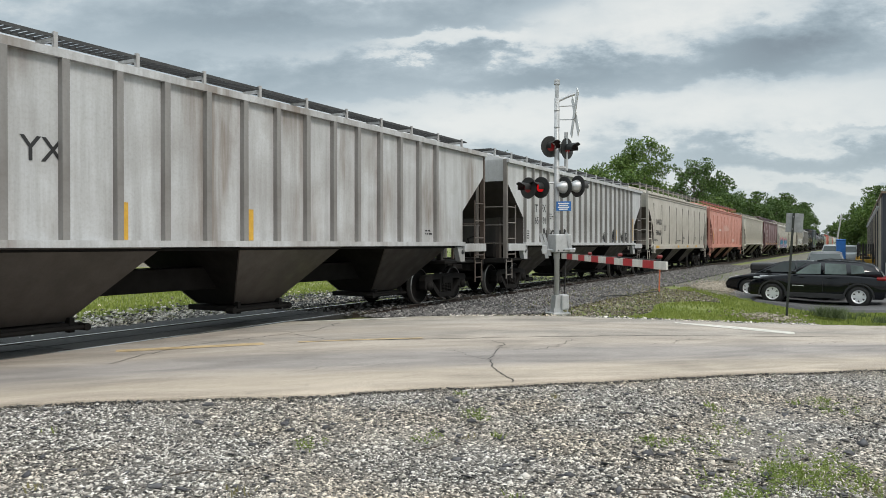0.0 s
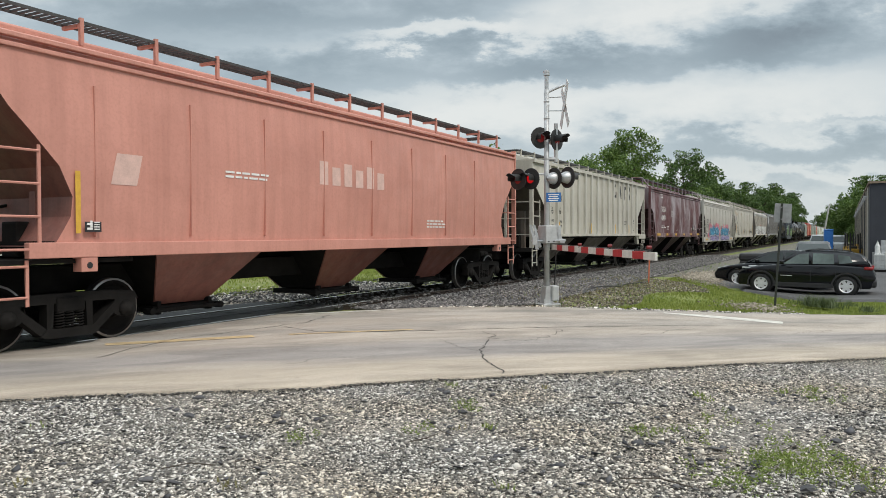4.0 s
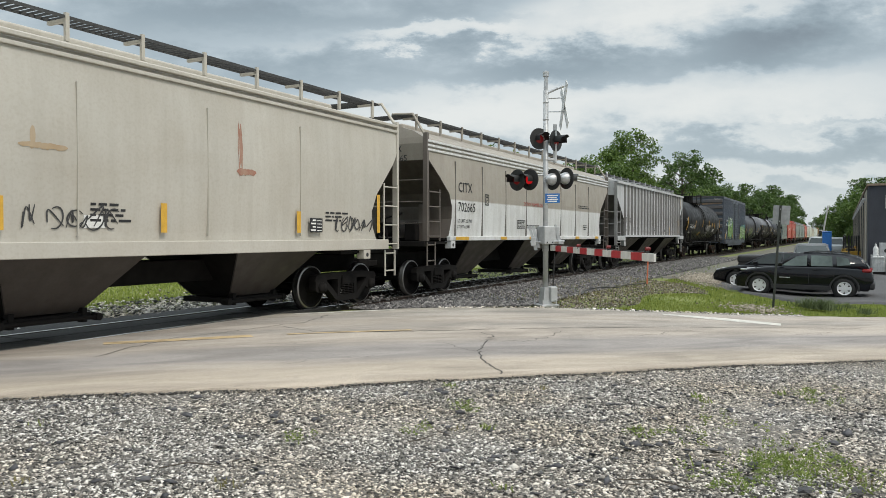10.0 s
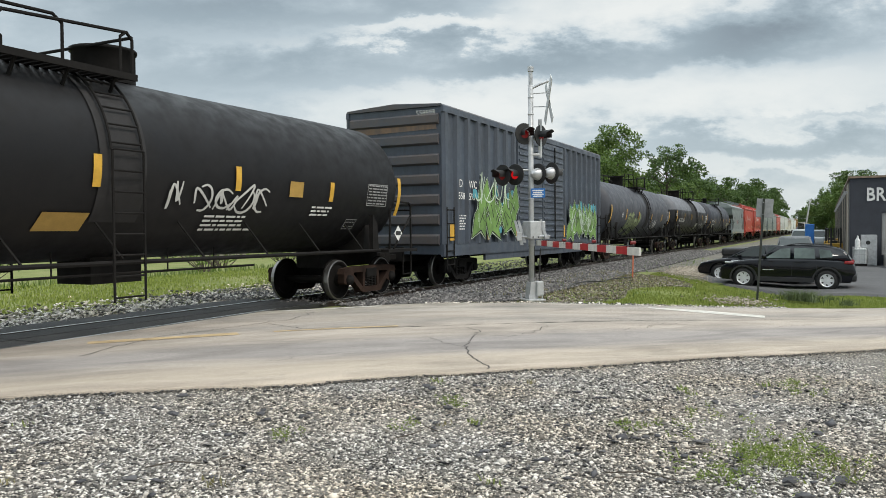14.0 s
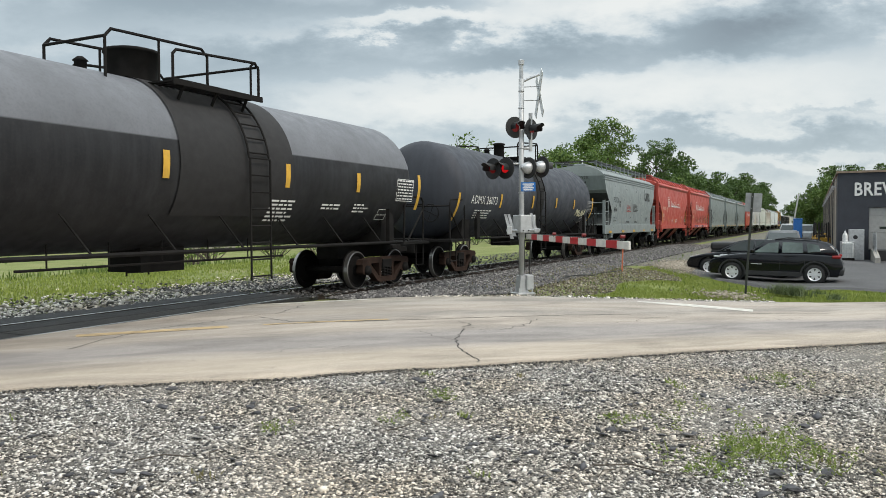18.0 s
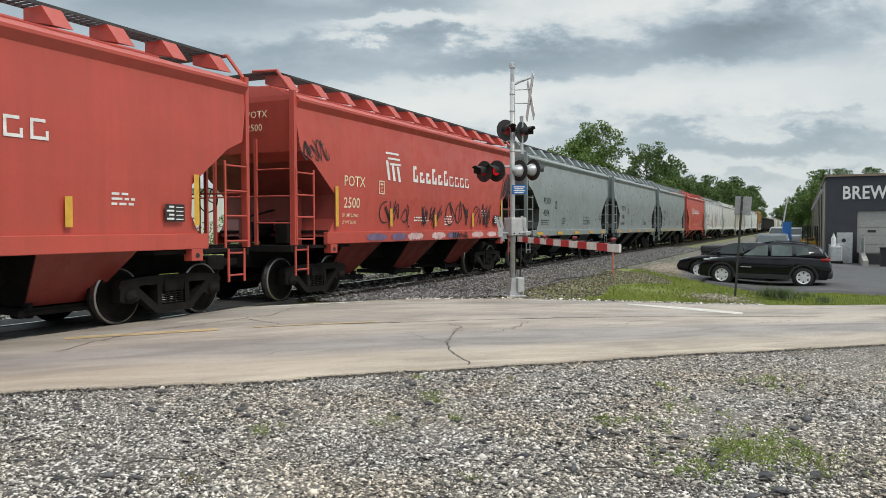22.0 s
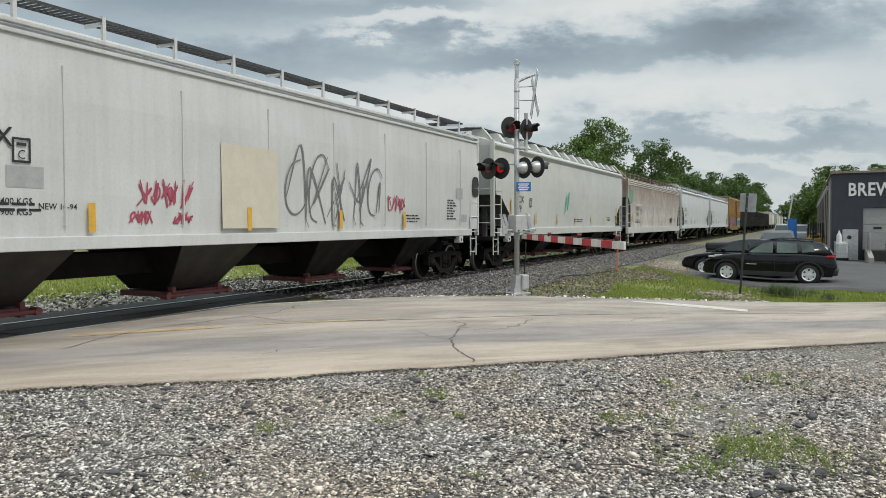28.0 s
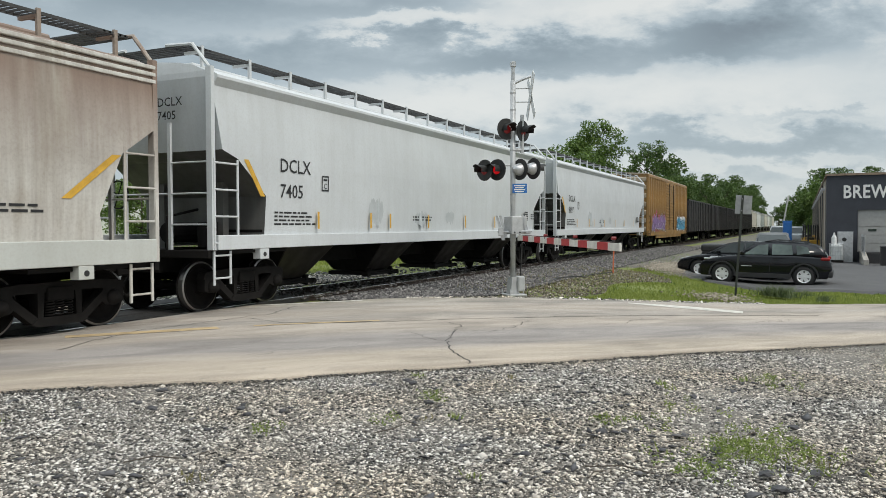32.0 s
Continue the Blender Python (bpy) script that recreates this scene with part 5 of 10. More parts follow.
def tank_car(L, paint, label, lad_x=8.1, dome_off=-1.5, r=1.50, cy=2.62, band=0.42, refl=(), box_dome=0.36, inner=True):
    """Non-pressure tank car with ladders, a manway platform and side rails."""
    car = new_car("tank_car", label, L, 0, "freight train cars")
    n = 40
    def shell():
        bm = bmesh.new()
        h = L / 2 - 0.55
        prof = [(0, -h)] + [(r * math.sin(math.pi / 2 * k / 7), -h + 0.55 * (1 - math.cos(math.pi / 2 * k / 7))) for k in range(1, 8)]
        prof += [(r + 0.012 * math.sin(k), -h + 0.55 + (2 * h - 1.1) * k / 8) for k in range(1, 8)]
        prof += [(rr, -z) for rr, z in prof[7::-1]]
        lathe(bm, prof, (1, 0, 0), (0, 0, cy), n)
        bmesh.ops.remove_doubles(bm, verts=bm.verts, dist=0.001)
        bmesh.ops.recalc_face_normals(bm, faces=bm.faces)
        return finish(bm, "tank", True)
    part("tank", cached(("tank", round(L, 2), r, cy), shell), paint, car)
    def dark_band():
        bm = bmesh.new()
        ang = np.linspace(-2.2, 2.2, 40)
        A = [[bm.verts.new((dx, -(r + 0.016) * math.sin(a), cy + (r + 0.016) * math.cos(a))) for a in ang] for dx in (-band, band)]
        for i in range(len(ang) - 1):
            bm.faces.new((A[0][i], A[1][i], A[1][i + 1], A[0][i + 1]))
        return finish(bm, "saddle_band", True)
    part("saddle_band", cached(("sband", r, cy, band), dark_band), plain("tank_dark_band", (0.017, 0.016, 0.0165), 0.75, var=0.3), car, "dark stained band below the manway", pose(lad_x - L / 2 - (band - 0.42) * 0.35, 0, 0))
    def lad():
        bm = bmesh.new()
        for dx in (-0.28, 0.28):
            pts = [(dx, -1.60, 0.55), (dx, -1.60, cy + 0.15)] + [(dx, -(r + 0.08) * math.sin(a), cy + (r + 0.08) * math.cos(a)) for a in np.linspace(1.45, 0.45, 9)]
            for p, q in zip(pts[:-1], pts[1:]):
                tube(bm, p, q, 0.022, 6)
        for k in range(8):
            tube(bm, (-0.28, -1.6, 0.62 + k * 0.31), (0.28, -1.6, 0.62 + k * 0.31), 0.016, 6)
        for a in np.linspace(1.4, 0.5, 6):
            p = (-(r + 0.08) * math.sin(a), cy + (r + 0.08) * math.cos(a))
            tube(bm, (-0.28, *p), (0.28, *p), 0.016, 6)
        return finish(bm, "ladder")
    for t in (0, 180):
        part("ladder", cached(("tlad", r, cy), lad), M_STEEL, car, "steel ladder up the tank's side", pose(lad_x - L / 2, 0, 0, 0, 0, t))
    zt = cy + r
    def manway():
        bm = bmesh.new()
        lathe(bm, [(box_dome, -0.08), (box_dome, 0.44), (box_dome + 0.03, 0.45), (box_dome + 0.03, 0.50), (box_dome * 0.8, 0.53), (0, 0.54)], (0, 0, 1), (0, 0, zt), 20)
        lathe(bm, [(0.10, -0.05), (0.10, 0.16), (0.13, 0.17), (0.05, 0.24), (0, 0.24)], (0, 0, 1), (-0.95, 0.1, zt), 10)
        return finish(bm, "manway", True)
    part("manway", cached(("manway", zt, box_dome), manway), M_STEEL, car, "bolted manway dome", pose(lad_x + dome_off - L / 2, 0, 0))
    def plat():
        bm = bmesh.new()
        for i in range(15):
            x = -1.1 + i * 0.15
            box(bm, x, x + 0.1, -1.27, -0.63, zt - 0.16, zt - 0.13)
        box(bm, -1.12, 1.12, -1.29, -1.25, zt - 0.21, zt - 0.11)
        for x in (-0.8, 0.0, 0.8):
            tube(bm, (x, -1.2, zt - 0.14), (x, -1.0, zt - 0.48), 0.03, 6)
        return finish(bm, "platform")
    for t in (0, 180):
        part("platform", cached(("tplat", zt), plat), M_STEEL, car, "grating platform beside the manway", pose(lad_x - 0.65 - L / 2, 0, 0, 0, 0, t))
    def rails():
        bm = bmesh.new()
        for s in (-1, 1):
            y = s * 1.22
            pipe(bm, [(-1.08, y, zt - 0.15), (-1.08, y, zt + 0.30), (-1.0, y, zt + 0.38), (0.98, y, zt + 0.52), (1.08, y, zt + 0.42), (1.08, y, zt - 0.15)], 0.028)
            pipe(bm, [(0.86, y, zt - 0.15), (0.86, y, zt + 0.44), (0.94, y, zt + 0.5)], 0.024)
            if not inner:
                continue
            y = s * 0.72
            pipe(bm, [(-2.0, y, zt - 0.3), (-2.0, y, zt + 0.45), (-1.88, y, zt + 0.58), (0.1, y, zt + 0.66), (0.25, y, zt + 0.55), (0.25, y, zt - 0.2)], 0.028)
            pipe(bm, [(-0.9, y, zt - 0.2), (-0.9, y, zt + 0.62)], 0.024)
        for x, h, y in ((-2.0, 0.45, 0.72), (1.08, 0.46, 1.22))[0 if inner else 1:]:
            pipe(bm, [(x, -y, zt + h), (x, y, zt + h)], 0.026)
        return finish(bm, "guard_rail")
    part("guard_rail", cached(("trail", zt, inner), rails), M_STEEL, car, "pipe guard rail round the manway", pose(lad_x - 0.65 - L / 2, 0, 0))
    def runs():
        bm = bmesh.new()
        for s in (-1, 1):
            tube(bm, (-L / 2 + 1.9, s * 1.56, 1.13), (L / 2 - 1.9, s * 1.56, 1.13), 0.035, 8)
            for k in range(8):
                x = -L / 2 + 2.6 + (L - 5.2) * k / 7
                tube(bm, (x - 0.25, s * 1.2, 1.75), (x, s * 1.56, 1.13), 0.02, 6)
        return finish(bm, "side_rail")
    part("side_rail", cached(("truns", round(L, 2)), runs), M_STEEL, car, "running rail along the tank's side")
    def stub():
        bm = bmesh.new()
        for s in (-1,):
            box(bm, s * (L / 2 - 1.3) - 1.3, s * (L / 2 - 1.3) + 1.3, -0.32, 0.32, 0.72, 1.15, bev=0.02)
            box(bm, s * (L / 2 - 0.7) - 0.7, s * (L / 2 - 0.7) + 0.7, -1.5, 1.5, 1.06, 1.13)
            prism(bm, [(s * (L / 2 - 1.7) - 0.35, 1.1), (s * (L / 2 - 1.7) + 0.35, 1.1), (s * (L / 2 - 1.7) + 0.25, 1.9), (s * (L / 2 - 1.7) - 0.25, 1.9)], -1.2, 1.2, "y")
            for y in (-1.45, 1.45):
                prism(bm, [(s * (L / 2 - 2.0) - 0.1, 1.1), (s * (L / 2 - 2.0) + 0.1, 1.1), (s * (L / 2 - 2.0) + 0.1, 1.95), (s * (L / 2 - 2.0) - 0.1, 1.75)], y - 0.05, y + 0.05, "y")
        return finish(bm, "stub_sill")
    for t in (0, 180):
        part("stub_sill", cached(("stub", round(L, 2)), stub), M_STEEL, car, "stub sill and saddles", pose(0, 0, 0, 0, 0, t))
    def rails2():
        bm = bmesh.new()
        for s in (-1, 1):
            x = s * (L / 2 - 0.15)
            for y in (-1.4, 1.4):
                pipe(bm, [(x, y, 1.1), (x, y, 2.18), (x - s * 0.1, y, 2.28), (x - s * 0.85, y, 2.30), (x - s * 1.0, y, 2.2), (x - s * 1.05, y, 1.12)], 0.026)
                tube(bm, (x - s * 0.02, y, 1.95), (x - s * 0.85, y, 1.14), 0.024, 6)
                pipe(bm, [(x, y, 0.5), (x, y, 1.1)], 0.02)
                pipe(bm, [(x, y, 0.5), (x - s * 0.4, y, 0.5), (x - s * 0.4, y, 1.1)], 0.02)
            pipe(bm, [(x, -1.4, 2.1), (x, 1.4, 2.1)], 0.022)
        return finish(bm, "end_rail")
    part("end_rail", cached(("erail", round(L, 2)), rails2), M_STEEL, car, "pipe hand rail at the end")
    part("brake_wheel", cached("bw", brake_wheel_mesh), M_STEEL, car, "round hand-brake wheel", pose(-L / 2 + 0.2, -0.75, 1.9))
    def valve():
        bm = bmesh.new()
        box(bm, -0.5, 0.5, -0.4, 0.4, 0.75, 1.2)
        for k in range(5):
            x = -2.5 + k * 1.1
            tube(bm, (x, -0.7, 0.9), (x, -0.7, 1.3), 0.014, 6)
        tube(bm, (-3, -0.7, 0.92), (3, -0.7, 0.92), 0.022, 6)
        return finish(bm, "underside_piping")
    part("underside_piping", cached("valve", valve), M_STEEL, car)
    for s in (-1, 1):
        truck(car, s * (L / 2 - 1.55), M_RUSTY)
        coupler(car, s * L / 2, s)
    def tank_reflector(x, z0=2.35, z1=3.1):
        bm = bmesh.new()
        zs = np.linspace(z0, z1, 7)
        A = [[bm.verts.new((dx, -math.sqrt(max(0.01, (r + 0.02) ** 2 - (z - cy) ** 2)), z)) for z in zs] for dx in (-0.07, 0.07)]
        for i in range(6):
            bm.faces.new((A[0][i], A[1][i], A[1][i + 1], A[0][i + 1]))
        return finish(bm, "reflector")
    for x, z0, z1 in refl:
        part("reflector", cached(("trefl", r, cy, z0, z1), lambda: tank_reflector(0, z0, z1)), M_REFL, car, "yellow reflective strip", pose(-L / 2 + x, 0, 0))
    car["r"], car["cy"] = r, cy
    return car


def on_tank(me, r, cy, x, z, off=0.022):
    """A flat mesh of letters bent round the tank at that place."""
    me = me.copy()
    for v in me.vertices:
        zz = z + v.co.z
        v.co = (v.co.x + x, -math.sqrt(max(0.01, (r + off) ** 2 - (zz - cy) ** 2)), zz)
    return me


def tank_marks(car, L, items, m, r=1.50, cy=2.62):
    for text, size, x, z in items:
        me = on_tank(letters(text, size, 1.04, 0.0), r, cy, -L / 2 + x, z)
        me.materials.clear()
        me.materials.append(m)
        part("lettering", me, None, car, "painted reporting mark")


def tank_print(car, L, spots, m, r=1.50, cy=2.62, seed=2):
    rr = random.Random(seed)
    bm = bmesh.new()
    for x, z, w, rows in spots:
        bars(bm, 0, 0, w, 0.036, 0, rows, rr)
        for v in bm.verts:
            if v.co.y == 0:
                zz = z + v.co.z
                v.co = (v.co.x + x - L / 2, -math.sqrt(max(0.01, (r + 0.022) ** 2 - (zz - cy) ** 2)), zz)
    part("small_print", bm, m, car, "lines of small stencilled print")["kind"] = "stuff"


def box_car(L, paint, label, end_paint, H=5.02, ribs=8, door=(0.39, 0.62), doors=2):
    """High-cube boxcar with side posts, two sliding doors and corrugated ends."""
    car = new_car("box_car", label, L, 0, "freight train cars")
    z0 = 0.92
    part("body", boxm(-L / 2 + 0.05, L / 2 - 0.05, -1.5, 1.5, z0, H - 0.06, bev=0.015), paint, car)
    part("roof", prism(bmesh.new(), [(-1.56, H - 0.06), (1.56, H - 0.06), (1.5, H), (0, H + 0.09), (-1.5, H)], -L / 2, L / 2, "x"), end_paint, car, "shallow ridged steel roof")
    bm = bmesh.new()
    for s in (-1, 1):
        box(bm, -L / 2, L / 2, s * 1.53 - 0.05, s * 1.53 + 0.05, z0 - 0.05, z0 + 0.28)
        box(bm, -L / 2, L / 2, s * 1.53 - 0.05, s * 1.53 + 0.03, H - 0.22, H - 0.06)
        box(bm, -L * 0.32, L * 0.32, s * 1.5 - 0.04, s * 1.5 + 0.04, z0 - 0.25, z0)
    part("side_sill", bm, paint, car)
    d0, d1 = -L / 2 + L * door[0], -L / 2 + L * door[1]
    post = finish(prism(bmesh.new(), [(-0.13, -1.5), (-0.08, -1.6), (0.08, -1.6), (0.13, -1.5)], z0 + 0.28, H - 0.22, "z"), "side_post")
    for a, b in ((-L / 2 + 0.16, d0 - 0.25), (d1 + 0.25, L / 2 - 0.16)):
        for i in range(ribs):
            x = a + (b - a) * i / (ribs - 1)
            for t in (0, 180):
                part("side_post", post, paint, car, m=pose(x if t == 0 else x, 0, 0, 0, 0, t))
    dw = (d1 - d0) / doors
    for t in (0, 180):
        for k in range(doors):
            x = d0 + dw * k
            bm = boxm(x + 0.03, x + dw - 0.03, -1.585, -1.5, z0 + 0.2, H - 0.25, bev=0.01)
            dr = part("door", bm, paint, car, "ribbed sliding door", pose(0, 0, 0, 0, 0, t))
            slat = cached(("slat", round(dw, 2)), lambda: finish(prism(bmesh.new(), [(-1.585, -0.05), (-1.62, -0.03), (-1.62, 0.03), (-1.585, 0.05)], 0.12, dw - 0.12, "x"), "door_rib"))
            for i in range(16):
                part("door_rib", slat, paint, dr, m=pose(x, 0, z0 + 0.42 + i * (H - z0 - 0.85) / 15))
            part("door_lock", finish(tube(bmesh.new(), (x + dw * 0.5, -1.65, z0 + 0.3), (x + dw * 0.5, -1.65, H - 0.35), 0.025, 8), "door_lock"), M_STEEL, dr)
    rib = finish(prism(bmesh.new(), [(-0.16, 0), (-0.1, 0.09), (0.1, 0.09), (0.16, 0)], -1.42, 1.42, "y"), "end_rib")
    for s in (-1, 1):
        for i in range(7):
            part("end_rib", rib, end_paint, car, m=Matrix.Translation((s * (L / 2 - 0.055), 0, z0 + 0.4 + i * 0.55)) @ (pose(0, 0, 0, 0, 90, 0) if s > 0 else pose(0, 0, 0, 0, -90, 0)))
        part("end_ladder", ladder_mesh(0.45, z0 - 0.4, z0 + 1.3, 5), M_STEEL, car, m=pose(s * (L / 2 - 0.35) - 0.22, -1.6, 0))
    under(car, L, M_STEEL, 2.1)
    return car


def gondola(L, paint, label, H=3.1):
    car = new_car("gondola_car", label, L, 0, "freight train cars")
    bm = bmesh.new()
    for s in (-1, 1):
        box(bm, -L / 2, L / 2, s * 1.5 - 0.05, s * 1.5 + 0.05, 1.0, H)
        box(bm, -L / 2, L / 2, s * 1.54 - 0.08, s * 1.54 + 0.06, H - 0.12, H)
        box(bm, s * L / 2 - 0.06, s * L / 2 + 0.06, -1.5, 1.5, 1.0, H)
    box(bm, -L / 2, L / 2, -1.5, 1.5, 1.0, 1.12)
    part("body", bm, paint, car)
    rib = cached(("gr", H), lambda: finish(boxm(-0.07, 0.07, -1.62, -1.5, 1.0, H - 0.12), "side_post"))
    for i in range(13):
        for t in (0, 180):
            part("side_post", rib, paint, car, m=pose(-L / 2 + 0.2 + (L - 0.4) * i / 12, 0, 0, 0, 0, t))
    under(car, L, M_STEEL, 2.1)
    return car
# ---- the cars in their order ----
UNIT = 0.86
# leading and trailing end of each car, in metres along the train
SPAN = [(2.20, 19.35), (20.86, 36.98), (38.38, 55.18), (56.60, 73.40), (74.85, 90.86), (92.28, 108.13), (109.61, 125.83), (127.17, 143.62), (144.99, 161.52), (162.98, 179.19),
        (180.55, 197.05), (198.44, 214.40), (215.80, 232.72), (234.10, 250.56), (251.94, 268.05), (269.45, 282.40), (283.66, 296.56), (297.93, 310.86), (312.15, 325.16), (326.48, 339.45),
        (340.76, 353.72), (355.05, 368.01), (369.41, 387.60), (388.84, 407.79), (409.26, 428.44), (429.64, 448.40), (449.82, 469.00), (470.45, 488.60)]
for k in range(12):
    start = SPAN[-1][1] + 1.34
    SPAN.append((start, start + (17.25 if k < 5 else 16.65)))


def length(i):
    return SPAN[i][1] - SPAN[i][0]


TRAIN = []


def place(i, car):
    TRAIN.append((car, (SPAN[i][0] + SPAN[i][1]) / 2))


# seam colour darkened to draw the thin shadow along each weld
WELD = car_paint('weld_shadow', (0.20, 0.19, 0.175), 0.5, (0.10, 0.09, 0.08), 0.5)
SY = -1.600   # lettering plane on smooth sides
RY = -1.547   # lettering plane on the sheets between the ribs
# dark tones of bays and end sheets: brown grime plus shade put into the colour
GRIME_SHADE = car_paint("underframe_grime_shade", (0.075, 0.064, 0.057), 0.8, (0.03, 0.027, 0.025), 0.5)
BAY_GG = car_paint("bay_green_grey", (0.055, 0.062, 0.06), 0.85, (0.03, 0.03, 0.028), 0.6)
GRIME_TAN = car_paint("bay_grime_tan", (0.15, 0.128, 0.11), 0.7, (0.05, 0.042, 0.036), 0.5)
P_GREY = car_paint("paint_light_grey", (0.53, 0.545, 0.56), 0.5, (0.17, 0.145, 0.125), 0.55, patch=(0.24, 0.205, 0.18), patch_amt=0.45)
P_GREY2 = car_paint("paint_pale_grey", (0.54, 0.555, 0.57), 0.4, (0.17, 0.15, 0.13), 0.4)
P_CREAM = car_paint("paint_cream", (0.53, 0.51, 0.45), 0.35, (0.22, 0.19, 0.14), 0.35)
# grey ribs darkened for their shadow lines as well as dirt
RIB_GREY = car_paint("rib_dirt_shadow_grey", (0.27, 0.265, 0.26), 0.6, (0.11, 0.095, 0.085), 0.6)
# cream ribs a little paler than the sheets
RIB_CREAM = car_paint("rib_pale_cream", (0.58, 0.56, 0.51), 0.35, (0.22, 0.19, 0.15), 0.35)
P_BEIGE = car_paint("paint_beige_grey", (0.48, 0.45, 0.40), 0.35, (0.20, 0.18, 0.14), 0.3)
P_PINK = car_paint("paint_faded_salmon", (0.58, 0.27, 0.215), 0.35, (0.28, 0.11, 0.08), 0.35)
P_MAROON = car_paint("paint_maroon", (0.125, 0.042, 0.045), 0.45, (0.05, 0.025, 0.025), 0.35, patch=(0.50, 0.47, 0.50), patch_amt=0.9)
P_STONE = car_paint("paint_stone_grey", (0.49, 0.47, 0.43), 0.25, (0.25, 0.22, 0.18), 0.25)
P_RUSTW = car_paint("paint_cream_rust", (0.50, 0.48, 0.43), 0.25, (0.27, 0.21, 0.14), 0.22, patch=(0.30, 0.16, 0.07), patch_amt=0.0)
P_TWO = car_paint("paint_tan_over_white", (0.36, 0.33, 0.285), 0.3, (0.2, 0.17, 0.14), 0.3, zfade=((0.66, 0.67, 0.67), 2.50, 2.54))
P_BLACK = car_paint("paint_tank_black", (0.011, 0.011, 0.0125), 0.25, (0.024, 0.022, 0.02), 0.2, rough=0.45, sheen=0.22)
P_TGREY = car_paint("paint_tank_grey", (0.075, 0.080, 0.094), 0.4, (0.035, 0.035, 0.037), 0.4, rough=0.5, sheen=0.3)
P_TGREY2 = car_paint("paint_tank_grey_dark", (0.052, 0.057, 0.071), 0.4, (0.026, 0.026, 0.027), 0.4, rough=0.5, sheen=0.3)
# grey top coat, its colour lightened further to carry the sky's reflection
P_TTWO = car_paint("paint_tank_black_grey_top", (0.165, 0.172, 0.19), 0.3, (0.05, 0.05, 0.05), 0.2, rough=0.45, zfade=((0.015, 0.015, 0.017), 2.95, 2.98), sheen=0.25)
P_BLUE = car_paint("paint_slate_blue", (0.070, 0.088, 0.118), 0.5, (0.045, 0.042, 0.042), 0.5)
P_BLUE_END = car_paint("paint_slate_blue_end", (0.060, 0.070, 0.088), 0.6, (0.13, 0.09, 0.06), 0.5)
P_GREENGREY = car_paint("paint_green_grey", (0.25, 0.288, 0.288), 0.28, (0.12, 0.12, 0.115), 0.3, rough=0.35)
P_RED = car_paint("paint_orange_red", (0.48, 0.075, 0.055), 0.28, (0.25, 0.06, 0.04), 0.3, rough=0.4)
P_WHITE = car_paint("paint_white", (0.57, 0.585, 0.585), 0.22, (0.32, 0.29, 0.25), 0.25)
P_WHITE2 = car_paint("paint_cool_white", (0.58, 0.61, 0.63), 0.15, (0.36, 0.35, 0.33), 0.18)
P_OFFWHITE = car_paint("paint_off_white", (0.53, 0.55, 0.525), 0.2, (0.33, 0.31, 0.26), 0.2)
P_TAN = car_paint("paint_dirty_tan", (0.27, 0.20, 0.16), 0.35, (0.15, 0.10, 0.08), 0.4, patch=(0.42, 0.385, 0.33), patch_amt=0.35, zfade=((0.62, 0.61, 0.57), 2.1, 3.7))
P_ORANGE = car_paint("paint_orange_brown", (0.34, 0.19, 0.055), 0.5, (0.07, 0.05, 0.03), 0.5)
P_BLK2 = car_paint("paint_gondola_black", (0.02, 0.02, 0.022), 0.4, (0.06, 0.05, 0.045), 0.4)
# outlines of the open ends: height and set-back of the side sheet
ROUND = ((1.42, 0.88), (1.6, 1.0), (1.83, 1.13), (2.1, 1.15), (2.5, 0.95), (2.92, 0.55), (3.2, 0.27), (3.43, 0.10))
SLOT = ((1.4, 1.15), (1.85, 1.19), (2.12, 1.0), (2.78, 0.57), (2.97, 0.08))
CEF = ((1.3, 1.02), (1.74, 1.10), (2.65, 0.71), (3.07, 0.08))
CIT = ((1.45, 1.2), (2.0, 1.35), (2.34, 1.35), (2.68, 1.18), (3.09, 0.64), (3.48, 0.1))
GTX = ((1.45, 1.1), (1.62, 1.3), (1.86, 1.41), (2.24, 1.41), (2.6, 1.02), (2.83, 0.69), (3.1, 0.42), (3.26, 0.26))
POT = ((1.36, 1.22), (1.75, 1.46), (2.28, 1.46), (2.95, 0.6), (3.12, 0.2))
BIG = ((1.4, 1.45), (2.0, 1.47), (2.7, 0.65), (2.8, 0.24))
BIG_LOW = ((1.4, 1.46), (1.92, 1.47), (2.51, 0.62), (2.54, 0.22))
BIG_HIGH = ((1.36, 1.44), (2.13, 1.47), (2.77, 0.67), (2.91, 0.26))


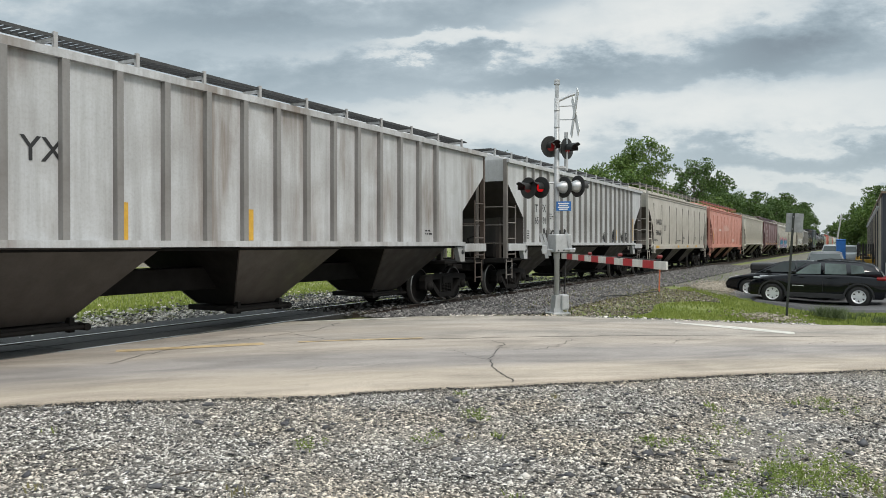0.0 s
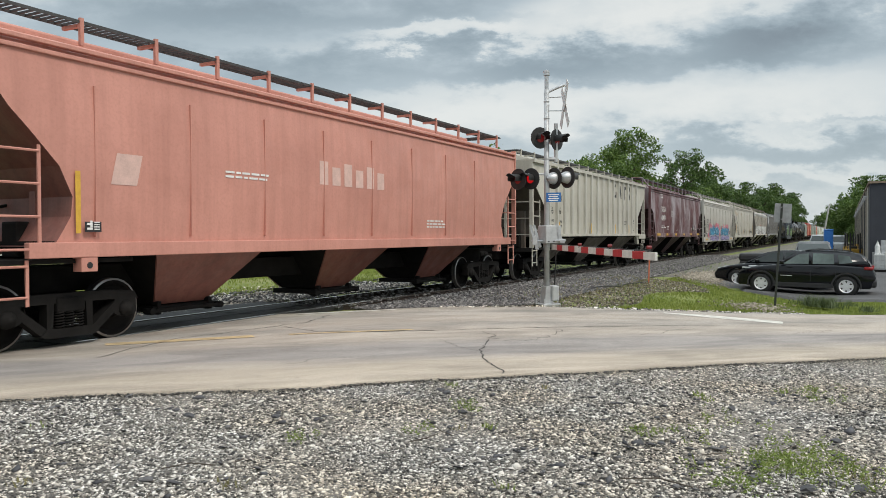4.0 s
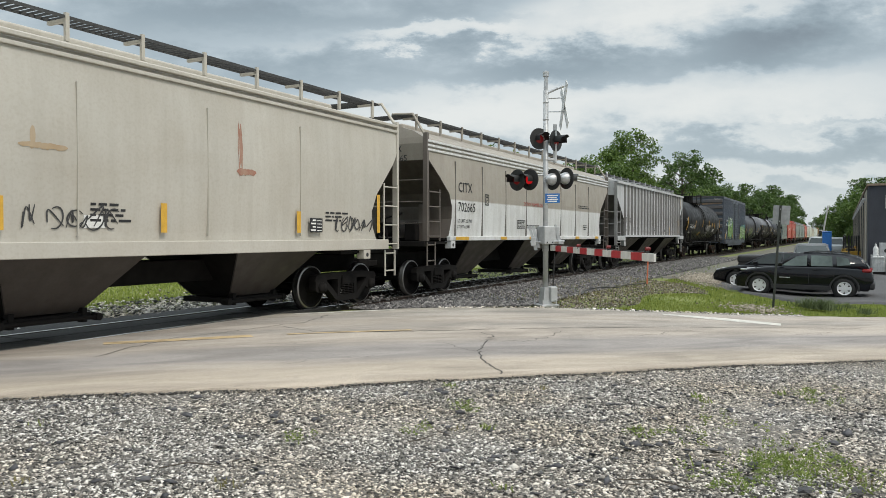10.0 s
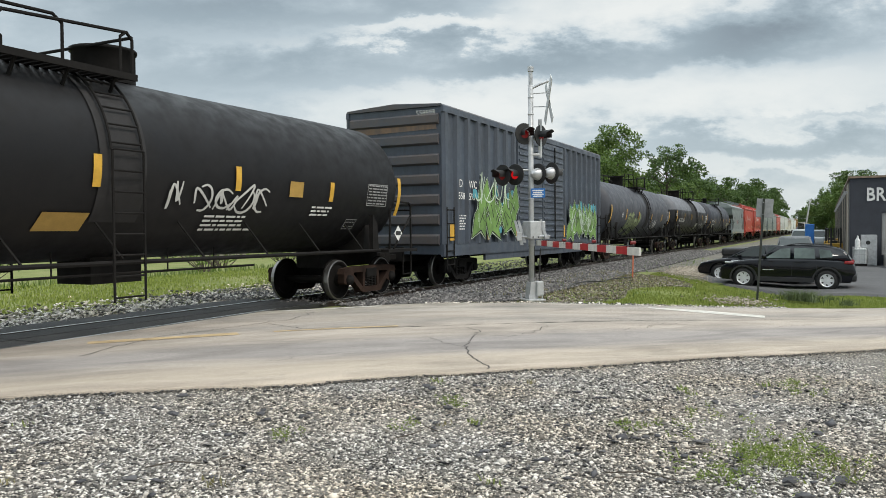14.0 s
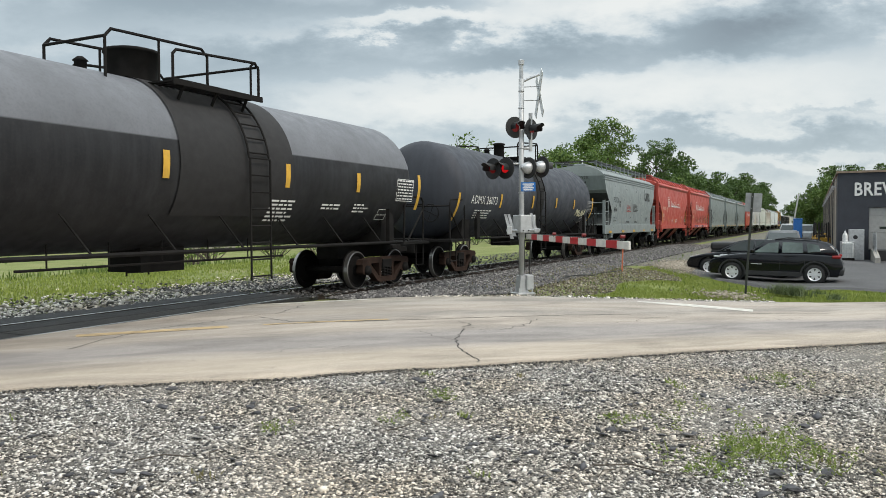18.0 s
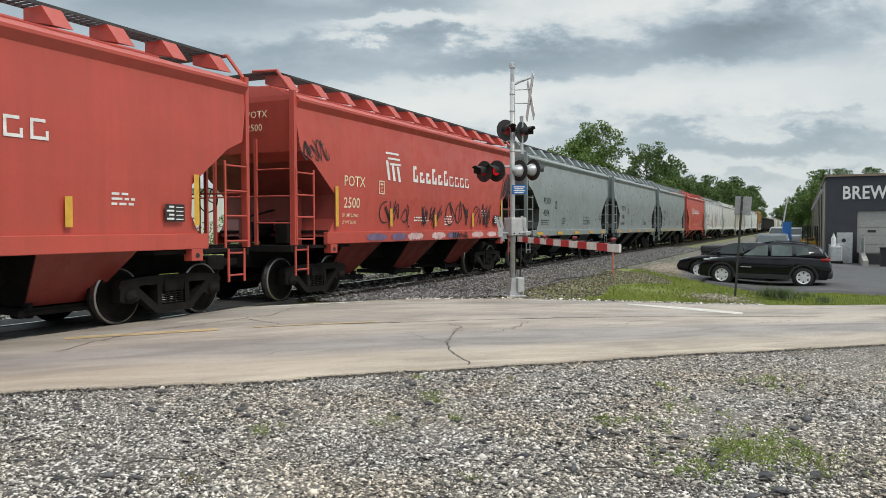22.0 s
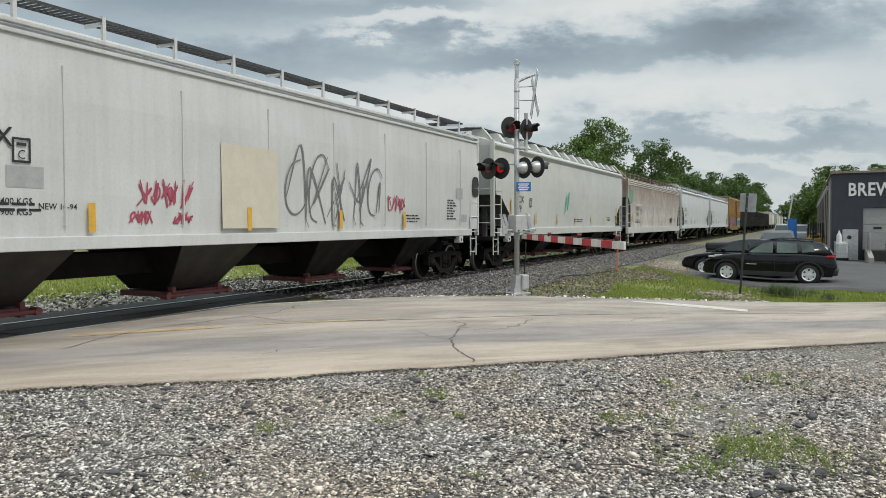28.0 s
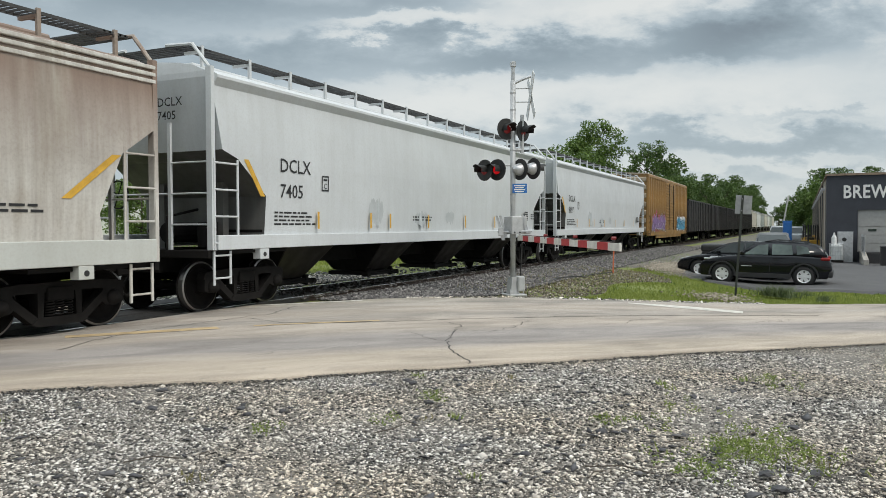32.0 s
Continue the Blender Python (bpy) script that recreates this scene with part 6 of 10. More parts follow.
def scrawl(car, L, x0, z0, w, h, material, seed, strokes=9, width=0.045, y=None, name="graffiti", label="loose spray-painted scrawl", tank=None):
    """Free looping strokes of paint."""
    r = random.Random(seed)
    bm = bmesh.new()
    for k in range(strokes):
        cx = x0 + w * (k + 0.5) / strokes
        ph, am, fz = r.uniform(0, 6.3), r.uniform(0.4, 0.9), r.uniform(0.8, 1.6)
        prev = None
        for i in range(16):
            t = i / 15
            p = Vector((-L / 2 + cx + w / strokes * am * math.sin(ph + t * 5 * fz), 0, z0 + h * (0.5 + 0.48 * math.cos(ph * 2 + t * 3.6))))
            if prev is not None:
                d = p - prev[0]
                if d.length > 1e-4:
                    nn = Vector((-d.z, 0, d.x)).normalized() * width * r.uniform(0.35, 0.6)
                    cur = [bm.verts.new(p - nn), bm.verts.new(p + nn)]
                    if prev[1]:
                        bm.faces.new((prev[1][0], cur[0], cur[1], prev[1][1]))
                    prev = (p, cur)
                    continue
            prev = (p, None)
    for v in bm.verts:
        v.co.y = (SY - 0.004 if y is None else y) if tank is None else -math.sqrt(max(0.01, (tank[0] + 0.024) ** 2 - (v.co.z - tank[1]) ** 2))
    if y is None and tank is None:
        hug(car, bm)
    part(name, bm, material, car, label)["kind"] = "stuff"


def frame_mark(bm, x, z, w, h, t, y):
    """A hollow block, standing for a company's letter."""
    quad(bm, x, x + t, z, z + h, y), quad(bm, x + w - t, x + w, z, z + h * 0.45, y)
    quad(bm, x + t, x + w - t, z, z + t, y), quad(bm, x + t, x + w - t, z + h - t, z + h, y)


def wedge_mark(bm, x, z, w, h, y):
    quad(bm, x, x + 0.13, z, z + h, y, w / 2 - 0.065), quad(bm, x + w - 0.13, x + w, z, z + h, y - 0.001, -(w / 2 - 0.065))


def cross_mark(bm, x, z, w, h, y):
    quad(bm, x, x + 0.14, z, z + h, y, w - 0.14), quad(bm, x + w - 0.14, x + w, z, z + h, y - 0.001, -(w - 0.14))


def tag(car, L, x0, z0, w, h, material, seed, glyphs=6, width=0.045, y=None, slant=0.12, label="spray-painted tag of joined strokes", tank=None, echo=None):
    """A hand-sprayed tag: glyphs of two or three quick curved strokes, leaning and overlapping."""
    r = random.Random(seed)
    bm = bmesh.new()
    gw = w / glyphs
    for g in range(glyphs):
        gx = x0 + gw * g
        for k in range(r.choice((2, 2, 3))):
            ring = k == 0 and r.random() < 0.5
            n = 7 if ring else r.choice((3, 4))
            turn, sweep, rx, rz = r.uniform(0.4, 2.2), r.uniform(3.2, 5.2) * r.choice((1, 1, -1)), gw * r.uniform(0.35, 0.6), h * r.uniform(0.32, 0.5)
            node = [(gx + gw * 0.5 + rx * math.cos(turn + sweep * i / 6), z0 + h * 0.5 + rz * math.sin(turn + sweep * i / 6)) for i in range(7)] if ring else [(gx + gw * r.uniform(-0.12, 1.12), z0 + h * (r.uniform(0.62, 1.05) if (i + k) % 2 == 0 else r.uniform(-0.05, 0.4))) for i in range(n)]
            pts = []
            for i in range(n - 1):
                a, b = node[max(0, i - 1)], node[i]
                c2, d = node[i + 1], node[min(n - 1, i + 2)]
                for q in range(6):
                    t = q / 6
                    pts.append(tuple(0.5 * (2 * b[m] + (c2[m] - a[m]) * t + (2 * a[m] - 5 * b[m] + 4 * c2[m] - d[m]) * t * t + (3 * b[m] - a[m] - 3 * c2[m] + d[m]) * t ** 3) for m in (0, 1)))
            pts.append(node[-1])
            prev = None
            for i, (px, pz) in enumerate(pts):
                j = min(i + 1, len(pts) - 1)
                dx, dz = (pts[j][0] - pts[j - 1][0], pts[j][1] - pts[j - 1][1]) if j else (1, 0)
                ln = math.hypot(dx, dz) or 1
                ww = width * (0.22 + 0.2 * math.sin(math.pi * i / len(pts)))
                lean = slant * (pz - z0)
                off = -0.0004 * (g * 3 + k)
                cur = [bm.verts.new((-L / 2 + px + lean + s * dz / ln * ww, off, pz - s * dx / ln * ww)) for s in (-1, 1)]
                if prev:
                    bm.faces.new((prev[0], cur[0], cur[1], prev[1]))
                prev = cur
    for v in bm.verts:
        base = (SY - 0.004 if y is None else y) if tank is None else -math.sqrt(max(0.01, (tank[0] + 0.024) ** 2 - (v.co.z - tank[1]) ** 2))
        v.co.y += base
    if y is None and tank is None:
        hug(car, bm)
    part("graffiti", bm, material, car, label)["kind"] = "stuff"


def mural(car, L, x0, x1, z0, z1, m_fill, m_line, m_halo, m_edge, seed, n=7, halo=0.22, plane=None):
    """Abstract wild-style piece: a ragged sprayed cloud, then spiky overlapping blocks with pale and dark outlines."""
    r = random.Random(seed)
    y0 = SY if plane is None else plane
    h = z1 - z0
    cloud = bmesh.new()
    for k in range(int((x1 - x0) * 9)):
        cx = -L / 2 + r.uniform(x0 - 0.1, x1 + 0.1)
        up = r.random() < 0.7
        cz = (z1 - 0.12 * h + r.gauss(0, 0.5) * halo) if up else r.uniform(z0, z1)
        rad = halo * r.uniform(0.35, 0.95)
        ph = r.uniform(0, 6.3)
        vs = [cloud.verts.new((cx + rad * (1 + 0.18 * math.sin(3 * a + ph)) * math.cos(a), y0 - 0.00004 * k, cz + rad * (1 + 0.18 * math.sin(2 * a + ph)) * math.sin(a))) for a in np.linspace(0, 2 * math.pi, 19)[:-1]]
        cloud.faces.new(vs)
    g = part("graffiti", cloud, m_halo, car, "spray-painted abstract mural")

    def block(k):
        cx, w = x0 + (x1 - x0) * (k + 0.5) / n, (x1 - x0) / n
        lean = r.uniform(-0.25, 0.25) * w
        top, low = z0 + h * r.uniform(0.80, 1.12), z0 + h * r.uniform(-0.05, 0.12)
        mid = (top + low) / 2
        poly = [(cx - 0.62 * w - lean, low), (cx - 0.05 * w, low + 0.14 * h), (cx + 0.55 * w - lean, low - 0.05 * h), (cx + 0.42 * w, mid - 0.1 * h), (cx + 0.74 * w, mid + 0.08 * h), (cx + 0.50 * w + lean, top - 0.20 * h),
                (cx + 0.30 * w + lean, top + 0.12 * h), (cx + 0.02 * w, top - 0.24 * h), (cx - 0.42 * w + lean, top + 0.02 * h), (cx - 0.34 * w, mid), (cx - 0.66 * w, mid - 0.12 * h)]
        return [(a + r.uniform(-0.06, 0.06) * w, b + r.uniform(-0.03, 0.03) * h) for a, b in poly]
    shapes = [block(k) for k in range(n)]
    for grow, depth, mat, nm in ((0.085, 0.006, m_edge, "pale_outline"), (0.05, 0.009, m_line, "dark_outline"), (0.0, 0.012, m_fill, "fill")):
        for k, poly in enumerate(shapes):
            bm = bmesh.new()
            cx, cz = sum(a for a, _ in poly) / len(poly), sum(b for _, b in poly) / len(poly)
            vs = []
            for a, b in poly:
                d = math.hypot(a - cx, b - cz) or 1
                vs.append((-L / 2 + a + (a - cx) / d * grow, y0 - depth - 0.0003 * (k % 5), b + (b - cz) / d * grow))
            c0 = bm.verts.new((-L / 2 + cx, y0 - depth - 0.0003 * (k % 5), cz))
            ring = [bm.verts.new(v) for v in vs]
            for i in range(len(ring)):
                bm.faces.new((c0, ring[i], ring[(i + 1) % len(ring)]))
            part(nm, bm, mat, g)
    for mat, nm, count, width, depth in ((m_line, "inner_stroke", n * 5, 0.020, 0.0150), (m_edge, "highlight_stroke", n * 3, 0.012, 0.0165)):
        bl = bmesh.new()
        for k in range(count):
            cx, a = -L / 2 + r.uniform(x0, x1), r.uniform(z0 + 0.12 * h, z0 + 0.55 * h)
            p, q = Vector((cx, y0 - depth, a)), Vector((cx + r.uniform(-0.55, 0.55) * (x1 - x0) / n, y0 - depth, a + h * r.uniform(0.12, 0.42)))
            nn = Vector((-(q - p).z, 0, (q - p).x)).normalized() * width
            bl.faces.new([bl.verts.new(v) for v in (p - nn, p + nn, q + nn * 0.5, q - nn * 0.5)])
        part(nm, bl, mat, g)["kind"] = "stuff"
    return g


def stain(car, L, spots, material, label, seed=3, y=None):
    """Ragged patches lying on the side sheet: (x, z, width, height)."""
    r = random.Random(seed)
    for x, z, w, h in spots:
        bm = bmesh.new()
        yy = SY + 0.004 if y is None else y
        n = max(8, int(w / 0.035))
        cols = []
        for k in range(n + 1):
            u = 2 * k / n - 1
            e = math.sqrt(max(0.0, 1 - abs(u) ** 3)) * h / 2
            cols.append((bm.verts.new((-L / 2 + x + u * w / 2, yy, z - e * r.uniform(0.45, 1.2))), bm.verts.new((-L / 2 + x + u * w / 2, yy, z + e * r.uniform(0.6, 1.0) + 0.01))))
        for (a, b), (d, e) in zip(cols, cols[1:]):
            bm.faces.new((a, d, e, b))
        if y is None:
            hug(car, bm)
        part("stain", bm, material, car, label)


def placard(car, L, x, z, w, h, m_line, y=None, tank=None, rows=7, fill=None):
    """A data panel: an outline with ruled lines of fine print."""
    bm = bmesh.new()
    t = 0.016
    for a in ((0, w, 0, t), (0, w, h - t, h), (0, t, t, h - t), (w - t, w, t, h - t)):
        quad(bm, *a, 0)
    r = random.Random(int(x * 100))
    for k in range(rows):
        zz = h * (k + 0.6) / (rows + 0.4)
        u = 0.03
        while u < w - 0.08:
            l = r.uniform(0.05, 0.2)
            quad(bm, u, min(w - 0.03, u + l), zz, zz + h * 0.045 + 0.008, 0)
            u += l + 0.03
    for v in bm.verts:
        zz = z + v.co.z
        v.co = (v.co.x - L / 2 + x, (y if tank is None else -math.sqrt(max(0.01, (tank[0] + 0.023) ** 2 - (zz - tank[1]) ** 2))), zz)
    if tank is None and y is not None and y == SY:
        hug(car, bm)
    part("data_panel", bm, m_line, car, "ruled panel of fine print")


TK = (1.50, 2.62)
# 0 to 1: grey ribbed hoppers
L = length(0)
c = hopper_ribbed(L, P_GREY, "weathered light grey ribbed covered hopper car with brown streaks", GRIME_SHADE, shift=0.43, first=0.83, spacing=0.84, rib_paint=RIB_GREY, end_paint=car_paint("rusty_end_frame", (0.11, 0.085, 0.07), 0.6, (0.05, 0.035, 0.03), 0.5))
marks(c, L, [("YX", 0.46, 3.61, 2.62)], RY, M_BLACKP)
small_print(c, L, [(13.8, 1.78, 0.3, 2)], RY, M_BLACKP, 3)
reflectors(c, L, [5.16, 7.75], 1.61, 2.15, RY)
place(0, c)
L = length(1)
c = hopper_ribbed(L, P_GREY2, "light grey ribbed covered hopper car with black tags", GRIME_SHADE, end_paint=car_paint("end_post_dirty", (0.22, 0.20, 0.185), 0.6, (0.09, 0.075, 0.065), 0.6), ribs=30, cut=(3.45, 2.38, 1.33), first=1.38, spacing=0.675, rib_paint=RIB_GREY, rib_w=0.032)
marks(c, L, [("IT", 0.36, 2.25, 2.60), ("FX", 0.36, 2.86, 2.62), ("165", 0.34, 2.12, 2.21), ("391", 0.34, 2.84, 2.22), ("ITFX", 0.2, 0.15, 3.78), ("165391", 0.18, 0.12, 3.55)], RY, M_BLACKP)
small_print(c, L, [(1.55, 1.72, 0.3, 4), (3.6, 2.4, 0.3, 3), (14.2, 1.85, 0.3, 4)], RY, M_BLACKP, 4)
reflectors(c, L, [1.46, 14.62], 1.70, 2.72, RY, 0.13)
reflectors(c, L, [4.52, 11.81], 1.70, 2.15, RY)
M_TAG = plain("spray_tag_black", (0.045, 0.045, 0.047), 0.7)
tag(c, L, 2.95, 1.58, 2.3, 0.50, M_TAG, 81, 6, 0.13, y=RY - 0.003)
tag(c, L, 9.4, 1.64, 1.0, 0.40, M_TAG, 85, 4, 0.07, y=RY - 0.003)
tag(c, L, 10.9, 1.64, 0.85, 0.50, M_TAG, 82, 4, 0.09, y=RY - 0.003)
tag(c, L, 12.1, 1.64, 1.75, 0.42, M_TAG, 83, 6, 0.09, y=RY - 0.003)
place(1, c)
# 2: beige rounded hopper
L = length(2)
c = hopper_smooth(L, P_BEIGE, "beige-grey covered hopper car with rounded sides", GRIME_TAN, cut=ROUND, sill=(1.27, 1.48), bay_pitch=4.4, sill_in=1.15, seam_first=1.2, seam_step=1.833, hoop=False, eave=4.0)
marks(c, L, [("NAHX", 0.42, 1.72, 2.57), ("508660", 0.40, 1.66, 2.00), ("NAHX", 0.26, 0.1, 3.82), ("508660", 0.24, 0.1, 3.56)], SY, M_BLACKP)
small_print(c, L, [(1.30, 1.70, 0.8, 2), (7.0, 1.65, 0.8, 2), (8.6, 1.70, 0.5, 4), (12.5, 1.78, 0.4, 3), (14.6, 1.82, 0.4, 4)], SY, M_BLACKP, 5)
plate_mark(c, L, 3.6, 2.27, SY, M_BLACKP)
reflectors(c, L, [7.13, 9.87, 12.66], 1.34, 1.46, SY - 0.01, 0.46)
reflectors(c, L, [1.9], 1.34, 1.46, SY - 0.01, 0.7)
place(2, c)
# 3: faded salmon hopper
L = length(3)
c = hopper_smooth(L, P_PINK, "faded salmon-pink covered hopper car", car_paint("bay_salmon", (0.30, 0.12, 0.095), 0.6, (0.06, 0.03, 0.025), 0.5), cut=ROUND, sill=(1.27, 1.48), bay_pitch=4.4, sill_in=0.5, seam_first=1.5, seam_step=1.75, seams=8, seam_mat=P_PINK, hoop=False, eave=4.0)
small_print(c, L, [(4.0, 2.55, 1.2, 2), (11.0, 1.75, 1.0, 3)], SY, M_WHITEP, 6)
marks(c, L, [("GACX", 0.24, 0.1, 3.74), ("11874", 0.22, 0.1, 3.5)], SY, plain("faded_cream_lettering", (0.66, 0.45, 0.38), 0.7))
bm = bmesh.new()
quad(bm, -L / 2 + 1.75, -L / 2 + 2.2, 2.3, 2.75, SY + 0.004, 0.1)
for k in range(6):
    quad(bm, -L / 2 + 6.6 + k * 0.42, -L / 2 + 6.88 + k * 0.42, 2.58, 2.95 + 0.1 * (k % 2 == 0), SY + 0.004)
part("faded_emblem", hug(c, bm), plain("faded_white_emblem", (0.62, 0.42, 0.37), 0.7), c, "faded pale company emblem")
reflectors(c, L, [1.2], 1.6, 2.45, SY, 0.08)
stencil_box(c, L, 1.3, 1.62, SY, 0.26, 0.14)
place(3, c)
# 4: cream ribbed hopper
L = length(4)
c = hopper_ribbed(L, P_CREAM, "cream ribbed covered hopper car with black lettering", GRIME_TAN, ribs=19, first=1.543, spacing=0.837, rib_paint=RIB_CREAM, rib_w=0.07)
marks(c, L, [("GA", 0.38, 1.70, 2.77), ("CX", 0.38, 2.51, 2.78), ("46", 0.36, 1.71, 2.32), ("76", 0.36, 2.53, 2.32), ("LD LMT", 0.13, 1.70, 2.03), ("LT WT", 0.13, 1.70, 1.85), ("221800", 0.13, 2.61, 2.0), ("64200", 0.13, 2.67, 1.84)], RY, M_BLACKP)
small_print(c, L, [(11.78, 2.02, 0.5, 3), (13.46, 2.10, 0.35, 3), (14.1, 2.15, 0.3, 2), (13.5, 1.75, 0.3, 2)], RY, M_BLACKP, 7)
bm = bmesh.new()
x = -L / 2 + 10.11
frame_mark(bm, x, 3.24, 0.46, 0.60, 0.13, RY)
wedge_mark(bm, x + 0.85, 3.22, 0.48, 0.60, RY)
quad(bm, x + 1.66, x + 2.14, 3.69, 3.82, RY), quad(bm, x + 1.83, x + 1.97, 3.22, 3.69, RY)
cross_mark(bm, x + 2.49, 3.24, 0.46, 0.60, RY)
part("company_mark", bm, M_BLACKP, c, "black block company mark")
reflectors(c, L, [2.49, 6.4, 10.05, 12.5], 1.61, 2.02, -1.634, 0.1)
place(4, c)
# 5: maroon hopper
L = length(5)
c = hopper_smooth(L, P_MAROON, "maroon covered hopper car streaked with white spill", car_paint("bay_maroon", (0.075, 0.03, 0.03), 0.6, (0.025, 0.02, 0.02), 0.4), seams=0, cut=SLOT, sill=(1.40, 1.63), bay_pitch=4.3, sill_in=1.15)
marks(c, L, [("SOXX", 0.44, 2.64, 2.86), ("484591", 0.42, 2.64, 2.37)], SY, M_WHITEP)
marks(c, L, [("SOXX", 0.26, 0.25, 3.65), ("48459", 0.22, 0.25, 3.38)], SY, M_WHITEP)
small_print(c, L, [(2.6, 3.66, 0.6, 3), (2.7, 1.95, 1.2, 2), (4.2, 1.85, 0.6, 3), (7.1, 1.8, 0.3, 2), (12.1, 1.85, 0.3, 2), (13.6, 1.9, 0.35, 4)], SY, M_WHITEP, 8)
plate_mark(c, L, 5.47, 2.62, SY, M_WHITEP)
stencil_box(c, L, 12.65, 1.84, SY, 0.42, 0.30)
reflectors(c, L, [4.13, 6.71, 9.32, 11.85], 1.50, 1.62, SY - 0.012, 0.52)
reflectors(c, L, [1.85, 14.55], 1.50, 1.62, SY - 0.012, 0.85)
place(5, c)
# 6: stone-grey hopper with a spray-painted mural
L = length(6)
c = hopper_smooth(L, P_STONE, "pale grey covered hopper car with blue and pink graffiti", GRIME_SHADE, cut=CEF, sill=(0.98, 1.34), sill_in=-0.12, bay_pitch=4.2, seams=9, seam_mat=P_STONE, bead=3)
marks(c, L, [("CEFX", 0.36, 1.24, 2.45), ("352570", 0.35, 1.22, 2.09), ("CEFX 352570", 0.17, -0.0, 3.5), ("LD LMT 220800", 0.11, 1.25, 1.74), ("LT WT 65700", 0.11, 1.25, 1.56)], SY, M_BLACKP)
small_print(c, L, [(14.2, 1.6, 0.6, 3)], SY, M_BLACKP, 9)
reflectors(c, L, [1.26, 14.76], 1.12, 1.22, SY - 0.012, 0.95)
gr = random.Random(11)
M_PINKS = plain("spray_pink", (0.58, 0.17, 0.22), 0.7, var=0.3, scale=2)
M_BLUES = plain("spray_blue", (0.035, 0.24, 0.40), 0.6, var=0.45, scale=2)
M_NAVY = plain("spray_navy", (0.02, 0.03, 0.09), 0.6)
M_PURP = plain("spray_purple", (0.30, 0.25, 0.48), 0.6, var=0.3, scale=2)
M_WSPR = plain("spray_white", (0.72, 0.74, 0.76), 0.6)
mural(c, L, 2.5, 7.2, 1.45, 2.22, M_BLUES, M_NAVY, M_PINKS, M_WSPR, 3, 7, 0.26)
mural(c, L, 8.45, 13.1, 1.45, 2.15, M_BLUES, M_NAVY, M_PINKS, M_WSPR, 5, 8, 0.26)
mural(c, L, 2.75, 7.2, 1.06, 1.42, M_PURP, M_NAVY, M_PURP, M_WSPR, 8, 8, 0.10, plane=SY - 0.012)
mural(c, L, 8.4, 13.4, 1.06, 1.40, M_PURP, M_NAVY, M_PURP, M_WSPR, 9, 8, 0.10, plane=SY - 0.012)
stain(c, L, [(7.8, 1.75, 0.75, 0.8), (2.15, 1.5, 0.9, 0.35), (13.35, 1.9, 0.6, 0.6)], M_PINKS, "pink sprayed patch", 6, SY - 0.001)
tag(c, L, 7.45, 1.5, 0.75, 0.5, M_WSPR, 12, 4, 0.05, y=SY - 0.012)
plate_mark(c, L, 3.0, 2.42, SY, M_BLACKP)
stencil_box(c, L, 13.55, 1.50, SY - 0.004)
place(6, c)
# 7: cream hopper, rust stained
L = length(7)
c = hopper_smooth(L, P_RUSTW, "cream covered hopper car with rust stains", GRIME_SHADE, seams=5, cut=ROUND, sill=(1.25, 1.47), bay_pitch=4.35, sill_in=0.5, seam_first=3.2, seam_step=2.4, seam_mat=P_RUSTW, eave=4.0)
marks(c, L, [("SOXX", 0.36, 1.66, 2.51), ("516163", 0.34, 1.55, 2.12), ("SOXX", 0.22, 0.2, 3.72), ("516163", 0.2, 0.2, 3.48)], SY, M_BLACKP)
small_print(c, L, [(1.85, 1.85, 0.8, 2), (13.6, 1.85, 0.6, 3), (8.2, 1.75, 0.6, 4)], SY, M_BLACKP, 10)
plate_mark(c, L, 4.72, 2.3, SY, M_BLACKP)
stencil_box(c, L, 13.04, 1.62, SY, 0.4, 0.28)
part("label_patch", hug(c, quad(bmesh.new(), -L / 2 + 8.1, -L / 2 + 8.45, 1.66, 1.84, SY)), M_WHITEP, c, "small white label")
for x, z0, z1 in ((1.25, 1.64, 2.46), (3.95, 1.62, 2.06), (6.88, 1.62, 2.05), (9.45, 1.60, 2.05), (12.7, 1.61, 2.02), (15.5, 1.62, 2.47)):
    reflectors(c, L, [x], z0, z1, SY, 0.12)
M_RUSTSPOT = car_paint("rust_bloom", (0.40, 0.28, 0.16), 0.9, (0.44, 0.36, 0.26), 0.8, dirt_scale=2.5)
stain(c, L, [(0.75, 3.62, 0.45, 0.42), (1.62, 3.52, 0.3, 0.5), (2.35, 3.5, 0.6, 0.16), (5.5, 3.55, 1.1, 0.26), (7.5, 2.72, 0.7, 0.09), (7.35, 2.85, 0.08, 0.3)], M_RUSTSPOT, "brown patch of rust on the side", 70)
stain(c, L, [(11.15, 3.05, 0.12, 1.0), (11.3, 2.66, 0.5, 0.13)], car_paint("rust_red", (0.30, 0.10, 0.06), 0.8, (0.42, 0.32, 0.24), 0.8, dirt_scale=2.5), "reddish patch of rust on the side", 71)
tag(c, L, 2.7, 1.5, 1.1, 0.36, M_BLACKP, 4, 4, 0.05)
tag(c, L, 7.2, 1.62, 1.5, 0.34, M_TAG, 14, 5, 0.03)
tag(c, L, 13.9, 1.64, 1.4, 0.32, M_TAG, 15, 6, 0.035)
tag(c, L, 0.8, 2.85, 0.9, 0.5, M_TAG, 16, 4, 0.025)
place(7, c)
# 8: tan over white hopper
L = length(8)
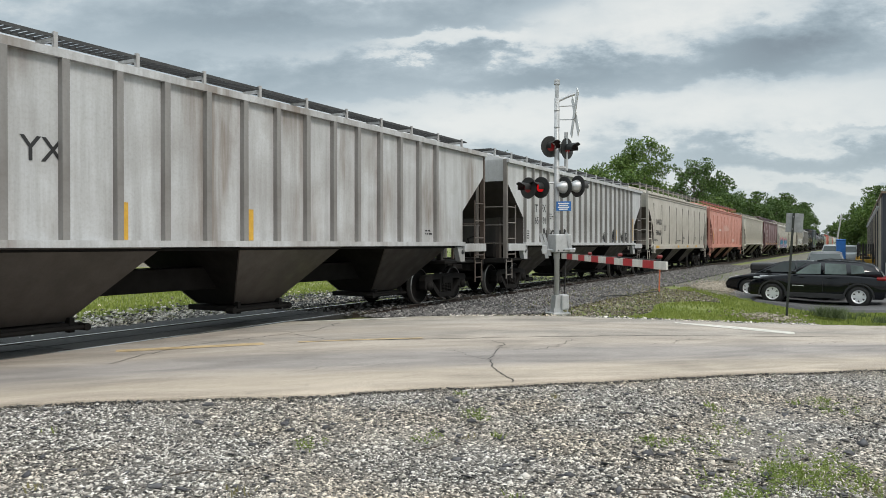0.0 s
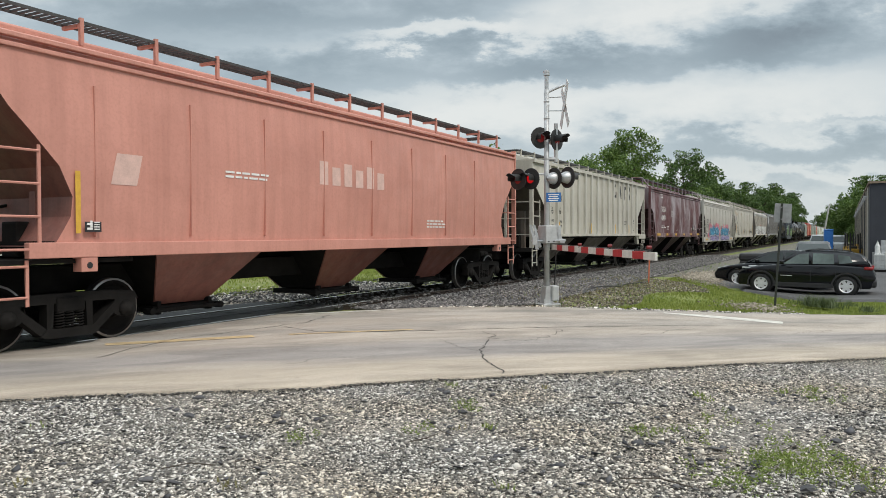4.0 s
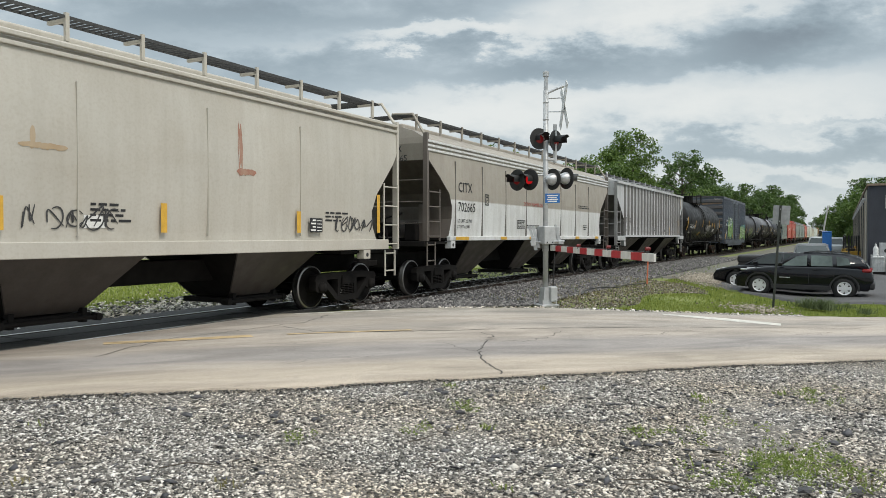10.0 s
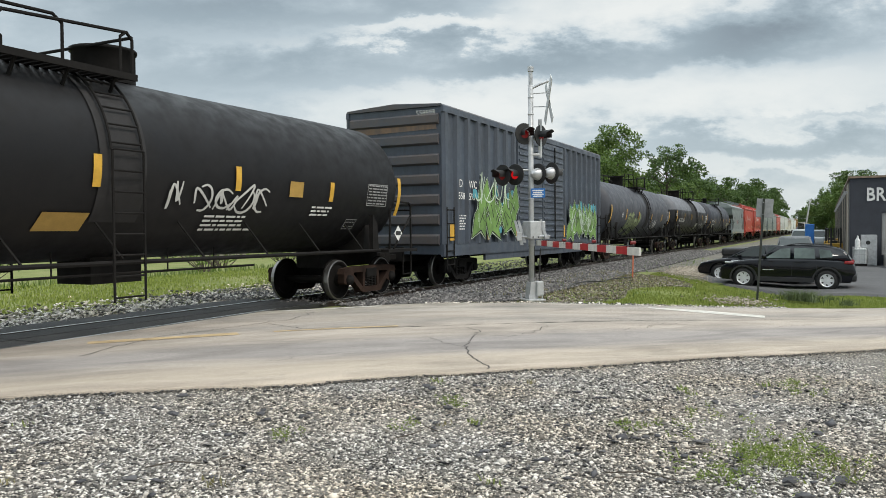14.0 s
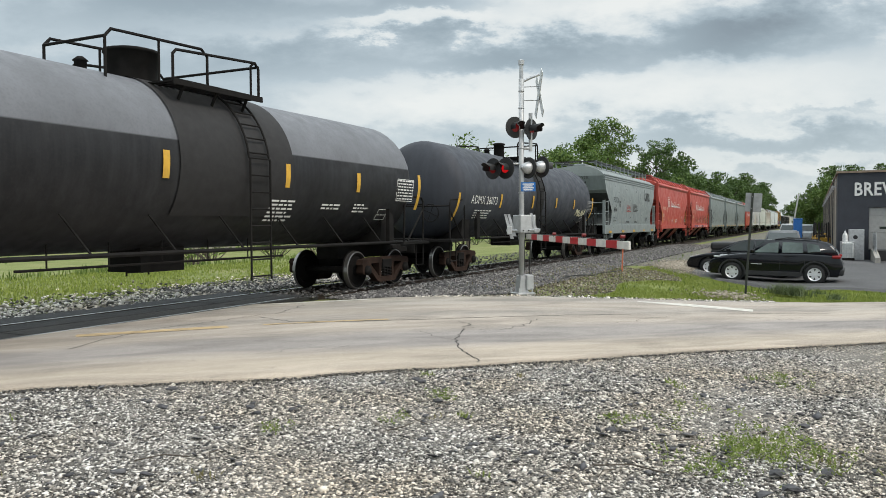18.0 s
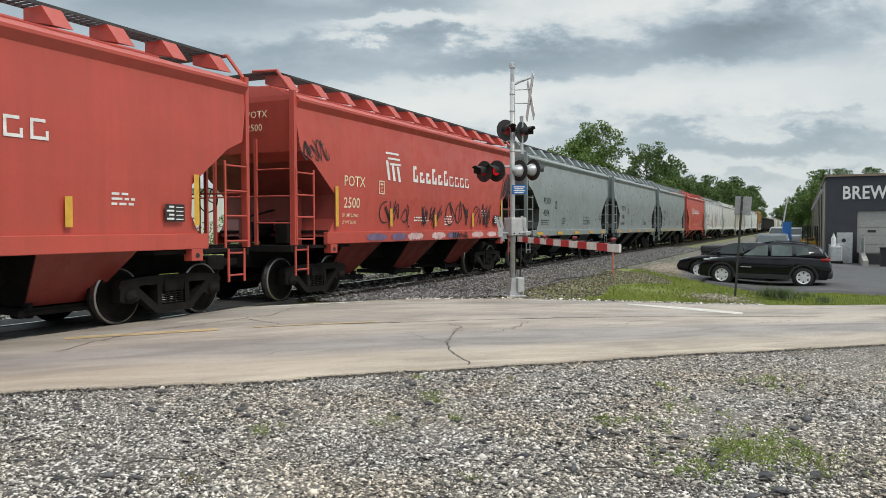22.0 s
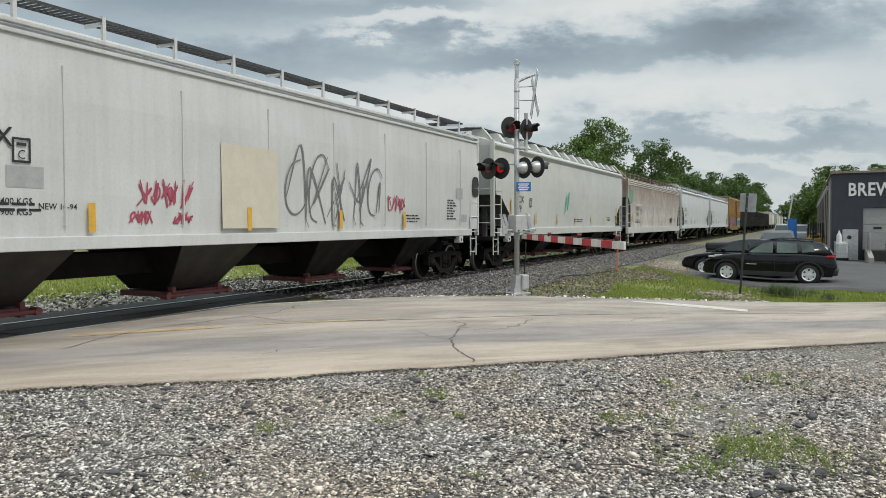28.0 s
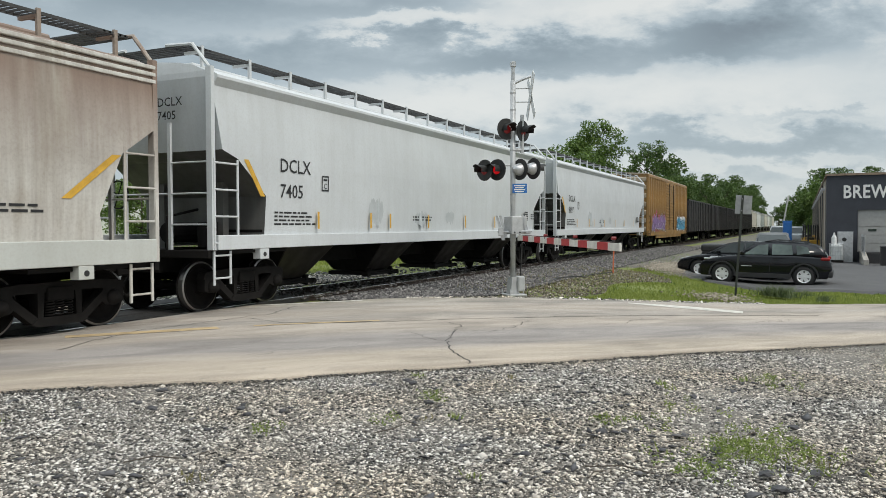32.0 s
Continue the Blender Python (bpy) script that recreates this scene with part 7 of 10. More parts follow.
c = hopper_smooth(L, P_TWO, "tan covered hopper car, its lower half repainted white", GRIME_TAN, end_paint=car_paint("end_post_brown", (0.15, 0.13, 0.115), 0.6, (0.06, 0.05, 0.042), 0.6), seams=8, cut=CIT, sill=(1.42, 1.54), bay_pitch=4.3, sill_in=1.2, seam_first=1.55, seam_step=1.72, bead=3, eave=3.9, roof=0.5)
marks(c, L, [("CITX", 0.38, 1.70, 2.75), ("702665", 0.36, 1.70, 2.22), ("LD LMT 223700", 0.13, 1.70, 1.92), ("LT WT 62300", 0.13, 1.70, 1.76), ("CITX", 0.22, 0.1, 3.7), ("702665", 0.22, 0.1, 3.46)], SY, M_BLACKP)
me = letters("DO NOT HAMMER ON CAR", 0.17).copy()
me.materials.append(plain("red_stencil", (0.4, 0.06, 0.05), 0.7))
part("lettering", hug(c, me, 2.54), None, c, "red stencilled warning", pose(-L / 2 + 6.46, SY, 2.54))
small_print(c, L, [(6.75, 1.80, 1.2, 2), (12.9, 1.8, 0.5, 3), (12.2, 2.64, 1.4, 2)], SY, M_BLACKP, 12)
placard(c, L, 5.94, 1.78, 0.68, 0.28, M_BLACKP, SY, rows=6)
plate_mark(c, L, 3.44, 2.44, SY, M_BLACKP)
reflectors(c, L, [1.9], 1.44, 1.53, SY - 0.012, 0.8)
reflectors(c, L, [4.75, 7.12, 9.6, 12.0, 14.6], 1.44, 1.53, SY - 0.012, 0.46)
place(8, c)
# 9: white-grey ribbed hopper
L = length(9)
# end sheets coloured the grey that the body shows in shade
c = hopper_ribbed(L, P_GREY2, "pale grey ribbed covered hopper car", GRIME_TAN, end_dark=car_paint("end_sheet_grey", (0.15, 0.145, 0.14), 0.6, (0.07, 0.06, 0.05), 0.6), end_paint=car_paint("end_post_grey", (0.30, 0.30, 0.30), 0.5, (0.13, 0.12, 0.11), 0.5), ribs=30, cut=(3.45, 2.38, 1.33), first=1.38, spacing=0.675, rib_paint=RIB_GREY, rib_w=0.032)
marks(c, L, [("IT", 0.36, 1.60, 2.2), ("FX", 0.36, 2.20, 2.2), ("16", 0.34, 1.50, 1.78), ("57", 0.34, 2.18, 1.78), ("83", 0.34, 2.87, 1.78), ("ITFX", 0.2, 0.15, 3.72), ("165783", 0.18, 0.12, 3.5)], RY, M_BLACKP)
small_print(c, L, [(4.0, 1.9, 0.5, 2), (7.6, 1.85, 0.5, 2), (12.1, 1.78, 0.4, 3), (10.3, 1.78, 0.5, 3)], RY, M_BLACKP, 13)
reflectors(c, L, [1.45, 14.66], 1.62, 2.55, RY, 0.14)
reflectors(c, L, [5.0, 11.96], 1.62, 2.12, RY)
stencil_box(c, L, 12.81, 1.80, RY, 0.4, 0.26)
stain(c, L, [(15.25, 3.75, 0.9, 0.7)], car_paint("tan_scuff", (0.36, 0.29, 0.21), 0.6, (0.5, 0.48, 0.45), 0.8, dirt_scale=2.0), "tan scuffed stain by the corner", 9, RY + 0.002)
stain(c, L, [(15.35, 3.38, 0.75, 0.28)], car_paint("rust_scrape", (0.16, 0.12, 0.09), 0.6, (0.4, 0.36, 0.32), 0.8, dirt_scale=3.0), "dark scraped patch", 10, RY)
place(9, c)
# 10: black tank
L = length(10)
c = tank_car(L, P_BLACK, "glossy black tank car with yellow reflectors", 7.49, 0.9, refl=[(0.95, 1.96, 2.86), (3.98, 2.05, 2.64), (7.03, 2.23, 2.70), (9.95, 2.3, 2.73), (12.8, 2.2, 2.6), (15.6, 1.95, 2.85)], box_dome=0.5)
tank_marks(c, L, [("TILX 255442", 0.36, 1.86, 2.09), ("255442", 0.2, 0.28, 2.6)], M_WHITEP)
tank_print(c, L, [(1.9, 1.78, 1.5, 2), (9.3, 1.6, 1.2, 4), (12.2, 1.9, 0.6, 3)], M_WHITEP, seed=3)
placard(c, L, 14.2, 2.15, 0.85, 0.5, plain("grey_print", (0.30, 0.30, 0.30), 0.7), tank=TK)
placard(c, L, 13.6, 1.62, 0.42, 0.22, MATS["grey_print"], tank=TK, rows=2)
tag(c, L, 8.37, 1.9, 2.5, 0.5, plain("spray_pale", (0.5, 0.5, 0.48), 0.7), 14, 5, 0.06, tank=TK)
for x, z, w, h, sk in ((6.23, 1.60, 0.75, 0.26, 0.06), (11.4, 2.25, 0.42, 0.3, 0.0)):
    me = on_tank(finish(quad(bmesh.new(), 0, w, 0, h, 0, sk), "yellow_panel"), 1.50, 2.62, -L / 2 + x, z)
    part("yellow_panel", me, plain("ochre_panel", (0.40, 0.25, 0.06), 0.6), c, "ochre painted panel on the tank")
dia = bmesh.new()
dia.faces.new([dia.verts.new(v) for v in ((-0.19, 0, 0), (0, 0, -0.19), (0.19, 0, 0), (0, 0, 0.19))])
dp = part("hazard_placard", dia, M_WHITEP, c, "white diamond placard", pose(L / 2 - 1.05, -1.56, 1.52))
part("placard_band", quad(bmesh.new(), -0.12, 0.12, -0.05, 0.05, -0.003), M_BLACKP, dp)
place(10, c)
# 11: slate-blue boxcar
L = length(11)
c = box_car(L, P_BLUE, "slate-blue high-cube boxcar with green graffiti", P_BLUE_END, door=(0.345, 0.655))
marks(c, L, [("D", 0.32, 0.90, 2.8), ("WC", 0.32, 1.55, 2.8), ("558", 0.28, 0.85, 2.46), ("593", 0.28, 1.55, 2.46)], -1.612, M_WHITEP)
small_print(c, L, [(0.9, 1.6, 0.4, 6)], -1.612, M_WHITEP, 15)
M_GRN = plain("spray_green", (0.15, 0.27, 0.07), 0.7, var=0.4, scale=2)
M_TEAL = plain("spray_teal", (0.08, 0.30, 0.36), 0.7, var=0.4, scale=2)
M_PGW = plain("spray_white_green", (0.48, 0.58, 0.46), 0.7, var=0.3, scale=2)
plain("spray_black", (0.015, 0.015, 0.015), 0.7)
mural(c, L, 2.0, 5.2, 1.45, 2.85, M_GRN, MATS["spray_black"], M_TEAL, M_PGW, 21, 4, 0.2, plane=-1.632)
tag(c, L, 1.7, 2.4, 3.2, 0.9, M_PGW, 22, 4, 0.07, y=-1.655)
mural(c, L, 10.9, 14.9, 1.25, 2.6, M_GRN, MATS["spray_black"], M_TEAL, M_PGW, 23, 5, 0.2, plane=-1.632)
tag(c, L, 11.2, 1.4, 3.2, 1.1, M_PGW, 24, 4, 0.07, y=-1.655)
reflectors(c, L, [0.45], 1.3, 1.75, -1.612, 0.3)
reflectors(c, L, [2.9, 5.3, 10.4], 1.3, 1.75, -1.632, 0.14)
part("end_scuff", prism(bmesh.new(), [(-1.35, 4.35), (1.2, 4.30), (1.3, 4.62), (-1.3, 4.66)], -L / 2 + 0.035, -L / 2 + 0.048, "x"), car_paint("rust_scuff", (0.24, 0.15, 0.09), 0.7, (0.07, 0.075, 0.09), 0.8, dirt_scale=2.5), c, "rust-brown scuff across the end")
me = letters("558593", 0.2).copy()
me.materials.clear()
me.materials.append(M_WHITEP)
part("lettering", me, None, c, "reporting mark on the end sheet", pose(-L / 2 + 0.028, -0.72, 4.74, 0, 0, -90))
place(11, c)
# 12 to 14: tanks
L = length(12)
c = tank_car(L, P_TGREY, "dull grey tank car with pale green graffiti", 9.45, -1.5, refl=[(0.95, 1.9, 2.8), (4.1, 2.1, 2.65), (7.05, 2.1, 2.55), (10.56, 2.05, 2.5), (13.65, 2.05, 2.5), (16.2, 1.7, 2.75)])
tank_marks(c, L, [("61", 0.36, 3.1, 2.2)], M_WHITEP)
M_PGRN = plain("spray_pale_green", (0.26, 0.31, 0.16), 0.7, var=0.3, scale=3)
scrawl(c, L, 4.4, 1.45, 2.9, 0.85, M_PGRN, 31, 9, 0.42, tank=TK, label="bulging pale green graffiti letters")
scrawl(c, L, 4.4, 1.45, 2.9, 0.85, M_BLACKP, 32, 9, 0.05, tank=(1.508, 2.62), label="black graffiti outline")
tag(c, L, 10.75, 1.58, 1.55, 0.56, M_WHITEP, 33, 5, 0.035, tank=TK)
tag(c, L, 7.2, 1.45, 0.7, 0.25, MATS["grey_print"], 34, 5, 0.03, tank=TK)
placard(c, L, 15.35, 2.15, 0.8, 0.55, MATS["grey_print"], tank=TK)
placard(c, L, 15.0, 1.65, 0.5, 0.2, M_WHITEP, tank=TK, rows=2)
place(12, c)
L = length(13)
c = tank_car(L, P_TTWO, "black tank car with a grey top", 9.46, -1.5, band=1.5, box_dome=0.44, refl=[(0.90, 2.13, 2.95), (4.05, 2.3, 2.75), (7.28, 2.32, 2.77), (10.4, 2.3, 2.76), (12.97, 2.3, 2.73), (15.9, 1.95, 2.85)])
tank_marks(c, L, [("NATX 251563", 0.36, 1.84, 2.12), ("251563", 0.2, 0.28, 2.55)], M_WHITEP)
tank_print(c, L, [(1.9, 1.78, 1.6, 2), (10.0, 1.64, 0.7, 6), (11.7, 1.9, 0.6, 2), (12.95, 1.85, 0.5, 3)], M_WHITEP, seed=5)
placard(c, L, 14.75, 2.15, 0.85, 0.55, M_WHITEP, tank=TK)
placard(c, L, 14.1, 1.68, 0.45, 0.26, M_WHITEP, tank=TK, rows=1)
place(13, c)
L = length(14)
c = tank_car(L, P_TGREY2, "grey tank car with stained bands", 7.94, -0.5, box_dome=0.2, inner=False, refl=[(0.62, 1.66, 2.49), (3.93, 2.1, 2.55), (7.10, 2.15, 2.6), (9.9, 2.2, 2.6), (12.4, 2.2, 2.6), (15.4, 1.7, 2.75)])
tank_marks(c, L, [("ADMX 26073", 0.36, 1.50, 2.2)], M_WHITEP)
tank_print(c, L, [(1.95, 1.75, 1.3, 4)], M_WHITEP, seed=6)
tag(c, L, 12.92, 1.9, 1.35, 0.32, plain("spray_cream", (0.62, 0.60, 0.42), 0.7), 37, 5, 0.075, tank=TK)
placard(c, L, 14.5, 2.1, 0.85, 0.5, MATS["grey_print"], tank=TK)
placard(c, L, 13.9, 1.62, 0.5, 0.24, M_WHITEP, tank=TK, rows=2)
place(14, c)
# 15: green-grey hopper with a company mark
L = length(15)
c = hopper_smooth(L, P_GREENGREY, "green-grey covered hopper car with an open end frame", BAY_GG, eave=3.95, cut=GTX, seams=0, sill=(1.06, 1.50), sill_in=-0.1, bay_pitch=3.3, bead=3, roof=0.5, hoop=False, post_top=2.72, light_end=1)
marks(c, L, [("POTX", 0.40, 1.82, 2.66), ("4444", 0.38, 1.82, 2.17), ("POTX", 0.2, 0.0, 3.8), ("4444", 0.2, 0.0, 3.56), ("LD LMT 228000", 0.11, 1.78, 1.84), ("LT WT 58000", 0.11, 1.78, 1.68)], SY, M_BLACKP)
small_print(c, L, [(6.46, 2.24, 1.2, 6), (4.75, 1.60, 0.9, 2), (6.9, 1.60, 0.7, 2), (9.9, 1.72, 0.5, 3)], SY, M_BLACKP, 16)
small_print(c, L, [(4.78, 2.22, 0.95, 5)], SY, MATS["red_stencil"], 17)
plate_mark(c, L, 3.08, 2.44, SY, M_BLACKP)
bm = bmesh.new()
x = -L / 2 + 9.7
frame_mark(bm, x, 2.92, 0.4, 0.5, 0.12, SY)
wedge_mark(bm, x + 0.40, 2.92, 0.4, 0.5, SY)
quad(bm, x + 0.78, x + 1.16, 3.31, 3.42, SY), quad(bm, x + 0.90, x + 1.03, 2.92, 3.31, SY)
cross_mark(bm, x + 1.12, 2.92, 0.42, 0.5, SY)
part("company_mark", hug(c, bm), M_BLACKP, c, "dark slanted block company mark")
reflectors(c, L, [0.95, 3.83, 6.55, 9.3, 11.85], 1.10, 1.21, SY - 0.012, 0.5)
place(15, c)
M_CREAML = plain("cream_lettering", (0.72, 0.62, 0.45), 0.6)


def potash_red(i, number, tags):
    L = length(i)
    c = hopper_smooth(L, P_RED, "orange-red covered hopper car with white lettering" + (" and black scrawls" if tags else ""), car_paint("bay_red", (0.27, 0.045, 0.036), 0.5, (0.09, 0.025, 0.02), 0.4), eave=4.14, cut=POT, seams=0, posts=12, roof=0.36, sill=(1.2, 1.46), sill_in=1.12, bay_pitch=3.25, bead=0, gusset=True, flange=True, light_end=1)
    if number:
        marks(c, L, [("POTX", 0.34, 1.80, 2.49), (number, 0.34, 1.80, 2.0), ("LD LMT 229300", 0.10, 1.75, 1.80), ("LT WT 56700", 0.10, 1.75, 1.64), ("POTX", 0.2, 0.15, 3.82), (number, 0.2, 0.15, 3.55)], SY, M_CREAML)
    small_print(c, L, [(5.2, 1.72, 0.8, 2), (7.1, 1.62, 0.5, 4), (9.8, 1.9, 0.4, 3)], SY, M_WHITEP, 20 + i)
    bm = bmesh.new()
    for k in range(3):
        quad(bm, -L / 2 + 3.78 + k * 0.27, -L / 2 + 3.90 + k * 0.27, 2.72 - 0.01 * k, 3.20 - 0.06 * k, SY, -0.1)
        quad(bm, -L / 2 + 3.68 + k * 0.1, -L / 2 + 4.35 + k * 0.05, 3.36 - 0.13 * k, 3.41 - 0.13 * k, SY, 0.0)
    for k in range(10):
        x, hh = -L / 2 + 5.12 + k * 0.375, 0.28 + 0.14 * (k in (0, 3, 5))
        frame_mark(bm, x, 2.74, 0.27, hh, 0.045 if k > 5 else 0.085, SY)
    part("company_mark", hug(c, bm), M_WHITEP, c, "white company emblem and word drawn as plain shapes")
    for x, z0, z1 in ((1.48, 1.58, 2.46), (3.9, 1.58, 2.02), (6.4, 1.58, 1.9), (9.04, 1.57, 2.0), (11.5, 1.6, 2.45)):
        reflectors(c, L, [x], z0, z1, SY, 0.12)
    plate_mark(c, L, 3.35, 2.36, SY, M_CREAML)
    stencil_box(c, L, 10.8, 1.66, SY, 0.42, 0.28)
    if tags:
        tag(c, L, 3.4, 1.58, 1.5, 0.7, M_BLACKP, 40 + i, 3, 0.05)
        tag(c, L, 5.6, 1.6, 1.2, 0.6, M_BLACKP, 41 + i, 3, 0.05)
        tag(c, L, 7.15, 1.58, 1.7, 0.75, M_BLACKP, 42 + i, 3, 0.06)
        tag(c, L, 9.1, 1.58, 1.4, 0.7, M_BLACKP, 43 + i, 3, 0.055)
        tag(c, L, 11.4, 2.5, 0.9, 0.95, M_BLACKP, 60 + i, 5, 0.06, slant=0.5)
        tag(c, L, 0.3, 2.95, 1.0, 0.45, M_BLACKP, 61 + i, 5, 0.035, slant=-0.5)
        tag(c, L, 7.5, 1.22, 1.1, 0.2, M_BLACKP, 62 + i, 6, 0.03, y=SY - 0.01)
        stain(c, L, [(9.4, 1.32, 0.95, 0.2), (10.6, 1.32, 0.8, 0.2), (5.2, 1.32, 0.9, 0.2), (6.6, 1.32, 0.9, 0.2)], plain("spray_pale_pink", (0.62, 0.42, 0.42), 0.7, var=0.3), "pale sprayed patch on the sill", 8, SY)
        stain(c, L, [(3.2, 1.32, 1.0, 0.2), (4.3, 1.32, 0.8, 0.2), (7.6, 1.32, 0.9, 0.2)], plain("spray_dull_violet", (0.16, 0.11, 0.20), 0.7, var=0.3), "violet sprayed patch on the sill", 9, SY)
    place(i, c)


def potash_grey(i, number):
    L = length(i)
    c = hopper_smooth(L, P_GREENGREY, "green-grey covered hopper car with black lettering", BAY_GG, eave=4.14, cut=POT, seams=0, posts=10, roof=0.36, bead=0, sill=(1.2, 1.44), sill_in=0.62, bay_pitch=3.25, gusset=True, flange=True, light_end=1)
    marks(c, L, [("POTX", 0.36, 2.0, 2.48), (number, 0.36, 1.97, 2.0), ("POTX", 0.2, 0.15, 3.82), (number, 0.2, 0.15, 3.55)], SY, M_BLACKP)
    small_print(c, L, [(1.75, 1.65, 0.9, 3), (4.55, 1.68, 0.5, 4), (8.7, 1.68, 0.6, 3)], SY, M_BLACKP, 30 + i)
    reflectors(c, L, [1.4, 4.1, 6.7, 9.3, 11.6], 1.24, 1.36, SY - 0.012, 0.7)
    for k, text in enumerate(("DO NOT MOVE CAR", "WITH HATCHES OR", "GATES OPEN")):
        marks(c, L, [(text, 0.11, L - 5.0, 1.96 - 0.15 * k)], SY, M_BLACKP)
    plate_mark(c, L, 3.55, 2.3, SY, M_BLACKP)
    placard(c, L, L - 1.95, 1.92, 0.32, 0.30, M_BLACKP, SY, rows=3)
    place(i, c)


potash_red(16, "2501", False)
potash_red(17, "2500", True)
for i, number in ((18, "4034"), (19, "4040"), (20, "4067")):
    potash_grey(i, number)
potash_red(21, "", False)
# 22: white hopper with tags
L = length(22)
M_RUSTGATE = plain("red_outlet", (0.16, 0.05, 0.05), 0.7)
# near-black puts the shade of inset bays and the oval opening into colour
BAY_BLK = car_paint("bay_black_shade", (0.030, 0.026, 0.023), 0.7, (0.012, 0.011, 0.010), 0.5)
c = hopper_smooth(L, P_WHITE, "white covered hopper car with thin red and black tags", GRIME_TAN, eave=4.1, bays=4, sill=(1.22, 1.41), gate_mat=M_RUSTGATE, cut=((1.4, 0.9), (1.42, 0.06), (2.0, 0.04), (3.3, 0.04)), bay_mat=BAY_BLK, bay_w=0.56, sill_in=0.6, seams=8, seam_mat=P_WHITE, roof=0.36, hoop=False)
# no hole is cut: a dark plate paints the shade inside the oval opening
for sx in (0.30, L - 0.30):
    bm = bmesh.new()
    ring = [(0.25 * math.copysign(abs(math.cos(a)) ** 0.6, math.cos(a)), 0.31 * math.copysign(abs(math.sin(a)) ** 0.6, math.sin(a))) for a in np.linspace(0, 2 * math.pi, 29)[:-1]]
    A, B = ([bm.verts.new((u * k, y, v * k)) for u, v in ring] for k, y in ((1.0, -0.012), (0.93, 0.0)))
    for i in range(28):
        bm.faces.new((A[i], A[(i + 1) % 28], B[(i + 1) % 28], B[i]))
    bm.faces.new(B)
    part("end_opening", bm, BAY_BLK, c, "oval plate coloured dark for the shaded opening in the corner sheet", pose(-L / 2 + sx, -1.566, 2.70))
marks(c, L, [("DDWX", 0.36, 1.66, 2.58), ("20867", 0.34, 1.66, 2.14), ("DDWX", 0.22, 0.1, 3.8), ("20867", 0.2, 0.1, 3.5)], SY, M_BLACKP)
small_print(c, L, [(1.6, 1.65, 0.5, 3), (2.35, 1.75, 0.9, 2), (13.4, 1.62, 0.8, 3), (15.9, 1.7, 0.5, 8)], SY, M_BLACKP, 41)
marks(c, L, [("60400 KGS", 0.12, 2.55, 1.84), ("28900 KGS", 0.12, 2.55, 1.70), ("NEW 10-94", 0.12, 3.2, 1.78)], SY, M_BLACKP)
plate_mark(c, L, 2.83, 2.38, SY, M_BLACKP)
M_GPATCH = plain("grey_overpaint", (0.36, 0.37, 0.375), 0.6)
for x0, x1, z0, z1 in ((2.75, 3.28, 2.06, 2.34), (16.5, 16.95, 2.3, 2.62), (16.9, 17.3, 1.62, 1.85), (0.9, 1.4, 1.5, 1.75)):
    part("repaint_patch", hug(c, quad(bmesh.new(), -L / 2 + x0, -L / 2 + x1, z0, z1, SY + 0.005)), M_GPATCH, c, "grey overpainted patch")
part("repaint_patch", hug(c, quad(bmesh.new(), -L / 2 + 6.68, -L / 2 + 8.25, 1.5, 3.0, SY + 0.005)), plain("ivory_overpaint", (0.56, 0.52, 0.43), 0.6, var=0.06), c, "ivory overpainted panel")
plain("spray_red", (0.36, 0.06, 0.10), 0.7)
plain("spray_grey", (0.16, 0.17, 0.17), 0.7)
tag(c, L, 4.85, 1.86, 1.1, 0.42, MATS["spray_red"], 44, 5, 0.045)
tag(c, L, 4.7, 1.58, 0.45, 0.22, MATS["spray_red"], 45, 3, 0.04), tag(c, L, 5.6, 1.58, 0.4, 0.2, MATS["spray_red"], 48, 3, 0.04)
tag(c, L, 8.4, 1.52, 3.8, 1.6, MATS["spray_grey"], 46, 5, 0.055)
tag(c, L, 12.5, 1.86, 0.85, 0.42, MATS["spray_red"], 47, 4, 0.04)
reflectors(c, L, [4.0, 7.39, 10.4, 13.3], 1.46, 1.88, SY, 0.12)
place(22, c)


def plastic_hopper(i, paint, label, mk, dark=GRIME_TAN, gate=None, sill_paint=None, cut=BIG, sill=(1.16, 1.42), sill_in=0.5, eave=4.16, gusset=False, bead=1, flange=True):
    L = length(i)
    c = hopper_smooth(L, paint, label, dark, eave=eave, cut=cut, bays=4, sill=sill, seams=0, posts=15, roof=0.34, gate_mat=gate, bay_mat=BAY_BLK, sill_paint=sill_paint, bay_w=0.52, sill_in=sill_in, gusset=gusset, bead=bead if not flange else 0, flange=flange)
    marks(c, L, mk, SY, M_BLACKP)
    place(i, c)
    return c, L


def plastic_marks(c, L, first=1.8):
    plate_mark(c, L, 3.3, 2.3, SY, M_BLACKP)
    stencil_box(c, L, L - 2.6, 1.75, SY)
    small_print(c, L, [(first, 1.58, 1.3, 4), (7.5, 1.7, 1.2, 2), (17.0, 1.8, 0.8, 3)], SY, M_BLACKP, 50)


# darker grey for the recessed ends, grime and shade together
DARK_GG = car_paint("end_grime_shade", (0.13, 0.13, 0.125), 0.6, (0.06, 0.055, 0.05), 0.4)
c, L = plastic_hopper(23, P_OFFWHITE, "off-white covered hopper car with a thick white sill", [("NCIX", 0.36, 2.0, 2.32), ("7879", 0.34, 1.97, 1.99), ("NCIX", 0.2, 0.0, 3.8), ("7879", 0.2, 0.0, 3.5)], DARK_GG, M_RUSTGATE, cut=BIG_LOW, gusset=True)
plate_mark(c, L, 3.5, 2.18, SY, M_BLACKP)
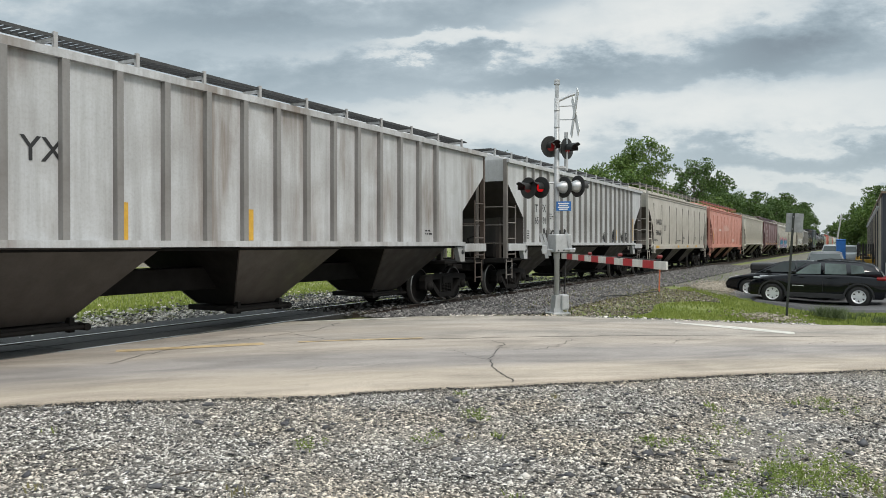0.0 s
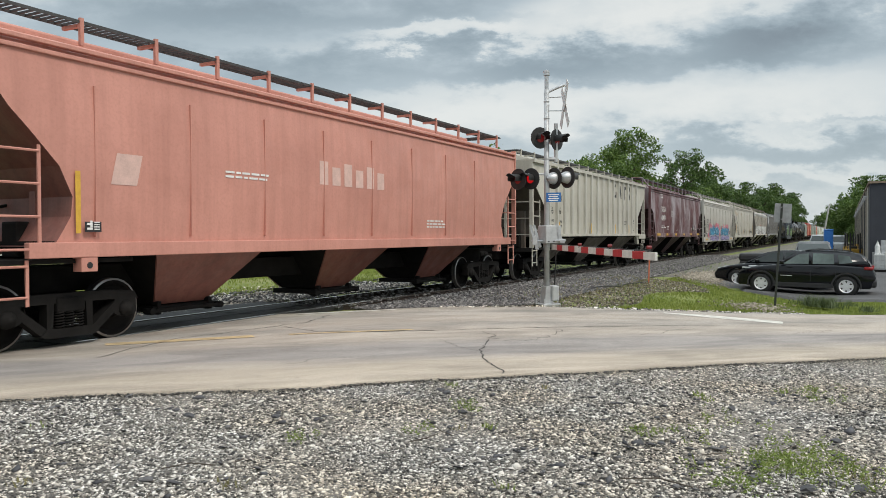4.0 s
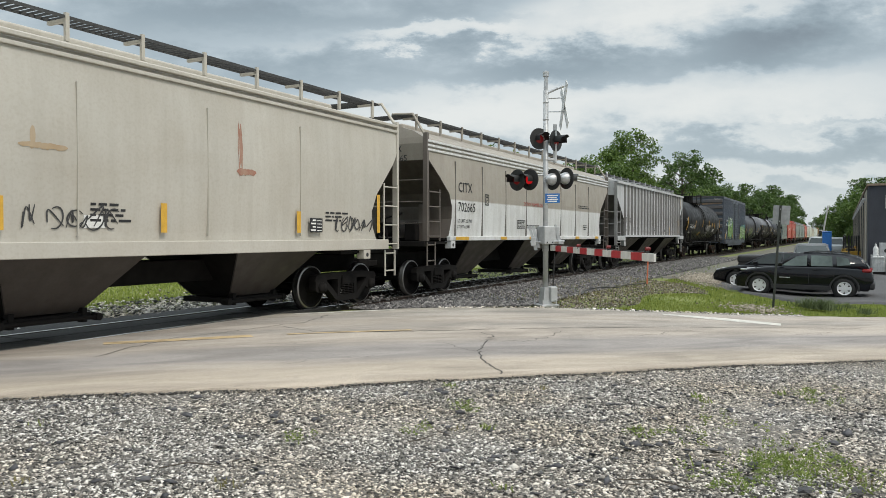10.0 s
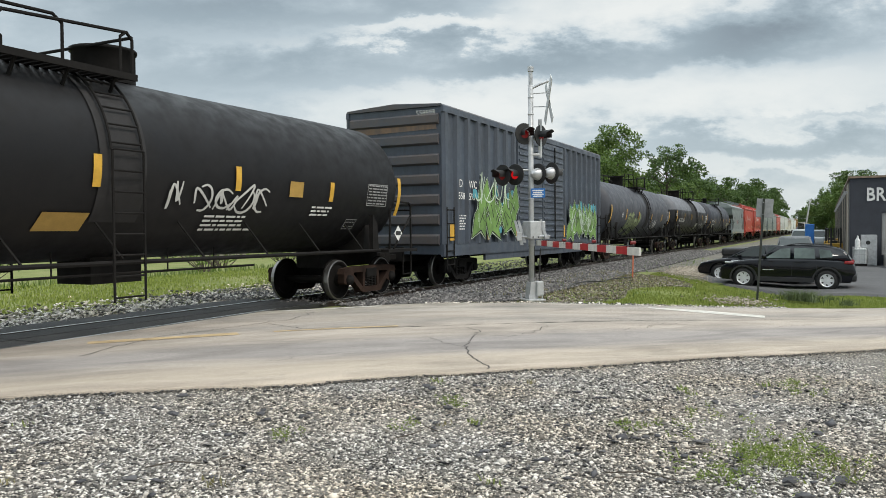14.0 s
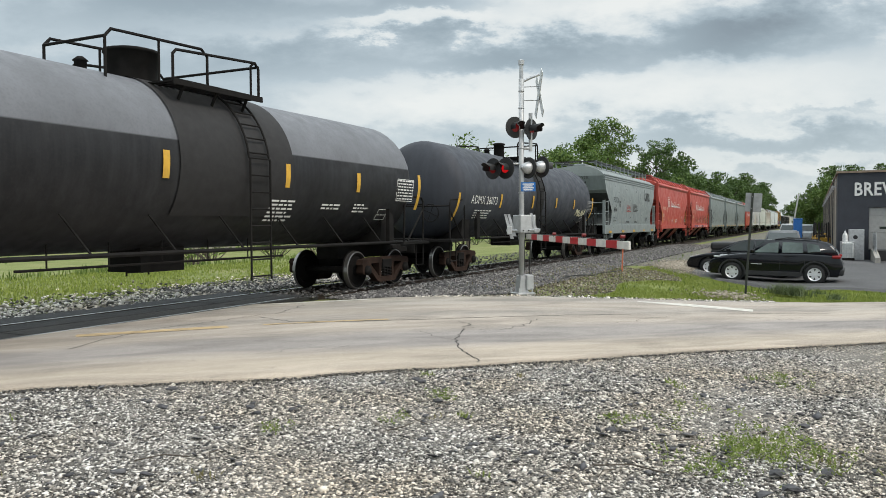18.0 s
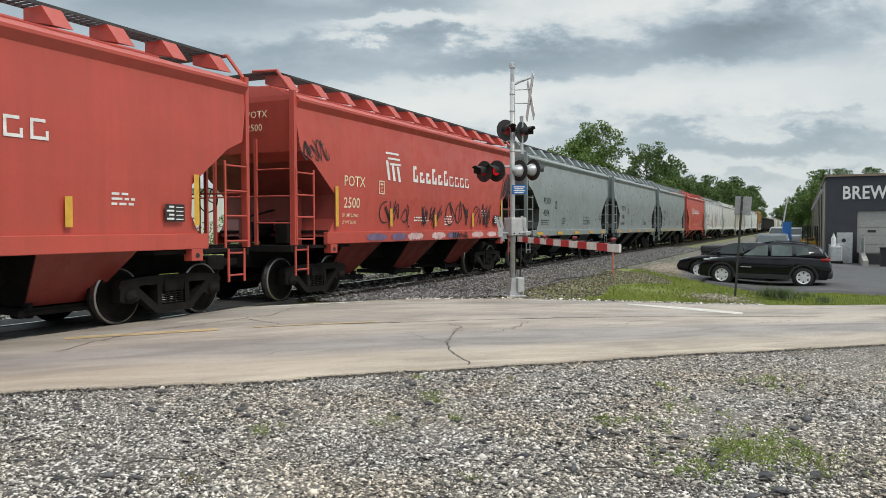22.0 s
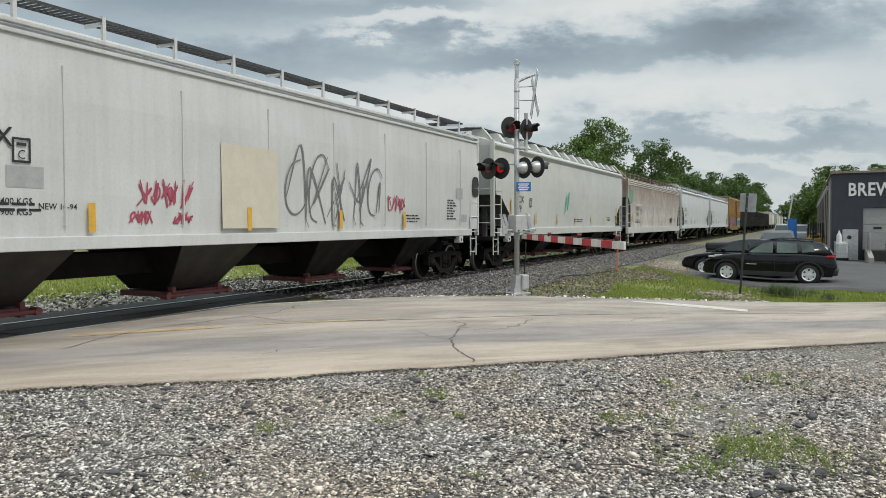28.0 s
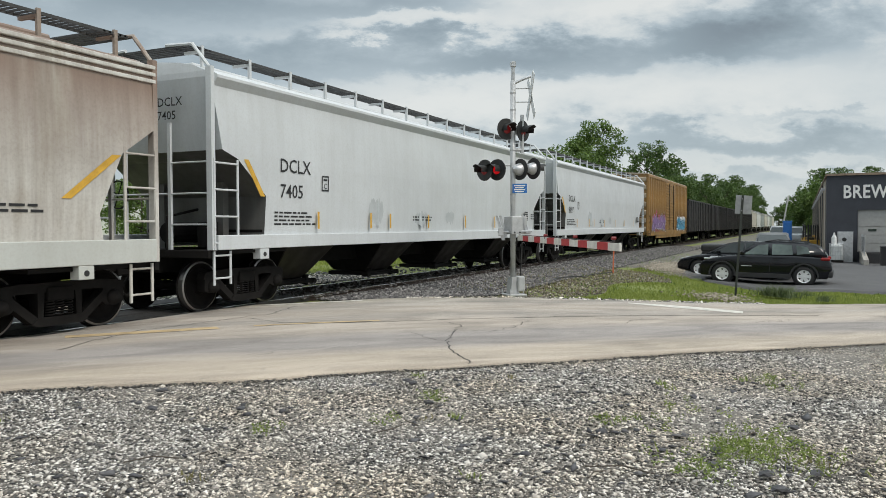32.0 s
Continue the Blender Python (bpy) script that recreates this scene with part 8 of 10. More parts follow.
small_print(c, L, [(1.9, 1.6, 0.9, 2), (2.9, 1.6, 0.6, 2), (9.5, 1.66, 1.6, 2), (15.5, 1.7, 0.7, 3), (17.2, 1.85, 0.5, 2)], SY, M_BLACKP, 51)
for x, z0, z1 in ((1.54, 1.55, 2.41), (4.17, 1.55, 1.97), (6.9, 1.55, 1.97), (9.6, 1.55, 1.97), (12.3, 1.55, 1.97), (14.9, 1.55, 1.97), (17.4, 1.55, 2.41)):
    reflectors(c, L, [x], z0, z1, SY, 0.1)
tag(c, L, 8.0, 2.0, 0.6, 0.9, plain("spray_mint", (0.10, 0.42, 0.30), 0.7), 88, 2, 0.05)
c, L = plastic_hopper(24, P_TAN, "tan covered hopper car stained brown by dust", [("CCBX", 0.34, 2.3, 2.36), ("71183", 0.34, 2.27, 2.0), ("CCBX", 0.22, 0.1, 3.6), ("71183", 0.2, 0.1, 3.36)], DARK_GG, M_RUSTGATE, P_OFFWHITE, cut=CEF, sill=(1.0, 1.36), sill_in=0.08, eave=4.0, flange=False, bead=3)
part("repaint_patch", hug(c, quad(bmesh.new(), -L / 2 + 2.14, -L / 2 + 4.0, 1.60, 2.74, SY + 0.006)), P_OFFWHITE, c, "white repainted patch behind the number")
plate_mark(c, L, 3.6, 2.14, SY, M_BLACKP)
small_print(c, L, [(2.2, 1.62, 1.5, 3), (16.3, 1.75, 0.9, 2)], SY, M_BLACKP, 52)
stencil_box(c, L, 14.6, 1.62, SY, 0.8, 0.34)
scrawl(c, L, 0.3, 2.75, 1.1, 0.8, MATS["spray_mint"], 52, 8, 0.06)
reflectors(c, L, [4.25, 6.6, 9.0, 11.4], 1.6, 2.0, SY, 0.09)
for xx, z0, z1, sk in ((L - 1.75, 1.95, 2.62, 0.85), (1.5, 1.64, 2.2, -0.4)):
    part("reflector", hug(c, quad(bmesh.new(), -L / 2 + xx, -L / 2 + xx + 0.16, z0, z1, SY, sk)), M_REFL, c, "slanting yellow reflective strip")
for i, number in ((25, "7405"), (26, "8197")):
    c, L = plastic_hopper(i, P_WHITE2, "clean white covered hopper car", [("DCLX", 0.38, 1.87, 2.62), (number, 0.38, 1.88, 2.12), ("DCLX", 0.22, 0.1, 3.7), (number, 0.22, 0.1, 3.46)], DARK_GG, cut=BIG_HIGH, sill_in=0.12, sill=(1.14, 1.40))
    plastic_marks(c, L, 1.73)
    for x in (3.13, 5.27, 6.2, 8.31, 10.79, 13.2, 15.6):
        reflectors(c, L, [x], 1.5, 1.86, SY, 0.075)
    stain(c, L, [(5.6, 1.9, 0.7, 0.7), (8.0, 1.75, 0.8, 0.4), (9.8, 1.8, 0.6, 0.4)], plain("faint_grey_overspray", (0.46, 0.49, 0.505), 0.6, var=0.08), "faint grey overspray on the white side", 60 + i)
    part("reflector", hug(c, quad(bmesh.new(), -L / 2 + 1.30, -L / 2 + 1.43, 2.12, 2.78, SY, -0.48)), M_REFL, c, "slanting yellow reflective strip")
L = length(27)
c = box_car(L, P_ORANGE, "orange-brown high-cube boxcar with graffiti", car_paint("paint_buff_end", (0.46, 0.40, 0.30), 0.5, (0.15, 0.1, 0.07), 0.5), ribs=9)
mural(c, L, 1.2, 6.4, 1.2, 2.2, plain("spray_violet", (0.20, 0.12, 0.28), 0.7, var=0.4), MATS["spray_black"], MATS["spray_red"], M_WSPR, 71, n=6, halo=0.25, plane=-1.625)
mural(c, L, 12.2, 16.6, 1.2, 2.2, M_BLUES, MATS["spray_black"], M_WSPR, M_WSPR, 72, n=6, halo=0.2, plane=-1.625)
place(27, c)
for i in range(28, 33):
    place(i, gondola(length(i), P_BLK2, "black high-sided gondola car", 3.9))
for i in range(33, 40):
    place(i, hopper_smooth(length(i), (P_BEIGE, P_WHITE, P_GREENGREY)[i % 3], "covered hopper car far down the train", GRIME_SHADE, eave=4.05, seams=0))
# ---- the crossing signal ----
M_ALU = plain("aluminium_paint", (0.46, 0.47, 0.475), 0.45, 0.35, var=0.15, scale=5)
M_GALV = plain("galvanised_bracket", (0.50, 0.51, 0.52), 0.4, 0.6, var=0.2, scale=8)
M_SIGBLK = plain("signal_black", (0.018, 0.018, 0.018), 0.55, var=0.2)
M_LENS = plain("red_lens", (0.20, 0.008, 0.01), 0.2, emit=((1.0, 0.015, 0.02), 0.30))
M_LENS_DIM = plain("red_lens_dim", (0.10, 0.006, 0.008), 0.5, emit=((1.0, 0.015, 0.02), 0.04))
M_SIGNW = plain("sign_white", (0.62, 0.63, 0.62), 0.5, var=0.12)
M_SIGNBK = plain("sign_back_metal", (0.33, 0.34, 0.345), 0.5, 0.5, var=0.15)
M_BLUESIGN = plain("sign_blue", (0.02, 0.14, 0.42), 0.5)
M_GATERED = plain("gate_red", (0.42, 0.025, 0.03), 0.5, var=0.12)
M_GATEWHITE = plain("gate_white", (0.62, 0.61, 0.57), 0.5, var=0.12)

BASE = (17.0, 6.24)
mast = thing("crossing_signal", "grey mast with red flashing lights, crossbuck and gate machine", "crossing signal", pose(BASE[0], BASE[1], float(lie(*BASE)), 0, 0, ROAD_TURN))
# local: x along the road towards the yard, y away from the camera's side of the road
bm = bmesh.new()
tube(bm, (0, 0, 0.25), (0, 0, 5.05), 0.062, 16)
lathe(bm, [(0.066, 0), (0.075, 0.02), (0.075, 0.16), (0.066, 0.18)], (0, 0, 1), (0, 0, 1.25), 16)
for z in (2.35, 3.4, 4.35, 4.75):
    lathe(bm, [(0.064, 0), (0.07, 0.005), (0.07, 0.03), (0.064, 0.035)], (0, 0, 1), (0, 0, z), 16)
part("mast_pole", bm, M_ALU, mast, "round grey mast", smooth=True)
bm = bmesh.new()
lathe(bm, [(0.05, 0), (0.05, 0.32), (0.072, 0.33), (0.072, 0.40), (0.05, 0.41)], (0, 0, 1), (0, 0, 5.05), 12)
lathe(bm, [(0.0, 0.5), (0.075, 0.47), (0.075, 0.42), (0.0, 0.42)], (0, 0, 1), (0, 0, 5.02), 12)
part("bell", bm, M_GALV, mast, "slotted bell housing on the mast top")
bm = bmesh.new()
box(bm, -0.24, 0.24, -0.24, 0.24, -0.05, 0.0, bev=0.01)
box(bm, -0.21, 0.21, -0.21, 0.21, -0.16, -0.05)
for i in range(4):
    a = math.pi / 4 + i * math.pi / 2
    tube(bm, (0.26 * math.cos(a), 0.26 * math.sin(a), -0.1), (0.26 * math.cos(a), 0.26 * math.sin(a), 0.12), 0.015, 6)
part("base_plate", bm, M_GALV, mast, "bolted base plate")
bm = bmesh.new()
prism(bm, [(-0.12, 0.0), (0.12, 0.0), (0.08, 0.40), (-0.08, 0.40)], -0.10, 0.10, "y")
box(bm, 0.05, 0.24, -0.17, 0.06, 0.06, 0.42, bev=0.03)
part("junction_box", bm, M_ALU, mast, "cast junction box at the mast foot")
pipe_bm = pipe(bmesh.new(), [(0.20, -0.02, 0.4), (0.22, -0.05, 1.2)], 0.016)
pipe(pipe_bm, [(0.13, 0.1, 0.5), (0.13, 0.1, 1.3)], 0.02)
part("conduit", pipe_bm, M_SIGBLK, mast, "flexible cable conduit")
# gate machine
bm = bmesh.new()
box(bm, -0.21, 0.21, -0.30, 0.06, 1.42, 1.84, bev=0.02)
box(bm, -0.16, 0.16, 0.02, 0.16, 1.46, 1.80, bev=0.02)
part("gate_machine", bm, M_ALU, mast, "grey gate drive housing")
FACE = math.degrees(math.atan2(-BASE[1], -BASE[0])) + 90 - ROAD_TURN
turned = pose(0, 0, 0, 0, 0, FACE)
for a, b in (((-0.38, -0.20, 1.86), (-0.22, -0.20, 1.28)), ((-0.30, -0.16, 1.86), (-0.16, -0.16, 1.34)), ((0.22, -0.20, 1.88), (0.34, -0.20, 1.46))):
    bm = bmesh.new()
    prism(bm, [(a[0] - 0.03, a[2]), (a[0] + 0.03, a[2]), (b[0] + 0.04, b[2]), (b[0] - 0.04, b[2])], a[1] - 0.015, a[1] + 0.015, "y")
    part("counterweight_arm", bm, M_GALV, mast, "sloping silver counterweight arm", turned)
part("pivot_shaft", tube(bmesh.new(), (-0.36, -0.22, 1.47), (0.44, -0.22, 1.49), 0.026, 10), M_GALV, mast, "main shaft of the gate", turned)
part("counterweight", finish(boxm(-0.34, -0.22, -0.30, -0.24, 1.38, 1.58, bev=0.015), "counterweight"), M_ALU, mast, "slab counterweight", turned)
part("arm_clamp", finish(boxm(0.30, 0.42, -0.26, -0.16, 1.42, 1.52, bev=0.015), "arm_clamp"), M_GALV, mast, "clamp holding the gate arm", turned)
for k in range(3):
    part("bolt", finish(tube(bmesh.new(), (-0.14 + k * 0.14, -0.33, 1.47), (-0.14 + k * 0.14, -0.30, 1.47), 0.014, 6), "bolt"), M_STEEL, mast)
# lights
def lamp_mesh():
    bm = bmesh.new()
    lathe(bm, [(0.0, 0.02), (0.25, 0.02), (0.254, 0.0), (0.25, -0.004), (0.11, -0.006)], (0, -1, 0), (0, 0, 0), 28)
    return finish(bm, "target_disc")


def hood_mesh():
    bm = bmesh.new()
    n = 14
    A, B = [], []
    for i in range(n + 1):
        a = math.radians(-25 + 230 * i / n)
        A.append(bm.verts.new((0.115 * math.cos(a), -0.02, 0.115 * math.sin(a))))
        l = 0.30 if 40 < -25 + 230 * i / n < 140 else 0.22
        B.append(bm.verts.new((0.125 * math.cos(a), -0.02 - l, 0.125 * math.sin(a))))
    for i in range(n):
        bm.faces.new((A[i], A[i + 1], B[i + 1], B[i]))
    return finish(bm, "hood", True)


def housing_mesh():
    bm = bmesh.new()
    lathe(bm, [(0.0, 0.21), (0.05, 0.205), (0.10, 0.16), (0.14, 0.06), (0.15, 0.0)], (0, 1, 0), (0, 0, 0), 18)
    box(bm, -0.03, 0.03, 0.10, 0.22, -0.03, 0.03)
    return finish(bm, "lamp_housing", True)


def lens_mesh():
    bm = bmesh.new()
    lathe(bm, [(0.0, 0.045), (0.06, 0.038), (0.108, 0.022)], (0, -1, 0), (0, 0, 0), 18)
    return finish(bm, "lens", True)


def light(x, y, z, turn, lens=M_LENS):
    d = part("target_disc", cached("lamp", lamp_mesh), M_SIGBLK, mast, "round black lamp backboard", pose(x, y, z, 0, 0, turn))
    part("hood", cached("hood", hood_mesh), M_SIGBLK, d)
    part("lamp_housing", cached("housing", housing_mesh), M_GALV, d, "silver lamp housing")
    part("lens", cached(("lens", lens.name), lens_mesh), lens, d, "red signal lens")


def to_local(x, y):
    v = mast.matrix_basis.inverted() @ Vector((x, y, 0))
    return v.x, v.y


Z0 = float(lie(*BASE))
FACE = math.degrees(math.atan2(-6.24, -17.0)) + 90 - ROAD_TURN
for x, y, z, t, ln in ((16.66, 6.82, 2.87, FACE - 42, M_LENS_DIM), (16.80, 6.56, 2.88, FACE - 36, M_LENS), (17.07, 6.09, 2.89, FACE + 134, M_LENS), (17.20, 5.80, 2.91, FACE + 130, M_LENS),
                       (16.88, 6.36, 3.84, FACE + 32, M_LENS_DIM), (17.12, 6.04, 3.80, FACE + 56, M_LENS_DIM)):
    lx, ly = to_local(x, y)
    light(lx, ly, z - Z0, t, ln)
bm = bmesh.new()
a, b = to_local(16.68, 6.84), to_local(17.24, 5.8)
tube(bm, (*a, 3.05), (*b, 3.06), 0.024, 8)
tube(bm, (*to_local(16.9, 6.36), 3.98), (*to_local(17.12, 6.02), 3.98), 0.03, 8)
tube(bm, (*to_local(17.11, 6.05), 3.35), (*to_local(17.11, 6.05), 4.25), 0.045, 10)
tube(bm, (*to_local(17.0, 6.22), 3.42), (*to_local(17.11, 6.05), 3.42), 0.04, 10)
part("cross_arm", bm, M_ALU, mast, "pipe arms carrying the lamps")
bm = bmesh.new()
e = to_local(17.19, 5.86)
tube(bm, (0, 0, 4.98), (e[0] * 0.5, e[1] * 0.5, 5.08), 0.035, 8)
tube(bm, (e[0] * 0.5, e[1] * 0.5, 5.08), (*e, 5.16), 0.035, 8)
tube(bm, (0, 0, 4.86), (*e, 4.88), 0.012, 6)
tube(bm, (0, 0, 4.55), (*e, 4.55), 0.012, 6)
part("crossbuck_bracket", bm, M_GALV, mast, "bracket arms for the crossbuck")
# crossbuck seen almost edge on
yaw = math.degrees(math.atan2(5.86, 17.19)) - ROAD_TURN
for s in (-1, 1):
    bm = boxm(-0.61, 0.61, -0.008, 0.008, -0.11, 0.11, bev=0.004)
    part("crossbuck_blade", bm, M_SIGNW, mast, "white reflective crossbuck blade", Matrix.Translation((*e, 4.68 + 0.02 * s)) @ pose(0, 0, 0, 0, 0, yaw + 12) @ pose(0, 0.012 * s, 0, 0, 52 * s, 0))
lx, ly = to_local(17.03, 6.12)
sg = part("notice_sign", boxm(-0.17, 0.17, -0.006, 0.006, -0.11, 0.11, bev=0.003), M_BLUESIGN, mast, "small blue emergency notice", pose(lx, ly - 0.07, 2.44 - Z0, 0, 0, FACE))
bm = bmesh.new()
for k in range(4):
    quad(bm, -0.13 + 0.02 * (k % 2), 0.13 - 0.03 * (k % 2), 0.05 - k * 0.045, 0.075 - k * 0.045, -0.008)
part("print_lines", bm, M_WHITEP, sg)

# gate arm, lowered across the near lane
tip = Vector((11.49, 2.49, 1.22))
root = Vector((16.85, 6.05, 1.27))
d = tip - root
arm = thing("gate_arm", "lowered red and white striped crossing gate arm", "gate arm", pose(root.x, root.y, root.z, 0, 0, math.degrees(math.atan2(d.y, d.x))))
Lg = d.length
n = 13
for k in range(n):
    x0, x1 = Lg * k / n, Lg * (k + 1) / n
    h0 = 0.062
    part("stripe", cached(("stripe", k % 2), lambda: finish(boxm(0.0, Lg / n, -0.02, 0.02, -h0, h0, bev=0.004), "stripe")), M_GATERED if k % 2 else M_GATEWHITE, arm, m=pose(x0, 0, -0.05 * (k + 0.5) / n))
for x in (Lg * 0.36, Lg * 0.66, Lg * 0.955):
    lb = part("arm_lamp", finish(tube(bmesh.new(), (0, -0.035, 0), (0, 0.035, 0), 0.028, 12), "arm_lamp"), M_LENS_DIM, arm, "small red lamp on the arm", pose(x, 0, 0.085))
    part("lamp_stem", boxm(-0.02, 0.02, -0.02, 0.02, -0.07, -0.03), M_SIGBLK, lb)
part("lamp_cable", finish(tube(bmesh.new(), (0.1, 0, 0.07), (Lg * 0.96, 0, 0.03), 0.008, 6), "lamp_cable"), M_SIGBLK, arm)

# orange marker stake and a loose cable in the weeds
x, y = 26.56, 6.02
stake = solid("marker_stake", boxm(-0.03, 0.03, -0.02, 0.02, -0.2, 0.85, bev=0.006), plain("orange_stake", (0.62, 0.16, 0.07), 0.6), "faded orange plastic marker stake", "marker stake", m=pose(x, y, float(lie(x, y)) - 0.05, 2, 1.5, 20))
bm = bmesh.new()
pts = [(20.0 + k * 0.5, 6.3 + 0.15 * math.sin(k * 0.9) - 0.02 * k, float(lie(20 + k * 0.5, 6.3)) + 0.02 + 0.10 * max(0, math.sin(k * 0.5))) for k in range(13)]
pipe(bm, pts, 0.018)
solid("loose_cable", bm, M_SIGBLK, "black cable lying in the weeds", "cable")
# road sign seen from behind
x, y = 22.71, 1.7
z = float(lie(x, y))
sp = thing("road_sign", "small square road sign on a dark leaning steel post", "road sign", pose(x, y, z - 0.05, 0, 0, math.degrees(math.atan2(1.7, 22.7)) - 90) @ pose(0, 0, 0, 0, 3.5, 0))
part("post", boxm(-0.03, 0.03, -0.02, 0.02, -0.3, 2.85, bev=0.006), plain("sign_post_steel", (0.04, 0.045, 0.04), 0.6, 0.3), sp, "dark green steel post")
bm = boxm(-0.18, 0.25, -0.006, 0.006, 2.33, 2.85, bev=0.004)
part("panel", bm, M_SIGNBK, sp, "bare metal back of the sign", pose(0, 0.045, 0))
for zz in (2.42, 2.75):
    part("bolt", finish(tube(bmesh.new(), (0, -0.04, zz), (0, 0.06, zz), 0.014, 6), "bolt"), M_GALV, sp)

# ---- parked vehicles ----
M_CARBLK = plain("car_black", (0.004, 0.005, 0.008), 0.10, 0.0, var=0.1)
MATS["car_black"].node_tree.nodes["Principled BSDF"].inputs["Specular IOR Level"].default_value = 0.45
M_GLASS = plain("car_glass", (0.03, 0.04, 0.04), 0.05, var=0.1)
M_GLASSL = plain("car_glass_pale", (0.10, 0.13, 0.125), 0.05, var=0.5, scale=1.5)
M_TYRE = plain("tyre_rubber", (0.018, 0.018, 0.018), 0.8)
M_RIM = plain("alloy_rim", (0.78, 0.79, 0.80), 0.35, 0.35, var=0.05)
M_TRIM = plain("black_plastic_trim", (0.02, 0.02, 0.021), 0.6)
M_TAIL = plain("tail_lamp_red", (0.26, 0.012, 0.012), 0.2)
M_HEAD = plain("head_lamp", (0.5, 0.52, 0.54), 0.1)
M_SILVER = plain("car_silver", (0.13, 0.135, 0.14), 0.3, 0.3, var=0.08)
M_PICKW = plain("truck_white", (0.38, 0.40, 0.41), 0.3, var=0.1)


def arch(cx, cz, r, z_low, n=10):
    """Points of a wheel arch from the right foot to the left foot."""
    a0 = math.asin((z_low - cz) / r)
    return [(cx + r * math.cos(a0 + (math.pi - 2 * a0) * i / n), cz + r * math.sin(a0 + (math.pi - 2 * a0) * i / n)) for i in range(n + 1)]


def tyre_mesh(r):
    bm = bmesh.new()
    lathe(bm, [(r * 0.62, -0.10), (r * 0.9, -0.115), (r, -0.08), (r, 0.08), (r * 0.9, 0.115), (r * 0.62, 0.10)], (0, 1, 0), (0, 0, 0), 28)
    return finish(bm, "tyre", True)


def rim_mesh(r):
    bm = bmesh.new()
    lathe(bm, [(r * 0.55, -0.085), (r * 0.60, -0.105), (r * 0.66, -0.11), (r * 0.66, 0.05)], (0, 1, 0), (0, 0, 0), 24)
    for i in range(6):
        a = i * math.pi / 3
        c, s = math.cos(a), math.sin(a)
        w = 0.062
        p = [(0.05, -w * 0.8), (r * 0.62, -w), (r * 0.62, w), (0.05, w * 0.8)]
        A = [bm.verts.new((u * c - v * s, -0.09, u * s + v * c)) for u, v in p]
        B = [bm.verts.new((u * c - v * s, -0.04, u * s + v * c)) for u, v in p]
        bm.faces.new(A)
        for k in range(4):
            bm.faces.new((A[k], B[k], B[(k + 1) % 4], A[(k + 1) % 4]))
    lathe(bm, [(0, -0.10), (0.06, -0.10), (0.08, -0.06)], (0, 1, 0), (0, 0, 0), 14)
    return finish(bm, "rim")


